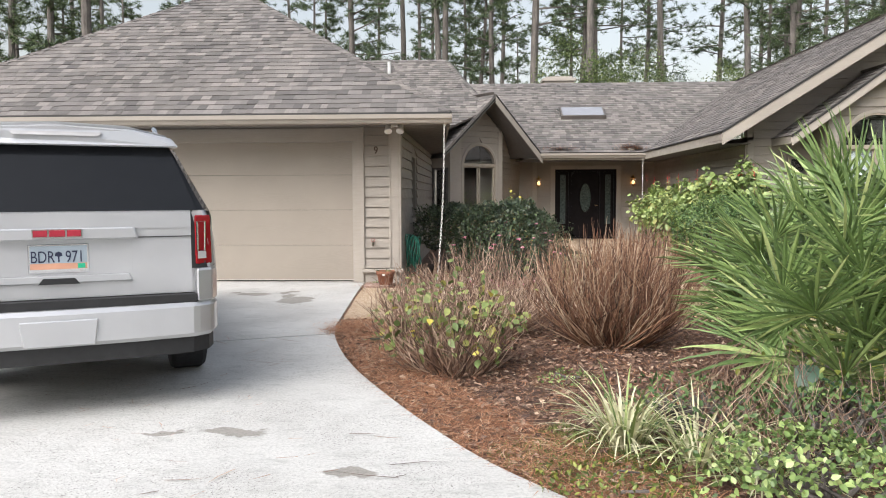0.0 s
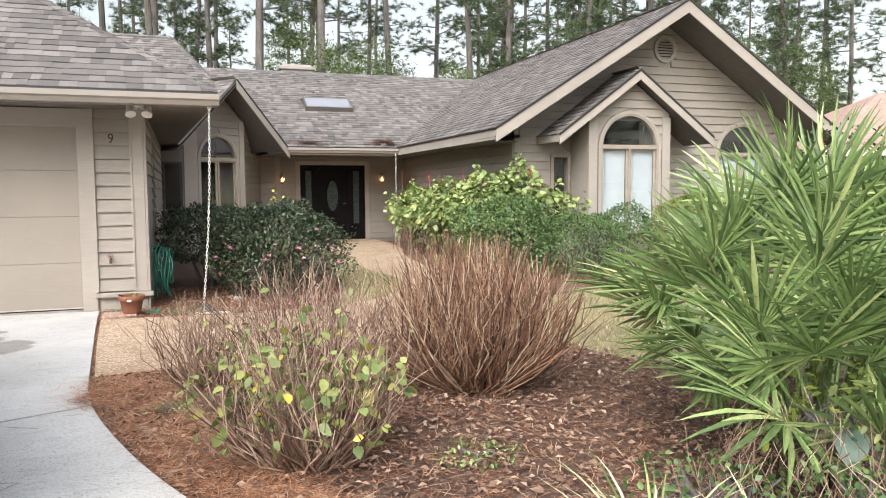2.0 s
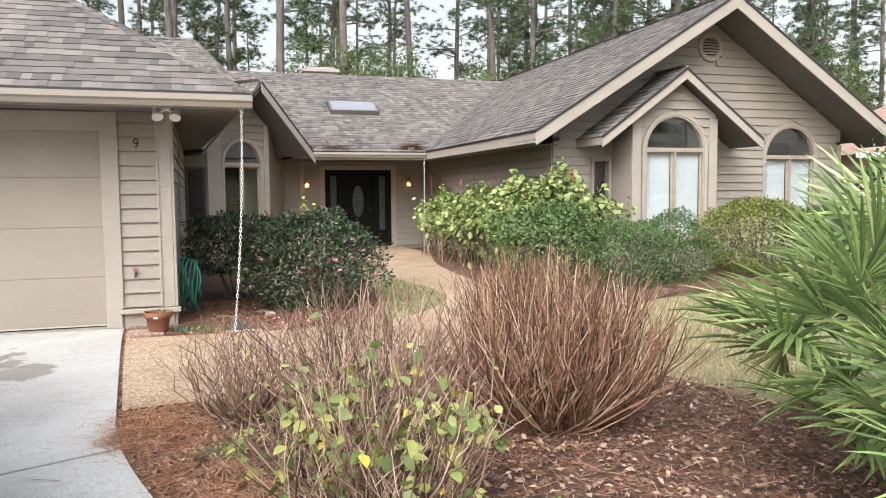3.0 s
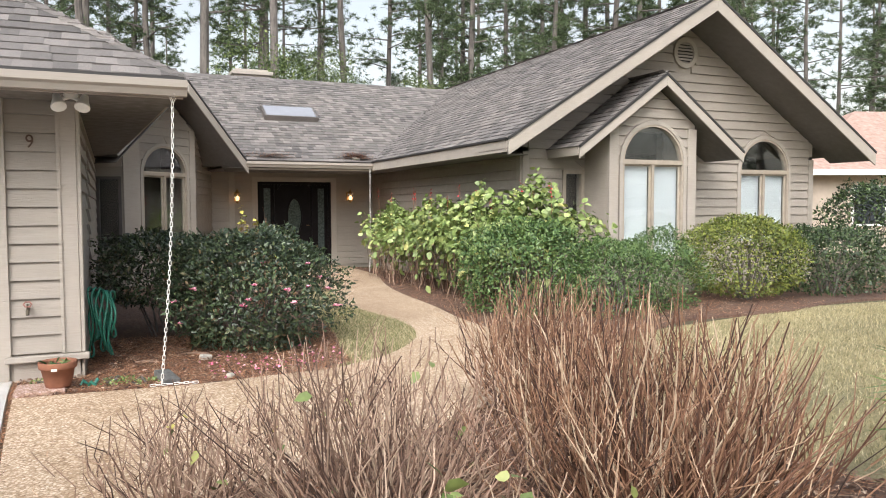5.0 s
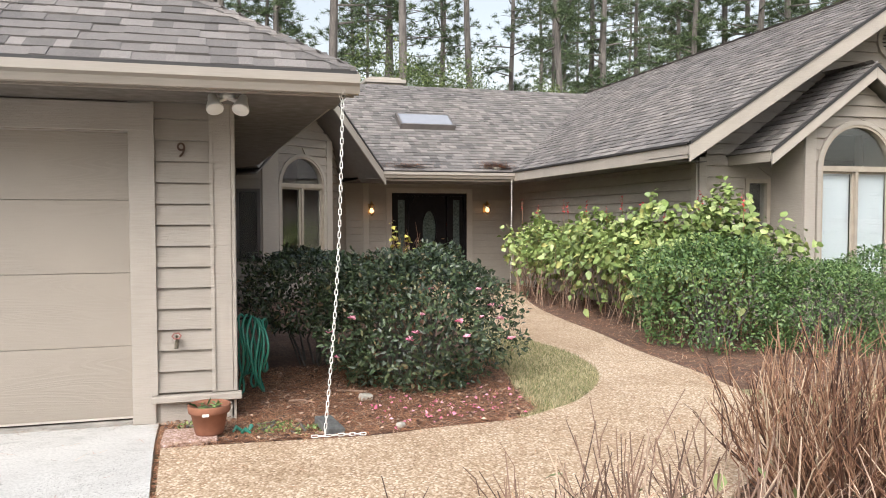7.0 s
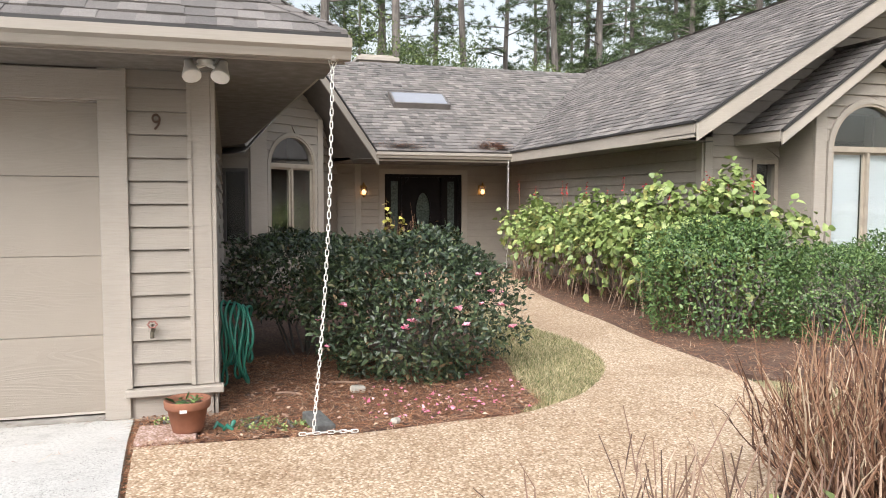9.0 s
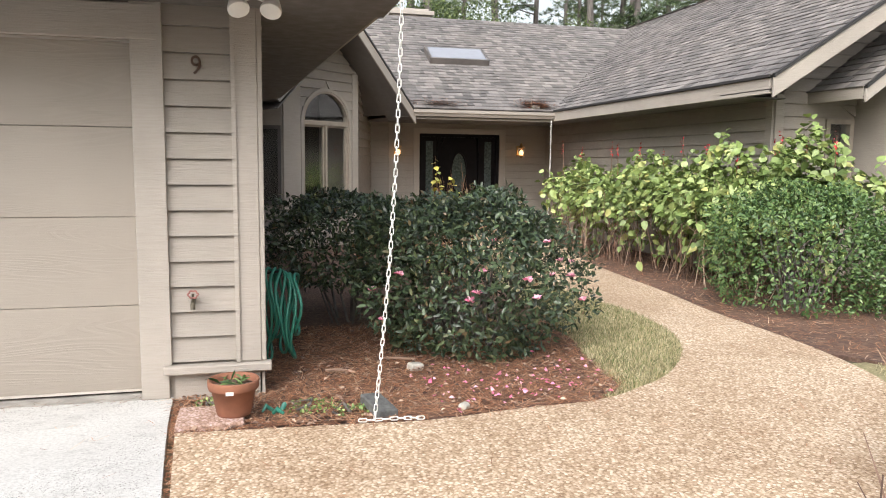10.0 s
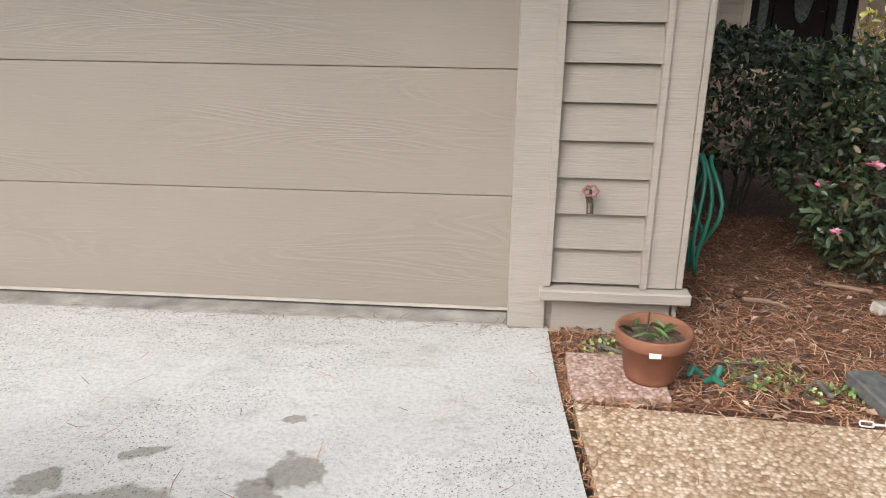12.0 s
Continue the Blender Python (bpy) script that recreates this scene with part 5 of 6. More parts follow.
# ---- trees ----
def pine_meshes(seed, height, crown_from, limbs, tufts):
    """Trunk with stubs, and a crown of limbs carrying needle tufts."""
    rnd = random.Random(seed)
    pts = [Vector((0.3 * noise.noise(Vector((seed, z * 0.12, 0))), 0.3 * noise.noise(Vector((0, seed, z * 0.12))), z)) for z in np.linspace(-0.2, height, 12)]
    mb = MB().tube(pts, 0.175, 9, tuple(np.linspace(1.15, 0.3, 12)))
    base, out, wood = [], [], MB()
    for j in range(limbs):
        f = crown_from + (1 - crown_from) * (j / limbs) + rnd.uniform(-0.01, 0.01)
        z = height * min(f, 0.99)
        t = rnd.uniform(0, 6.28)
        L = height * 0.13 * (1.15 - 0.7 * (f - crown_from) / (1 - crown_from)) * rnd.uniform(0.5, 1.2)
        d = Vector((math.cos(t), math.sin(t), rnd.uniform(-0.05, 0.35)))
        p0 = Vector((pts[0].x, pts[0].y, z))
        e = p0 + d * L
        m = p0.lerp(e, 0.5) + Vector((0, 0, rnd.uniform(-0.2, 0.25)))
        wood.tube([p0, m, e], 0.045, 5, (1.0, 0.6, 0.25))
        for k in range(tufts):
            s = rnd.uniform(0.25, 1.05)
            c = p0.lerp(m, s * 2) if s < 0.5 else m.lerp(e, s * 2 - 1)
            c = c + Vector((rnd.gauss(0, 0.28), rnd.gauss(0, 0.28), rnd.gauss(0, 0.18)))
            for q in range(32):
                base.append(tuple(c))
                out.append((rnd.gauss(0, 1), rnd.gauss(0, 1), rnd.gauss(0.25, 0.7)))
    base, out = np.array(base), unit(np.array(out))
    n = len(base)
    side = unit(np.cross(out, RNG.normal(size=(n, 3)))) * 0.015
    L = RNG.uniform(0.2, 0.4, n)[:, None]
    v = np.stack([base + side, base - side, base + out * L], 1).reshape(-1, 3)
    crown = bpy.data.meshes.new("crown")
    crown.from_pydata(v.tolist(), [], np.arange(3 * n).reshape(-1, 3).tolist())
    crown.materials.append(NEEDLE)
    return mb.mesh("trunk", PINE_BARK), wood.mesh("limbwork", PINE_BARK), crown


KINDS = [pine_meshes(1, 21, 0.24, 40, 13), pine_meshes(2, 23, 0.34, 36, 13), pine_meshes(3, 18, 0.2, 40, 13), pine_meshes(4, 23, 0.42, 30, 13), pine_meshes(5, 15, 0.14, 40, 12), pine_meshes(6, 22, 0.6, 22, 13)]


def pine(x, y, kind, scale, turn):
    e = empty("pine_tree", "tall straight pine with grey-brown bark and sparse needles", "tree", "pines behind the house", pose(x, y, -0.06, 0, 0, turn))
    e.scale = (scale, scale, scale)
    t, w, c = KINDS[kind]
    link("trunk", t, e)
    tagged(link("limbwork", w, e), kind="stuff")
    link("crown", c, e)


trees = random.Random(31)
placed = []
for x, y in ((-14, 27), (-1.2, 33), (1.3, 40), (5.2, 31), (5.6, 36), (7.4, 44), (9.5, 37), (13.0, 35), (14.6, 34), (16.5, 39), (19.5, 36), (11.2, 48), (20.8, 42), (23.5, 38), (3.2, 34.5), (-3.6, 42), (22.0, 33.5), (26, 45)):
    placed.append((x, y))
while len(placed) < 84:
    x, y = trees.uniform(-36, 62), trees.uniform(31, 74)
    if all((x - a) ** 2 + (y - b) ** 2 > 5.5 for a, b in placed):
        placed.append((x, y))
for j, (x, y) in enumerate(placed):
    pine(x, y, (trees.randrange(6) if j >= 18 else (5, 3, 1, 5, 0, 3)[j % 6]), trees.uniform(0.85, 1.2), trees.uniform(0, 360))
for x, y, k in ((33, 27, 2), (37, 31, 4), (41, 26, 0), (30, 33, 4), (45, 33, 2), (39, 37, 0), (35, 22.5, 4), (48, 24, 2), (28.5, 38, 2), (18, 32.5, 2), (21, 36.5, 4), (24, 34, 0), (26.5, 37, 2), (15.8, 36.5, 0)):
    pine(x, y, k, trees.uniform(0.9, 1.1), trees.uniform(0, 360))
for x, y, k in ((-12, -22, 0), (-4, -26, 2), (6, -24, 4), (15, -20, 1), (24, -14, 0), (-20, -18, 2), (30, -4, 4), (2, -32, 3), (-8, -18, 1), (1, -19, 0), (9, -17, 2), (13, -28, 0), (19, -24, 2), (-15, -30, 4), (-1, -38, 0), (8, -36, 2), (-26, -26, 0), (26, -24, 4)):
    pine(x, y, k, 1.0, trees.uniform(0, 360))


def thicket(x, y, r, h, n, mat, big=1.0):
    """A bushy young tree in the understorey."""
    e = empty("young_tree", "bushy yellow-green understorey tree", "tree", "understorey behind the house", pose(x, y, -0.06))
    part("trunk", MB().tube([(0, 0, 0), (0.1, 0, h * 0.4), (0.05, 0.1, h * 0.8)], 0.08, 7, (1.2, 0.8, 0.3)), PINE_BARK, e, flip=False)
    p, d = blob(n, (r, r), h * 0.85, h * 0.15, 0.5, 0.45, x + y)
    link("crown", leaf_mesh("crown", p, unit(d + RNG.normal(size=(n, 3)) * 0.8), big * RNG.uniform(0.07, 0.16, n), 0.42, mat, 0.2, rich=False), e)


for j in range(22):
    thicket(-9 + j * 1.95 + trees.uniform(-0.6, 0.6), trees.uniform(29.5, 34), trees.uniform(1.5, 2.3), trees.uniform(5.8, 8.6) if j > 6 else trees.uniform(3.5, 5.2), 7500, UNDER if trees.random() < 0.75 else SHRUB_D)
for j in range(16):
    thicket(-34 + j * 6.2 + trees.uniform(-1.5, 1.5), trees.uniform(52, 66), trees.uniform(4, 5.5), trees.uniform(8, 12), 4200, SHRUB_D if trees.random() < 0.5 else UNDER)
for x, y in ((31, 20), (36, 18), (40, 20), (45, 17), (29, 30)):
    thicket(x, y, 2.6, trees.uniform(4, 6), 2600, SHRUB_D)
for j in range(13):
    thicket(-38 + j * 6.3, trees.uniform(-31, -26), 4.2, trees.uniform(10, 14), 2600, SHRUB_D, 3.0)

# ---- parked car ----
def car_paint():
    q = Mat("silver_car_paint", 0.3, 0.45)
    q.color(q.ramp(q.noise(3, 3), [(0.3, (0.52, 0.525, 0.54)), (0.7, (0.57, 0.575, 0.59))]))
    q.b.inputs["Coat Weight"].default_value = 0.8
    q.b.inputs["Coat Roughness"].default_value = 0.05
    q.bump(q.noise(400, 2), 0.02, 0.001)
    return q.m


SILVER = car_paint()
TINT = plain("tinted_glass", (0.012, 0.013, 0.015), 0.03, 0, 0.05)
TINT.node_tree.nodes["Principled BSDF"].inputs["Specular IOR Level"].default_value = 0.28
BLACKP = plain("black_plastic", (0.018, 0.018, 0.019), 0.6, 0, 0.2, 20)
REDL = plain("red_lamp_lens", (0.30, 0.012, 0.018), 0.08, 0, 0.1)
CHROME = plain("chrome", (0.75, 0.75, 0.76), 0.12, 1.0, 0.05)
CLEARL = plain("clear_lamp_lens", (0.62, 0.60, 0.60), 0.12, 0.2)
RUBBER = plain("tyre_rubber", (0.022, 0.022, 0.023), 0.8, 0, 0.3, 30)
PLATE = plain("plate_white", (0.36, 0.42, 0.47), 0.4)
PLATE_O = plain("plate_orange", (0.62, 0.33, 0.22), 0.4)
DARKBLUE = plain("plate_ink", (0.02, 0.025, 0.06), 0.5)
EMBLEM = plain("emblem_red", (0.38, 0.03, 0.05), 0.2)

suv = empty("car", "large silver sport utility vehicle parked on the driveway", "car", "", pose(-1.90, 3.42, 0.0, 0, 0, 26))


def loft(rings):
    mb = MB()
    n = len(rings[0])
    for r in rings:
        mb.v += [tuple(p) for p in r]
    for k in range(len(rings) - 1):
        for j in range(n - 1):
            a, b = k * n + j, (k + 1) * n + j
            mb.f.append((a, a + 1, b + 1, b))
    mb.f.append(tuple(range(n)))
    mb.f.append(tuple(range((len(rings) - 1) * n, len(rings) * n)))
    return mb


def lower(y, k, zb=0.44, zt=1.225):
    half = [(0.84, zb), (0.93, zb + 0.03), (0.975, zb + 0.16), (0.995, 0.82), (0.985, 1.02), (0.962, 1.17), (0.945, zt)]
    return [Vector((-x * k, y, z)) for x, z in half] + [Vector((x * k, y, z)) for x, z in half[::-1]]


mb = loft([lower(0.07, 0.925), lower(0.11, 0.955), lower(0.22, 0.985), lower(0.5, 1.0), lower(3.7, 1.0), lower(4.6, 0.98, 0.44, 1.12), lower(5.05, 0.9, 0.46, 1.02)])
mb.smooth = False
bd = part("body", mb, SILVER, suv)
for f in bd.data.polygons:
    f.use_smooth = len(f.vertices) == 4


def upper(y0, lean, wb, wr, zr):
    half = [(wb, 1.21), (wb - 0.03, 1.30), (wr + 0.06, 1.66), (wr + 0.02, 1.76), (wr - 0.06, zr - 0.035), (wr - 0.3, zr - 0.008)]
    pts = [(x, y0 + lean * (z - 1.21), z) for x, z in half]
    return [Vector((-x, y, z)) for x, y, z in pts] + [Vector((x, y, z)) for x, y, z in pts[::-1]]


gm = loft([upper(0.10, 0.52, 0.90, 0.70, 1.80), upper(0.22, 0.52, 0.945, 0.735, 1.80), upper(1.2, 0.2, 0.95, 0.735, 1.81), upper(2.9, 0.0, 0.95, 0.72, 1.80), upper(3.3, -0.0, 0.95, 0.70, 1.78), upper(3.95, -1.6, 0.93, 0.66, 1.74)])
gh = part("greenhouse", gm, TINT, suv, "dark tinted side windows and pillars")
rf = loft([[Vector((-0.80, 0.36, 1.72)), Vector((-0.72, 0.30, 1.80)), Vector((-0.45, 0.26, 1.862)), Vector((0, 0.25, 1.88)), Vector((0.45, 0.26, 1.862)), Vector((0.72, 0.30, 1.80)), Vector((0.80, 0.36, 1.72))],
           [Vector((-0.80, 0.9, 1.74)), Vector((-0.73, 0.9, 1.825)), Vector((-0.45, 0.9, 1.885)), Vector((0, 0.9, 1.90)), Vector((0.45, 0.9, 1.885)), Vector((0.73, 0.9, 1.825)), Vector((0.80, 0.9, 1.74))],
           [Vector((-0.78, 3.2, 1.72)), Vector((-0.70, 3.2, 1.80)), Vector((-0.45, 3.2, 1.855)), Vector((0, 3.2, 1.87)), Vector((0.45, 3.2, 1.855)), Vector((0.70, 3.2, 1.80)), Vector((0.78, 3.2, 1.72))]])
part("roof", rf, SILVER, suv)
part("spoiler", MB().prism([(-0.80, 0.23, 1.705), (0.80, 0.23, 1.705), (0.76, 0.26, 1.775), (0.5, 0.25, 1.835), (0, 0.24, 1.86), (-0.5, 0.25, 1.835), (-0.76, 0.26, 1.775)], (0, 0.3, 0.01)), SILVER, suv, bevel=0.012)
part("brake_light", MB().prism([(-0.27, 0.225, 1.778), (0.27, 0.225, 1.778), (0.29, 0.228, 1.805), (-0.29, 0.228, 1.805)], (0, 0.02, 0)), CLEARL, suv, "slim clear high brake light")
for s in (-1, 1):
    part("roof_rail", MB().tube([(s * 0.68, 0.7, 1.85), (s * 0.68, 0.85, 1.90), (s * 0.68, 2.6, 1.90), (s * 0.68, 2.8, 1.85)], 0.02, 6), CHROME, suv)


def tail(z):
    return 0.07 + 0.52 * max(0.0, z - 1.21)


part("rear_window", MB().prism([(-0.845, tail(1.225) - 0.012, 1.225), (0.845, tail(1.225) - 0.012, 1.225), (0.735, tail(1.70) - 0.02, 1.71), (-0.735, tail(1.70) - 0.02, 1.71)], (0, 0.03, 0)), TINT, suv, "black tinted rear window")
# tailgate with its recess for the plate
for x0, x1, z0, z1 in ((-0.80, 0.80, 1.115, 1.215), (-0.80, -0.43, 0.71, 1.115), (0.43, 0.80, 0.71, 1.115), (-0.43, 0.43, 0.71, 0.83)):
    part("tailgate_panel", MB().prism([(x0, 0.045, z0), (x1, 0.045, z0), (x1, 0.05, z1), (x0, 0.05, z1)], (0, 0.05, 0)), SILVER, suv)
part("recess", MB().prism([(-0.43, 0.078, 0.83), (0.43, 0.078, 0.83), (0.43, 0.078, 1.06), (-0.43, 0.078, 1.06)], (0, 0.02, 0)), SILVER, suv)
part("gate_bar", MB().prism([(-0.47, 0.02, 1.055), (0.47, 0.02, 1.055), (0.45, 0.022, 1.125), (-0.45, 0.022, 1.125)], (0, 0.05, 0)), SILVER, suv, "raised trim bar over the plate", 0.008)
part("gate_lip", MB().prism([(-0.43, 0.03, 0.80), (0.43, 0.03, 0.80), (0.41, 0.035, 0.845), (-0.41, 0.035, 0.845)], (0, 0.04, 0)), SILVER, suv, bevel=0.006)
part("gate_handle", MB().prism([(-0.12, 0.028, 0.795), (0.12, 0.028, 0.795), (0.09, 0.028, 0.83), (-0.09, 0.028, 0.83)], (0, 0.01, 0)), BLACKP, suv, "dark handle recess")
part("gate_seam", MB().box((0.62, 0.043, 1.062), (0.36, 0.004, 0.006)), BLACKP, suv)
for x0, x1 in ((-0.135, -0.055), (-0.045, 0.045), (0.055, 0.135)):
    part("emblem", MB().box(((x0 + x1) / 2, 0.012, 1.095), (x1 - x0, 0.014, 0.038)), EMBLEM, suv, "red and chrome emblem block", 0.003)
    part("emblem_rim", MB().box(((x0 + x1) / 2, 0.017, 1.095), (x1 - x0 + 0.012, 0.012, 0.05)), CHROME, suv)
# licence plate
lp = part("licence_plate", MB().box((0, 0.006, 0), (0.325, 0.010, 0.17)), CHROME, suv, "state licence plate with a palm tree and dark letters", 0.003)
lp.matrix_basis = pose(0.0, 0.064, 0.945)
part("plate_face", MB().box((0, -0.001, 0.012), (0.302, 0.006, 0.125)), PLATE, lp)
part("plate_band", MB().box((0, -0.0015, -0.045), (0.302, 0.006, 0.035)), PLATE_O, lp)


def letters(body, size, at, parent, mat):
    c = bpy.data.curves.new("letters", "FONT")
    c.body, c.size, c.extrude, c.align_x = body, size, 0.0012, "CENTER"
    t = bpy.data.objects.new("tmp", c)
    ob = new("plate_text", bpy.data.meshes.new_from_object(t))
    bpy.data.objects.remove(t)
    ob.data.materials.append(mat)
    ob.parent = parent
    ob.matrix_basis = pose(*at, 90, 0, 0) @ Matrix.Diagonal((0.82, 1.2, 1, 1))
    return ob


letters("BDR", 0.082, (-0.085, -0.0055, -0.022), lp, DARKBLUE)
letters("971", 0.082, (0.085, -0.0055, -0.022), lp, DARKBLUE)
part("palm_mark", MB().prism([(-0.004, -0.005, -0.02), (0.004, -0.005, -0.02), (0.004, -0.005, 0.012), (0.02, -0.005, 0.016), (0.016, -0.005, 0.034), (0, -0.005, 0.042), (-0.016, -0.005, 0.034), (-0.02, -0.005, 0.016), (-0.004, -0.005, 0.012)], (0, 0.003, 0)), DARKBLUE, lp, "dark palm tree mark")
part("sticker", MB().box((0.12, -0.005, -0.045), (0.04, 0.004, 0.028)), plain("green_sticker", (0.03, 0.45, 0.25), 0.4), lp, "green registration sticker")
# lamps
for s in (-1, 1):
    lamp = part("tail_light", MB().prism([(s * 0.80, 0.035, 0.86), (s * 0.90, 0.055, 0.86), (s * 0.955, 0.11, 0.87), (s * 0.975, 0.28, 0.90), (s * 0.96, 0.28, 1.18), (s * 0.93, 0.13, 1.215), (s * 0.88, 0.075, 1.225), (s * 0.80, 0.06, 1.225)], (0, 0.05, 0.0)), BLACKP, suv, "red tail light in a dark bezel")
    part("lens", MB().prism([(s * 0.825, 0.030, 0.885), (s * 0.935, 0.075, 0.885), (s * 0.93, 0.085, 1.19), (s * 0.825, 0.045, 1.19)], (0, 0.03, 0)), REDL, lamp, "red lens", 0.006)
    part("chrome_surround", MB().tube([(s * 0.84, 0.026, 0.97), (s * 0.885, 0.040, 0.97), (s * 0.89, 0.050, 1.15), (s * 0.84, 0.033, 1.15)], 0.007, 6, None, True), CHROME, lamp)
    part("reverse_lamp", MB().prism([(s * 0.84, 0.024, 0.92), (s * 0.895, 0.042, 0.92), (s * 0.895, 0.043, 0.965), (s * 0.84, 0.026, 0.965)], (0, 0.02, 0)), CLEARL, lamp, "clear reversing lens")
# bumper
plan = [(-0.985, 0.55), (-0.975, 0.16), (-0.93, 0.02), (-0.82, -0.055), (-0.45, -0.095), (0, -0.105), (0.45, -0.095), (0.82, -0.055), (0.93, 0.02), (0.975, 0.16), (0.985, 0.55)]
part("bumper", MB().prism([(x, y, 0.44) for x, y in plan], (0, 0, 0.215)), SILVER, suv, bevel=0.025)
for s in (-1, 1):
    part("bumper_corner", MB().prism([(s * 0.985, 0.55, 0.655), (s * 0.975, 0.16, 0.655), (s * 0.93, 0.03, 0.655), (s * 0.825, -0.04, 0.655), (s * 0.825, 0.2, 0.655)], (0, 0, 0.205)), SILVER, suv, bevel=0.012)
part("step_pad", MB().prism([(-0.82, -0.035, 0.655), (0.82, -0.035, 0.655), (0.82, 0.08, 0.655), (-0.82, 0.08, 0.655)], (0, 0, 0.05)), BLACKP, suv, "black ribbed bumper step")
part("hitch_cover", MB().prism([(-0.20, -0.112, 0.45), (0.20, -0.112, 0.45), (0.22, -0.118, 0.60), (-0.22, -0.118, 0.60)], (0, 0.03, 0)), SILVER, suv, "silver tow hitch cover", 0.006)
part("valance", MB().prism([(x * 0.97, y + 0.04, 0.34) for x, y in plan], (0, 0, 0.10)), BLACKP, suv, "black lower valance")
part("underbody", MB().box((0, 2.6, 0.36), (1.5, 4.4, 0.22)), BLACKP, suv)
for x in (-0.84, 0.84):
    for y in (1.16, 4.1):
        wm = Matrix.Translation((x, y, 0.395)) @ Matrix.Rotation(radians(90), 4, "Y")
        wheel = part("wheel", MB().lathe([(0.0, -0.10), (0.25, -0.12), (0.25, 0.12), (0.0, 0.10)], (0, 0, 0), 28, wm), CHROME, suv, "alloy wheel")
        ty = MB().lathe([(0.25, -0.13), (0.33, -0.142), (0.375, -0.13), (0.395, -0.10), (0.395, 0.10), (0.375, 0.13), (0.33, 0.142), (0.25, 0.13)], (0, 0, 0), 36, wm)
        part("tyre", ty, RUBBER, wheel, "black rubber tyre")

# narrower flanks, and a lower cabin that tapers to the roof
for ob in [suv] + list(suv.children) + [g for c in suv.children for g in c.children]:
    if ob.type != "MESH" or ob.name.split(".")[0] in ("licence_plate", "plate_face", "plate_band", "plate_text", "palm_mark", "sticker"):
        continue
    for vt in ob.data.vertices:
        rise = max(0.0, vt.co.z - 1.21)
        vt.co.x *= 0.93 * (1 - 0.07 * rise / 0.6)
        vt.co.z -= 0.17 * rise
        vt.co.y += 0.03 * rise

# ---- things on the house ----
WHITE = plain("white_plastic", (0.8, 0.79, 0.75), 0.4, 0, 0.06)
BRASS = plain("aged_brass", (0.45, 0.30, 0.14), 0.35, 0.9)
BLACKISH = plain("dark_stained_wood", (0.008, 0.006, 0.007), 0.5, 0, 0.3, 5)
BLACKISH.node_tree.nodes["Principled BSDF"].inputs["Specular IOR Level"].default_value = 0.15
TERRA = plain("terracotta", (0.25, 0.105, 0.06), 0.8, 0, 0.18, 9, 0.2)
GREENHOSE = plain("green_hose_rubber", (0.035, 0.20, 0.14), 0.4, 0, 0.15)
CHAINW = plain("white_chain_plastic", (0.78, 0.77, 0.73), 0.45, 0, 0.1, 30)
STONE = plain("dark_damp_concrete", (0.11, 0.11, 0.105), 0.9, 0, 0.4, 22, 0.6)
PALESTONE = plain("pale_concrete_block", (0.48, 0.45, 0.39), 0.9, 0, 0.2, 15, 0.4)
IRON = plain("black_iron", (0.03, 0.028, 0.026), 0.5, 0.6)
OLDRED = plain("faded_red_handle", (0.29, 0.12, 0.10), 0.6, 0, 0.3, 40)


def glow(name, c, k):
    q = Mat(name, 0.4)
    q.color(c)
    q.b.inputs["Emission Color"].default_value = (*c, 1)
    q.b.inputs["Emission Strength"].default_value = k
    return q.m


BULB = glow("warm_bulb", (1.0, 0.55, 0.22), 2.0)
TAPMETAL = plain("tarnished_tap_metal", (0.10, 0.085, 0.06), 0.5, 0.6, 0.4, 60)

# entrance door with side lights
DY = Face((2.81, 21.47), (1, 0))
door = tagged(new("door_1"), "closed dark wooden front door with an oval leaded glass and side lights", "door", "", "structure")
part("door_frame", frame_mesh(DY, 0.0, 1.78, 0.0, 2.05, 0.07, -0.02, 0.11), BLACKISH, door)
for u in (0.40, 1.31):
    part("mullion", board(DY, u, u + 0.07, 0.02, 2.0, -0.02, 0.10), BLACKISH, door)
LEADED = plain("leaded_glass", (0.07, 0.09, 0.085), 0.15, 0, 0.5, 26)
for a in (0.07, 1.38):
    part("sidelight_panel", frame_mesh(DY, a, a + 0.33, 0.03, 1.98, 0.085, 0.0, 0.04), BLACKISH, door)
    part("sidelight_base", board(DY, a + 0.085, a + 0.245, 0.11, 0.45, 0.0, 0.03), BLACKISH, door)
    part("pane", board(DY, a + 0.08, a + 0.25, 0.45, 1.9, 0.012, 0.008), LEADED, door)
leaf = MB()
oc, oz, oa, ob_ = 0.89, 1.22, 0.165, 0.42
for j in range(32):
    t0, t1 = 2 * math.pi * j / 32, 2 * math.pi * (j + 1) / 32
    def edge(t):
        c, s = math.cos(t), math.sin(t)
        k = min(0.415 / max(abs(c), 1e-6), (0.76 if s > 0 else 1.18) / max(abs(s), 1e-6))
        return (oc + c * k, oz + s * k)
    leaf.prism([DY(oc + oa * math.cos(t0), oz + ob_ * math.sin(t0)), DY(*edge(t0)), DY(*edge(t1)), DY(oc + oa * math.cos(t1), oz + ob_ * math.sin(t1))], DY.n * 0.045)
part("door_leaf", leaf, BLACKISH, door)
rim = [DY(oc + oa * 1.04 * math.cos(t), oz + ob_ * 1.03 * math.sin(t), 0.047) for t in (2 * math.pi * j / 36 for j in range(36))]
part("oval_moulding", MB().tube(rim, 0.016, 6, None, True), BLACKISH, door)
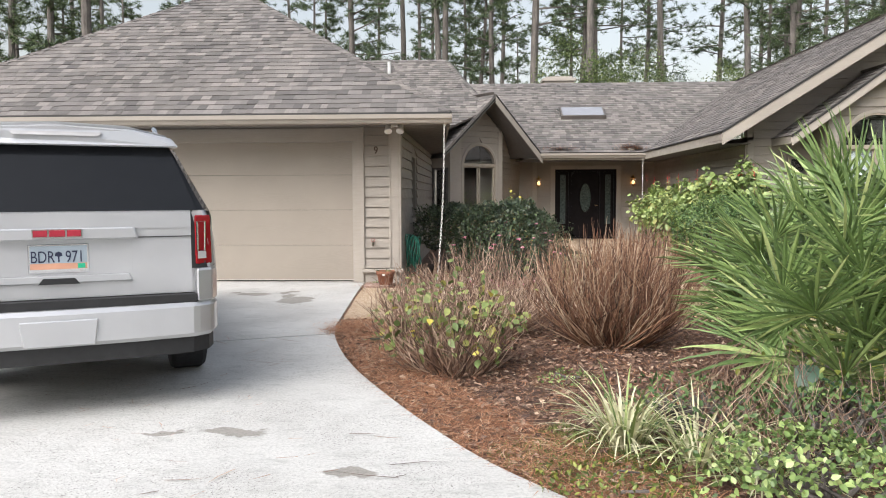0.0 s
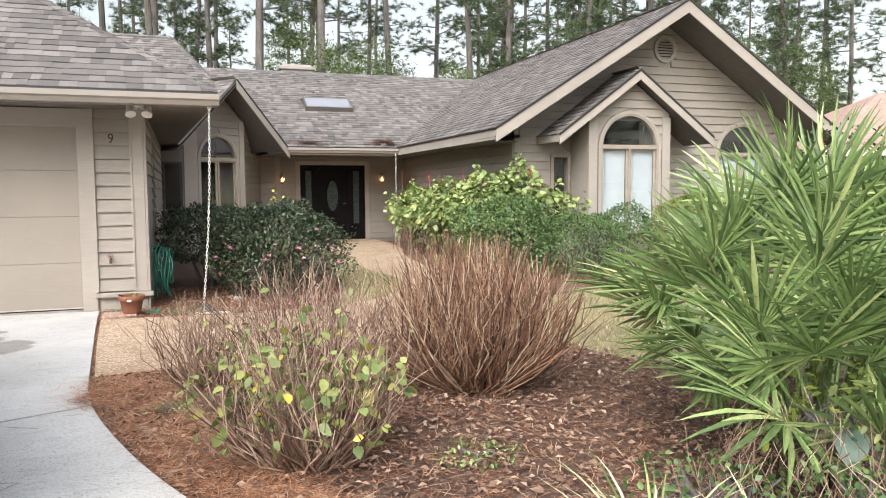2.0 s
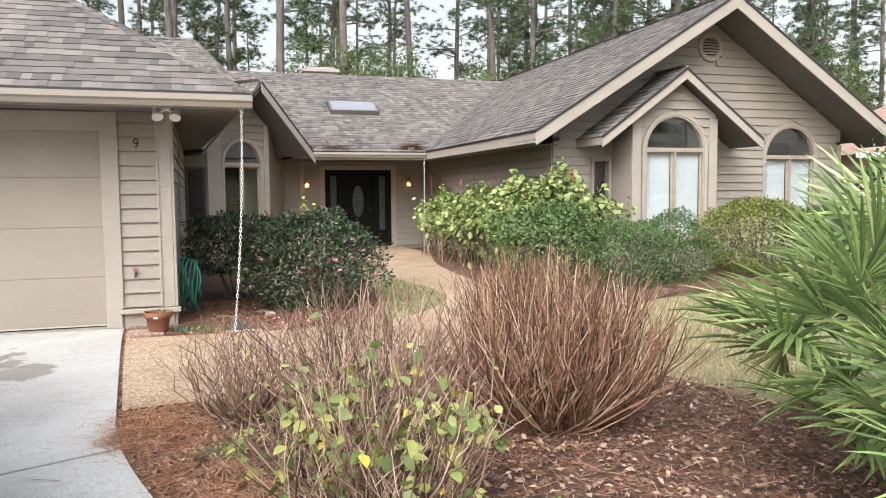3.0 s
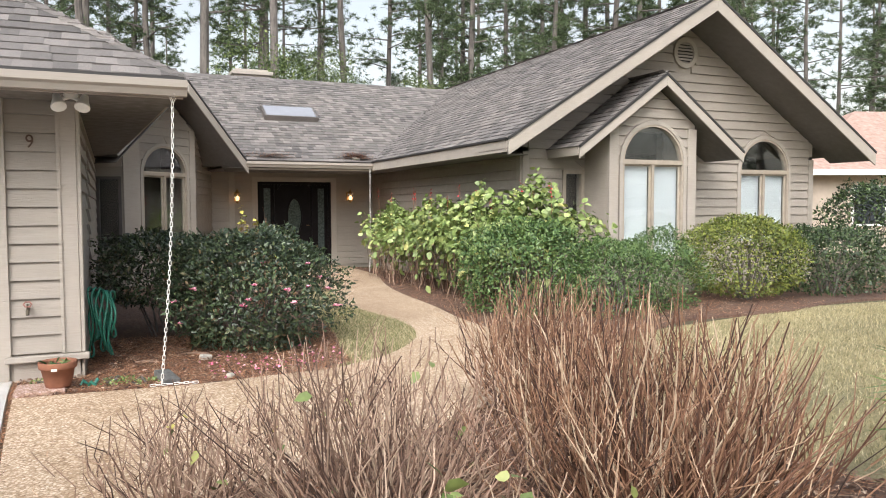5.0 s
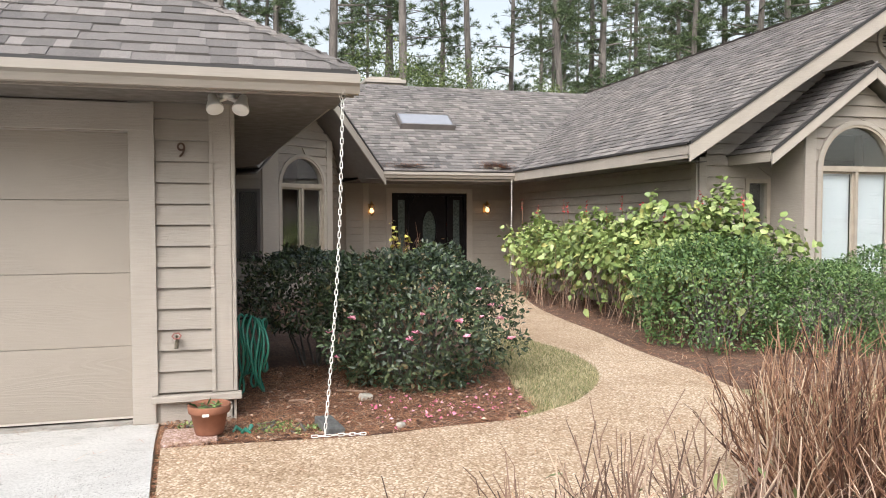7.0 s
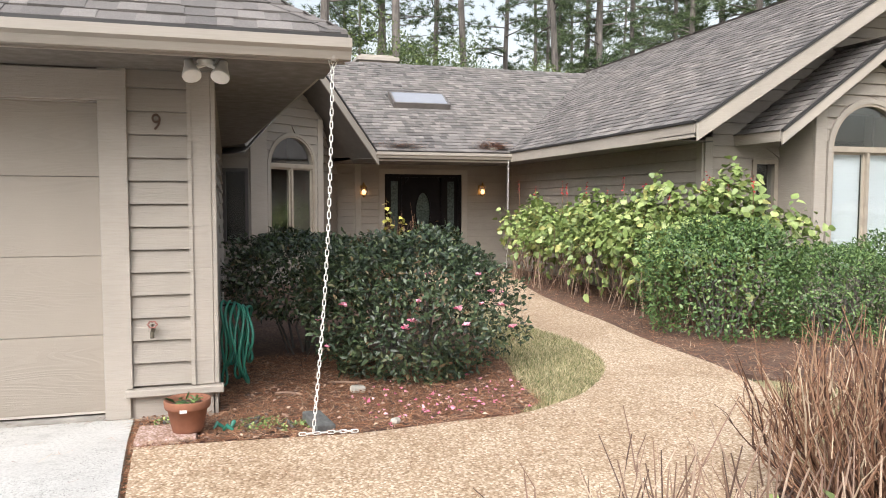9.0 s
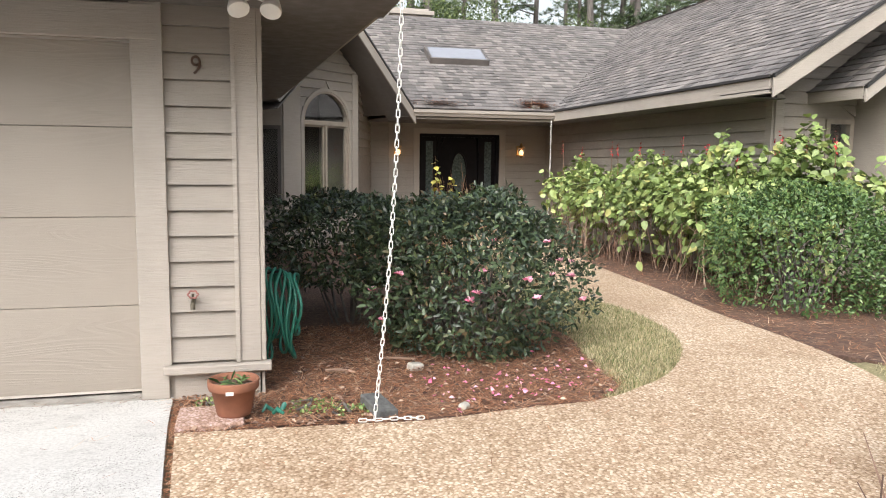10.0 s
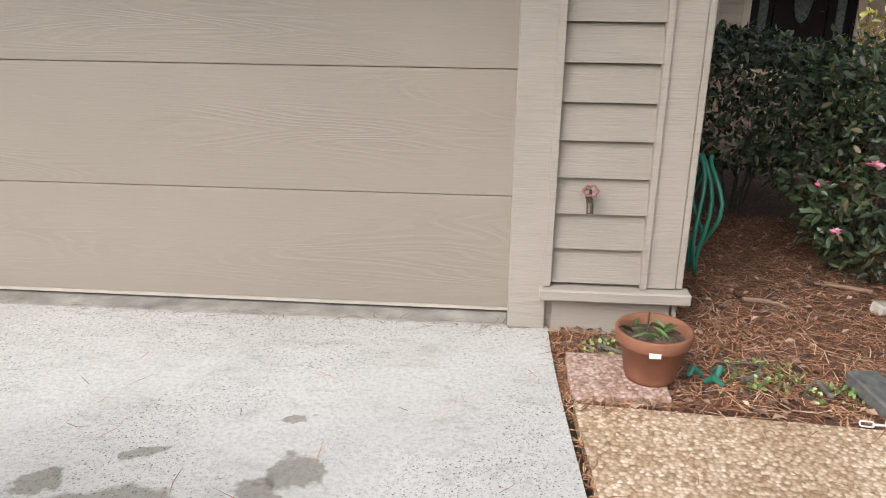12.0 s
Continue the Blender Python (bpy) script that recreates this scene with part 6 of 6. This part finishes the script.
part("oval_pane", MB().prism([DY(oc + oa * math.cos(t), oz + ob_ * math.sin(t), 0.012) for t in (2 * math.pi * j / 36 for j in range(36))], DY.n * 0.008), LEADED, door, "oval leaded glass pane")
part("door_handle", MB().tube([DY(1.23, 1.0, 0.045), DY(1.23, 1.0, 0.09), DY(1.17, 1.0, 0.10)], 0.011, 7), BRASS, door, "brass lever handle")


def sconce(x, z):
    e = empty("wall_lantern", "small brass wall lantern with a glowing bulb", "wall lamp", "lanterns beside the entrance", pose(x, 21.35, z) @ Matrix.Scale(1.35, 4))
    part("back_plate", MB().box((0, -0.005, 0.02), (0.09, 0.02, 0.16)), BRASS, e, bevel=0.004)
    part("arm", MB().tube([(0, -0.01, 0.06), (0, -0.07, 0.09), (0, -0.11, 0.06)], 0.008, 6), BRASS, e, flip=False)
    part("cap", MB().lathe([(0.0, 0.15), (0.012, 0.14), (0.02, 0.11), (0.06, 0.075), (0.055, 0.07), (0.0, 0.075)], (0, -0.11, 0), 12), BRASS, e)
    part("base", MB().lathe([(0.0, -0.1), (0.012, -0.09), (0.04, -0.065), (0.04, -0.055), (0.0, -0.055)], (0, -0.11, 0), 12), BRASS, e)
    part("lamp_glass", MB().lathe([(0.04, -0.055), (0.05, 0.0), (0.052, 0.07)], (0, -0.11, 0), 12), GLASS, e).visible_shadow = False
    part("bulb", MB().lathe([(0.0, 0.04), (0.012, 0.02), (0.02, -0.01), (0.012, -0.04), (0.0, -0.045)], (0, -0.11, 0), 10), BULB, e, "warm glowing bulb")


sconce(2.32, 1.66)
sconce(5.04, 1.68)

# skylight
sl = empty("skylight", "flat roof skylight with a pale frame and frosted glass", "skylight")
roof_u, roof_v = Vector((1, 0, 0)), Vector((0, 1, mk)).normalized()
rn = roof_u.cross(roof_v)
so = Vector((2.93, 21.0, EAVE - 0.02 + mk * (21.0 - MY)))
fm = MB()
for a, b, c, d in ((0, 1.27, 0, 0.05), (0, 1.27, 0.62, 0.67), (0, 0.05, 0.05, 0.62), (1.22, 1.27, 0.05, 0.62)):
    fm.prism([so + roof_u * a + roof_v * c, so + roof_u * b + roof_v * c, so + roof_u * b + roof_v * d, so + roof_u * a + roof_v * d], rn * 0.13)
part("curb", fm, plain("skylight_metal", (0.20, 0.18, 0.165), 0.4, 0.5), sl)
part("pane", MB().prism([so + roof_u * a + roof_v * b + rn * 0.115 for a, b in ((0.04, 0.04), (1.23, 0.04), (1.23, 0.63), (0.04, 0.63))], rn * 0.012), plain("frosted_skylight", (0.30, 0.31, 0.34), 0.12, 0, 0.03), sl)
part("flashing", MB().prism([so + roof_u * a + roof_v * b + rn * 0.02 for a, b in ((-0.05, 0.6), (1.32, 0.6), (1.32, 0.75), (-0.05, 0.75))], rn * 0.006), FLASH, sl)

# chimney
ch = empty("chimney", "boxed siding-clad chimney with a stepped cap", "chimney")
part("chase", MB().box((3.18, 24.3, 4.2), (0.95, 0.7, 1.6)), SIDING, ch)
part("cap", MB().box((3.18, 24.3, 5.03), (1.08, 0.82, 0.10)), TRIM, ch, bevel=0.01)
part("crown", MB().box((3.18, 24.3, 5.11), (0.86, 0.6, 0.06)), TRIM, ch, bevel=0.01)


# chain downspouts
def chain(pts, label):
    """A hanging chain of oval links along a line."""
    e = empty("rain_chain", label, "rain chain")
    key = "link"
    if key not in SHARED:
        ringp = []
        for j in range(12):
            t = 2 * math.pi * j / 12
            ringp.append((0.0095 * math.cos(t), 0.0, 0.0095 * math.sin(t) + (0.014 if math.sin(t) >= 0 else -0.014)))
        mm = MB().tube(ringp, 0.0032, 5, None, True)
        mm.smooth = True
        SHARED[key] = mm.mesh("link", CHAINW)
    pts = [Vector(p) for p in pts]
    k = 0
    for a, b in zip(pts, pts[1:]):
        n = max(1, round((b - a).length / 0.040))
        for j in range(n):
            p = a.lerp(b, (j + 0.5) / n)
            q = (b - a).to_track_quat("Z", "Y").to_matrix().to_4x4()
            ob = new("link", SHARED[key])
            ob.parent = e
            ob.matrix_basis = Matrix.Translation(p) @ q @ Matrix.Rotation(radians(45 + 90 * (k % 2) + random.uniform(-14, 14)), 4, "Z")
            k += 1
    return e


top = Vector((0.085, 9.56, 2.32))
foot = Vector((-0.035, 9.69, 0.012))
hang = [top + Vector((0.0, 0.0, -0.07))] + [top.lerp(foot, f) + Vector((0.03 * math.sin(math.pi * f), 0, 0)) for f in (0.2, 0.4, 0.6, 0.75, 0.88, 0.96)] + [foot]
chain(hang, "white chain downspout hanging from the garage gutter")
chain([(0.055, 9.56, 2.33), hang[0]], "short white chain strap under the gutter outlet")
chain([(0.125, 9.56, 2.33), hang[0]], "short white chain strap under the gutter outlet")
chain([(-0.12, 9.70, 0.012), foot, (0.1, 9.69, 0.012), (0.24, 9.67, 0.012)], "loose end of white chain lying on the walk")
structure("gutter_outlet", MB().lathe([(0.022, 2.285), (0.034, 2.30), (0.04, 2.335)], (0.09, 9.535, 0), 12), GUTTER, "round outlet under the gutter")
chain([(4.86, 19.12, 2.26), (4.85, 19.1, 1.2), (4.83, 19.1, 0.02)], "white chain downspout in the entry court")

# floodlight
fl = empty("floodlight", "twin white plastic floodlight under the eave", "floodlight", "", pose(-0.64, 9.92, 2.322))
part("base", MB().lathe([(0.0, -0.03), (0.045, -0.028), (0.055, -0.01), (0.055, 0.0)], (0, 0, 0), 16), WHITE, fl)
for sx in (-1, 1):
    part("arm", MB().tube([(0, 0, -0.02), (sx * 0.05, -0.01, -0.04), (sx * 0.075, -0.02, -0.045)], 0.014, 8), WHITE, fl)
    hm = Matrix.Translation((sx * 0.095, -0.03, -0.045)) @ Matrix.Rotation(radians(sx * 12), 4, "Y") @ Matrix.Rotation(radians(-34), 4, "X")
    part("lamp_head", MB().lathe([(0.0, 0.045), (0.028, 0.04), (0.034, 0.0), (0.058, -0.07), (0.056, -0.082), (0.0, -0.088)], (0, 0, 0), 18, hm), WHITE, fl)

# house number
txt = bpy.data.curves.new("house_number", "FONT")
txt.body, txt.size, txt.extrude = "9", 0.155, 0.003
tmp = bpy.data.objects.new("tmp", txt)
num = new("house_number", bpy.data.meshes.new_from_object(tmp))
bpy.data.objects.remove(tmp)
num.data.materials.append(plain("rusty_iron", (0.07, 0.035, 0.02), 0.6, 0.3))
num.matrix_basis = pose(-1.005, 10.362, 1.93, 90, 0, 0) @ Matrix.Diagonal((0.86, 1.0, 1.0, 1.0))
tagged(num, "rust-brown metal house number on lap siding", "house number")

# tap
tap = empty("outdoor_tap", "brass garden tap with a faded red wheel handle", "tap", "", pose(-1.02, 10.375, 0.60))
part("flange", MB().lathe([(0.0, -0.012), (0.032, -0.01), (0.034, 0.0)], (0, 0, 0), 16, Matrix.Rotation(radians(-90), 4, "X") @ Matrix.Scale(-1, 4, (0, 0, 1))), TAPMETAL, tap)
part("spout", MB().tube([(0, 0, 0), (0, -0.045, 0.0), (0, -0.075, -0.012), (0, -0.088, -0.045)], 0.014, 9), TAPMETAL, tap)
wh = [(0.028 * (1 + 0.12 * math.cos(6 * t)) * math.cos(t), -0.062, 0.042 + 0.028 * (1 + 0.12 * math.cos(6 * t)) * math.sin(t) * 0.75) for t in (2 * math.pi * j / 24 for j in range(24))]
part("wheel", MB().tube(wh, 0.0055, 6, None, True), OLDRED, tap)
part("spindle", MB().tube([(0, -0.05, 0.0), (0, -0.062, 0.045)], 0.007, 7), TAPMETAL, tap)

# hose on the side wall
hose = empty("garden_hose", "coiled green garden hose hung on the wall", "hose", "", pose(-0.50, 10.98, 0.0))
for j in range(7):
    w, zb, zt = 0.085 + 0.018 * j * random.uniform(0.7, 1.1), random.uniform(0.03, 0.22), 0.70 - 0.008 * j
    dx = -0.07 + 0.032 * j
    loop = []
    for k in range(22):
        t = 2 * math.pi * k / 22
        z = (zt + zb) / 2 + (zt - zb) / 2 * math.cos(t)
        f = 1.0 if math.cos(t) < 0 else 1 - 0.45 * math.cos(t)
        loop.append((dx + 0.02 * math.sin(3 * t + j), w * math.sin(t) * f * 1.15 + 0.015 * math.sin(2 * t + j), z))
    mm = MB().tube(loop, 0.0105, 7, None, True)
    mm.smooth = True
    part("coil", mm, GREENHOSE, hose, flip=False)
part("hook", MB().tube([(-0.10, 0, 0.66), (-0.02, 0, 0.67), (0.06, 0, 0.67), (0.08, 0, 0.70)], 0.009, 6), IRON, hose)

# pot, slab, splash block, bits
pot = empty("flower_pot", "terracotta flower pot with a few green shoots", "flower pot", "", pose(-0.79, 9.95, 0.018) @ Matrix.Scale(0.92, 4))
pm = MB().lathe([(0.0, 0.0), (0.098, 0.0), (0.105, 0.02), (0.133, 0.16), (0.147, 0.162), (0.152, 0.175), (0.155, 0.215), (0.150, 0.222), (0.138, 0.218), (0.132, 0.19), (0.118, 0.17)], (0, 0, 0), 36)
pm.smooth = True
part("pot", pm, TERRA, pot)
part("soil", MB().lathe([(0.0, 0.188), (0.08, 0.184), (0.132, 0.18)], (0, 0, 0), 20), MULCH, pot)
part("tag", MB().box((-0.02, -0.149, 0.17), (0.045, 0.012, 0.02)), WHITE, pot, "small white price tag")
k = 26
bp = np.stack([RNG.uniform(-0.08, 0.08, k), RNG.uniform(-0.08, 0.08, k), np.full(k, 0.185)], 1)
link("strap_leaf", leaf_mesh("strap_leaf", bp, RNG.normal(size=(k, 3)) * np.array([1, 1, 0.3]) + np.array([0, 0, 0.45]), RNG.uniform(0.05, 0.17, k), 0.13, SHRUB, 0.3), pot, "green strap shoots")
ps = solid("paving_slab", MB().box((-0.915, 9.955, -0.005), (0.36, 0.33, 0.05)), AGG_PINK, 0.006)
tagged(ps, "square pinkish aggregate paving slab", "slab")
sb = empty("splash_block", "dark damp concrete splash block under the chain", "splash block", "", pose(0.035, 9.87, -0.02, 0, 0, 14))
part("tray", MB().prism([(-0.065, -0.1, 0.0), (0.065, -0.1, 0.0), (0.065, -0.1, 0.05), (-0.065, -0.1, 0.06)], (-0.03, 0.2, 0.05)), STONE, sb, bevel=0.008)
for x, y, s, rz in ((0.42, 10.72, 0.07, 20), (0.52, 9.82, 0.05, 50)):
    st = solid("stone", MB().box((0, 0, 0), (s * 1.6, s, s * 0.8)), PALESTONE, 0.012)
    st.matrix_basis = pose(x, y, 0.01, 4, 7, rz)
    tagged(st, "broken pale concrete lump on pine straw", "stone", "loose stones")
for x, y, L, rz in ((-0.1, 10.75, 0.22, -25), (0.35, 11.0, 0.26, 160)):
    st = solid("branch", MB().tube([(-L / 2, 0, 0), (0, 0.015, 0.008), (L / 2, 0, 0)], 0.012, 6, (1, 0.9, 0.6)), TWIG_PALE)
    st.matrix_basis = pose(x, y, 0.0, 0, 0, rz)
    tagged(st, "short fallen stick on pine straw", "stick", "fallen sticks")
cloth = MB()
for j in range(9):
    t = j * 2.1
    cloth.tube([(0.03 * math.cos(t), 0.03 * math.sin(t), 0.0), (0.06 * math.cos(t + 0.6), 0.05 * math.sin(t + 0.5), 0.03), (0.075 * math.cos(t + 1.1), 0.06 * math.sin(t + 1), 0.002)], 0.016, 6, (0.7, 1, 0.5))
cl = solid("hose_end", cloth, GREENHOSE)
cl.matrix_basis = pose(-0.56, 9.99, 0.0)
tagged(cl, "crumpled green hose end beside the pot", "hose")


# ---- litter: straw, leaves, petals, blades ----
def scatter(outline, n, z, keep=None):
    xs, ys = [p[0] for p in outline], [p[1] for p in outline]
    out = []
    while len(out) < n:
        x, y = random.uniform(min(xs), max(xs)), random.uniform(min(ys), max(ys))
        if inside(outline, x, y) and (keep is None or keep(x, y)):
            out.append((x, y, z))
    return np.array(out)


def straw(name, label, pts, lo, hi, w, mat, lift=0.025):
    """Fallen needles lying every way over one another."""
    n = len(pts)
    t = RNG.uniform(0, np.pi * 2, n)
    d = np.stack([np.cos(t), np.sin(t), RNG.normal(0, 0.09, n)], 1)
    s = np.stack([-np.sin(t), np.cos(t), np.zeros(n)], 1) * w / 2
    L = RNG.uniform(lo, hi, n)[:, None]
    bend = s / w * RNG.normal(0, 0.05, n)[:, None]
    p = pts + np.stack([np.zeros(n), np.zeros(n), RNG.uniform(0.004, lift, n)], 1)
    m, q = p + d * L * 0.5 + bend * 0.5, p + d * L
    q[:, 2] = np.maximum(q[:, 2], pts[:, 2] + 0.003)
    v = np.stack([p - s, p + s, m + s, m - s, q], 1).reshape(-1, 3)
    i = np.arange(n)[:, None] * 5
    f4, f3 = (i + np.array([[0, 1, 2, 3]])).tolist(), (i + np.array([[3, 2, 4]])).tolist()
    me = bpy.data.meshes.new(name)
    me.from_pydata(v.tolist(), [], f4 + f3)
    me.materials.append(mat)
    return tagged(new(name, me), label, "", "", "stuff")


near = [(x, y) for x, y in front_out]
straw("pine_straw", "rust-brown fallen pine needles over the front bed", scatter(near, 13000, -0.03, lambda x, y: y > 1.6 and x < 3.8), 0.07, 0.2, 0.0038, STRAW, 0.03)
straw("pine_straw", "orange pine needles banked along the drive edge", scatter(near, 15000, -0.028, lambda x, y: 1.6 < y < 7.2 and min((x - p.x) ** 2 + (y - p.y) ** 2 for p in drive_edge) < 0.3), 0.06, 0.18, 0.004, STRAW, 0.035)
straw("pine_straw", "orange heap of pine needles at the drive corner", np.array([(-0.72 + RNG.normal(0, 0.13), 6.45 + RNG.normal(0, 0.2), -0.028) for _ in range(1500)]), 0.06, 0.16, 0.0045, STRAW, 0.06)
straw("pine_straw", "fallen pine needles in the bed by the garage", scatter(garage_out, 15000, -0.02, lambda x, y: y < 12.2), 0.06, 0.18, 0.0042, STRAW, 0.025)
straw("pine_straw", "fallen pine needles along the wing", scatter(wing_out, 8000, -0.025, lambda x, y: x < 9.5), 0.08, 0.2, 0.006, STRAW, 0.03)
straw("pine_straw", "loose needles blown over the walk and driveway", np.concatenate([scatter([(p[0], p[1]) for p in walk_in + walk_out[::-1]], 420, -0.003), scatter([(-4, 2), (-0.6, 2), (-1.2, 10), (-4, 10)], 260, 0.001)]), 0.05, 0.16, 0.003, STRAW, 0.004)
straw("pine_straw", "thin dark twigs dropped on the driveway", np.concatenate([scatter([(-2.2, 3.6), (-0.7, 3.6), (-1.0, 6.0), (-2.0, 6.0)], 10, 0.001), scatter([(-0.9, 2.2), (0.3, 2.2), (0.1, 3.2), (-0.9, 3.2)], 12, 0.001)]), 0.12, 0.34, 0.007, DEADLEAF, 0.006)
straw("pine_straw", "needles packed in the joint beside the drive", np.array([(-1.125 + 0.02 * RNG.normal() + 0.20 * (10.4 - y) / 3.4 * (1 if y < 9.8 else 0.3), y, -0.02) for y in RNG.uniform(7.0, 10.4, 900)]), 0.04, 0.1, 0.004, STRAW, 0.012)
straw("pine_straw", "dark needles and dust along the garage threshold", np.stack([RNG.uniform(-5.9, -1.2, 320), RNG.normal(10.37, 0.025, 320), np.full(320, 0.001)], 1), 0.02, 0.09, 0.003, DEADLEAF, 0.006)
heap = np.concatenate([np.stack([RNG.normal(4.6, 0.17, 900), 19.2 + np.abs(RNG.normal(0, 0.14, 900))], 1), np.stack([RNG.normal(2.7, 0.28, 500), 19.2 + np.abs(RNG.normal(0, 0.09, 500))], 1)])
straw("pine_straw", "orange needles heaped on the roof above the gutter", np.column_stack([heap, EAVE + mk * (heap[:, 1] - MY)]), 0.06, 0.18, 0.007, STRAW, 0.07)
gb = solid("block", MB().box((0, 0, 0), (0.17, 0.09, 0.06)), PALESTONE, 0.01)
gb.matrix_basis = pose(4.58, 19.25, EAVE + 0.055, 25, 0, 4)
tagged(gb, "pale block lying in needles at the roof edge", "block")


def litter(name, label, pts, size, mat, width=0.6):
    n = len(pts)
    o = RNG.normal(size=(n, 3)) * np.array([1, 1, 0.16])
    p = pts + np.array([0, 0, 0.018])
    me = leaf_mesh(name, p, o, size * RNG.uniform(0.5, 1.3, n), width, mat, -0.05, 0.3, rich=False)
    return tagged(new(name, me), label, "", "", "stuff")


litter("fallen_leaves", "curled brown dead leaves over the front bed", scatter(near, 11000, -0.025, lambda x, y: y > 1.8 and x < 3.9), 0.045, DEADLEAF)
litter("fallen_leaves", "brown dead leaves in the bed by the garage", scatter(garage_out, 1300, -0.01, lambda x, y: y < 12.2), 0.035, DEADLEAF)
petals = np.array([(x, y, -0.005) for x, y in ((RNG.uniform(0.3, 1.7), RNG.normal(10.2, 0.28)) for _ in range(120)) if inside(garage_out, x, y)])
litter("fallen_petals", "pink camellia petals scattered on pine straw", petals, 0.034, PETAL, 0.85)


def blades(name, label, pts, h, mat):
    n = len(pts)
    t = RNG.uniform(0, 2 * np.pi, n)
    s = np.stack([np.cos(t), np.sin(t), np.zeros(n)], 1) * 0.0034
    tip = np.stack([RNG.normal(0, 0.018, n), RNG.normal(0, 0.018, n), h * RNG.uniform(0.5, 1.3, n)], 1)
    v = np.stack([pts - s, pts + s, pts + tip], 1).reshape(-1, 3)
    me = bpy.data.meshes.new(name)
    me.from_pydata(v.tolist(), [], np.arange(3 * n).reshape(-1, 3).tolist())
    me.materials.append(mat)
    return tagged(new(name, me), label, "", "", "stuff")


blades("grass", "short dry grass in the curve of the walk", scatter(isle_out, 26000, -0.014, lambda x, y: y < 13.6), 0.034, BLADE)
blades("grass", "green shoots among the dry grass by the walk", scatter(isle_out, 4500, -0.014, lambda x, y: y < 13.6), 0.04, leafy("young_grass_blades", [(0.0, (0.05, 0.085, 0.02)), (0.6, (0.13, 0.18, 0.05)), (1.0, (0.3, 0.31, 0.12))], 0.7))
blades("grass", "dry yellowing lawn grass", scatter([(2.5, 8.2), (3.3, 6.3), (5, 5), (10, 5), (12, 11), (9, 11.1), (5.2, 10.3), (3.8, 10.2)], 60000, -0.046, None), 0.04, BLADE)
blades("grass", "thin grass and seedlings at the drive edge", scatter([(0.55, 2.95), (0.85, 2.55), (1.6, 2.1), (1.5, 2.8), (1.05, 3.5)], 4200, -0.03), 0.04, leafy("green_grass_blades", [(0.0, (0.07, 0.11, 0.025)), (0.6, (0.19, 0.24, 0.06)), (1.0, (0.4, 0.38, 0.14))], 0.7))

# ---- neighbouring house ----
nb = empty("neighbour_house", "neighbouring house with a pinkish-brown hip roof", "house", "", pose(20.0, 20.5, -0.06, 0, 0, -18))
PINKROOF = plain("pinkish_shingles", (0.40, 0.27, 0.22), 0.9, 0, 0.25, 6, 0.5)
NBWALL = plain("pale_house_wall", (0.50, 0.42, 0.34), 0.8, 0, 0.1, 3)
part("wall", MB().box((7, 4.5, 1.3), (14, 9, 2.7)), NBWALL, nb)
hr = MB()
a, b, c, d = (-0.6, -0.6, 2.6), (14.6, -0.6, 2.6), (14.6, 9.6, 2.6), (-0.6, 9.6, 2.6)
e1, e2 = (4.5, 4.5, 5.1), (9.5, 4.5, 5.1)
for f in ((a, b, e2, e1), (b, c, e2), (c, d, e1, e2), (d, a, e1), (a, d, c, b)):
    hr.poly(f)
part("roof", hr, PINKROOF, nb)
part("chimney", MB().box((7.5, 3.6, 4.7), (1.1, 0.9, 1.7)), NBWALL, nb)
part("chimney_cap", MB().box((7.5, 3.6, 5.6), (1.25, 1.05, 0.1)), WHITE, nb)
part("eave_board", MB().box((7, -0.6, 2.55), (15.2, 0.04, 0.18)), WHITE, nb)
for x in (2.0, 5.5, 9.5):
    wnd = part("window", MB().box((x, -0.02, 1.5), (1.2, 0.08, 1.3)), WHITE, nb)
    part("pane", MB().box((x, -0.07, 1.5), (1.05, 0.02, 1.15)), plain("dark_window", (0.03, 0.035, 0.04), 0.1), wnd)
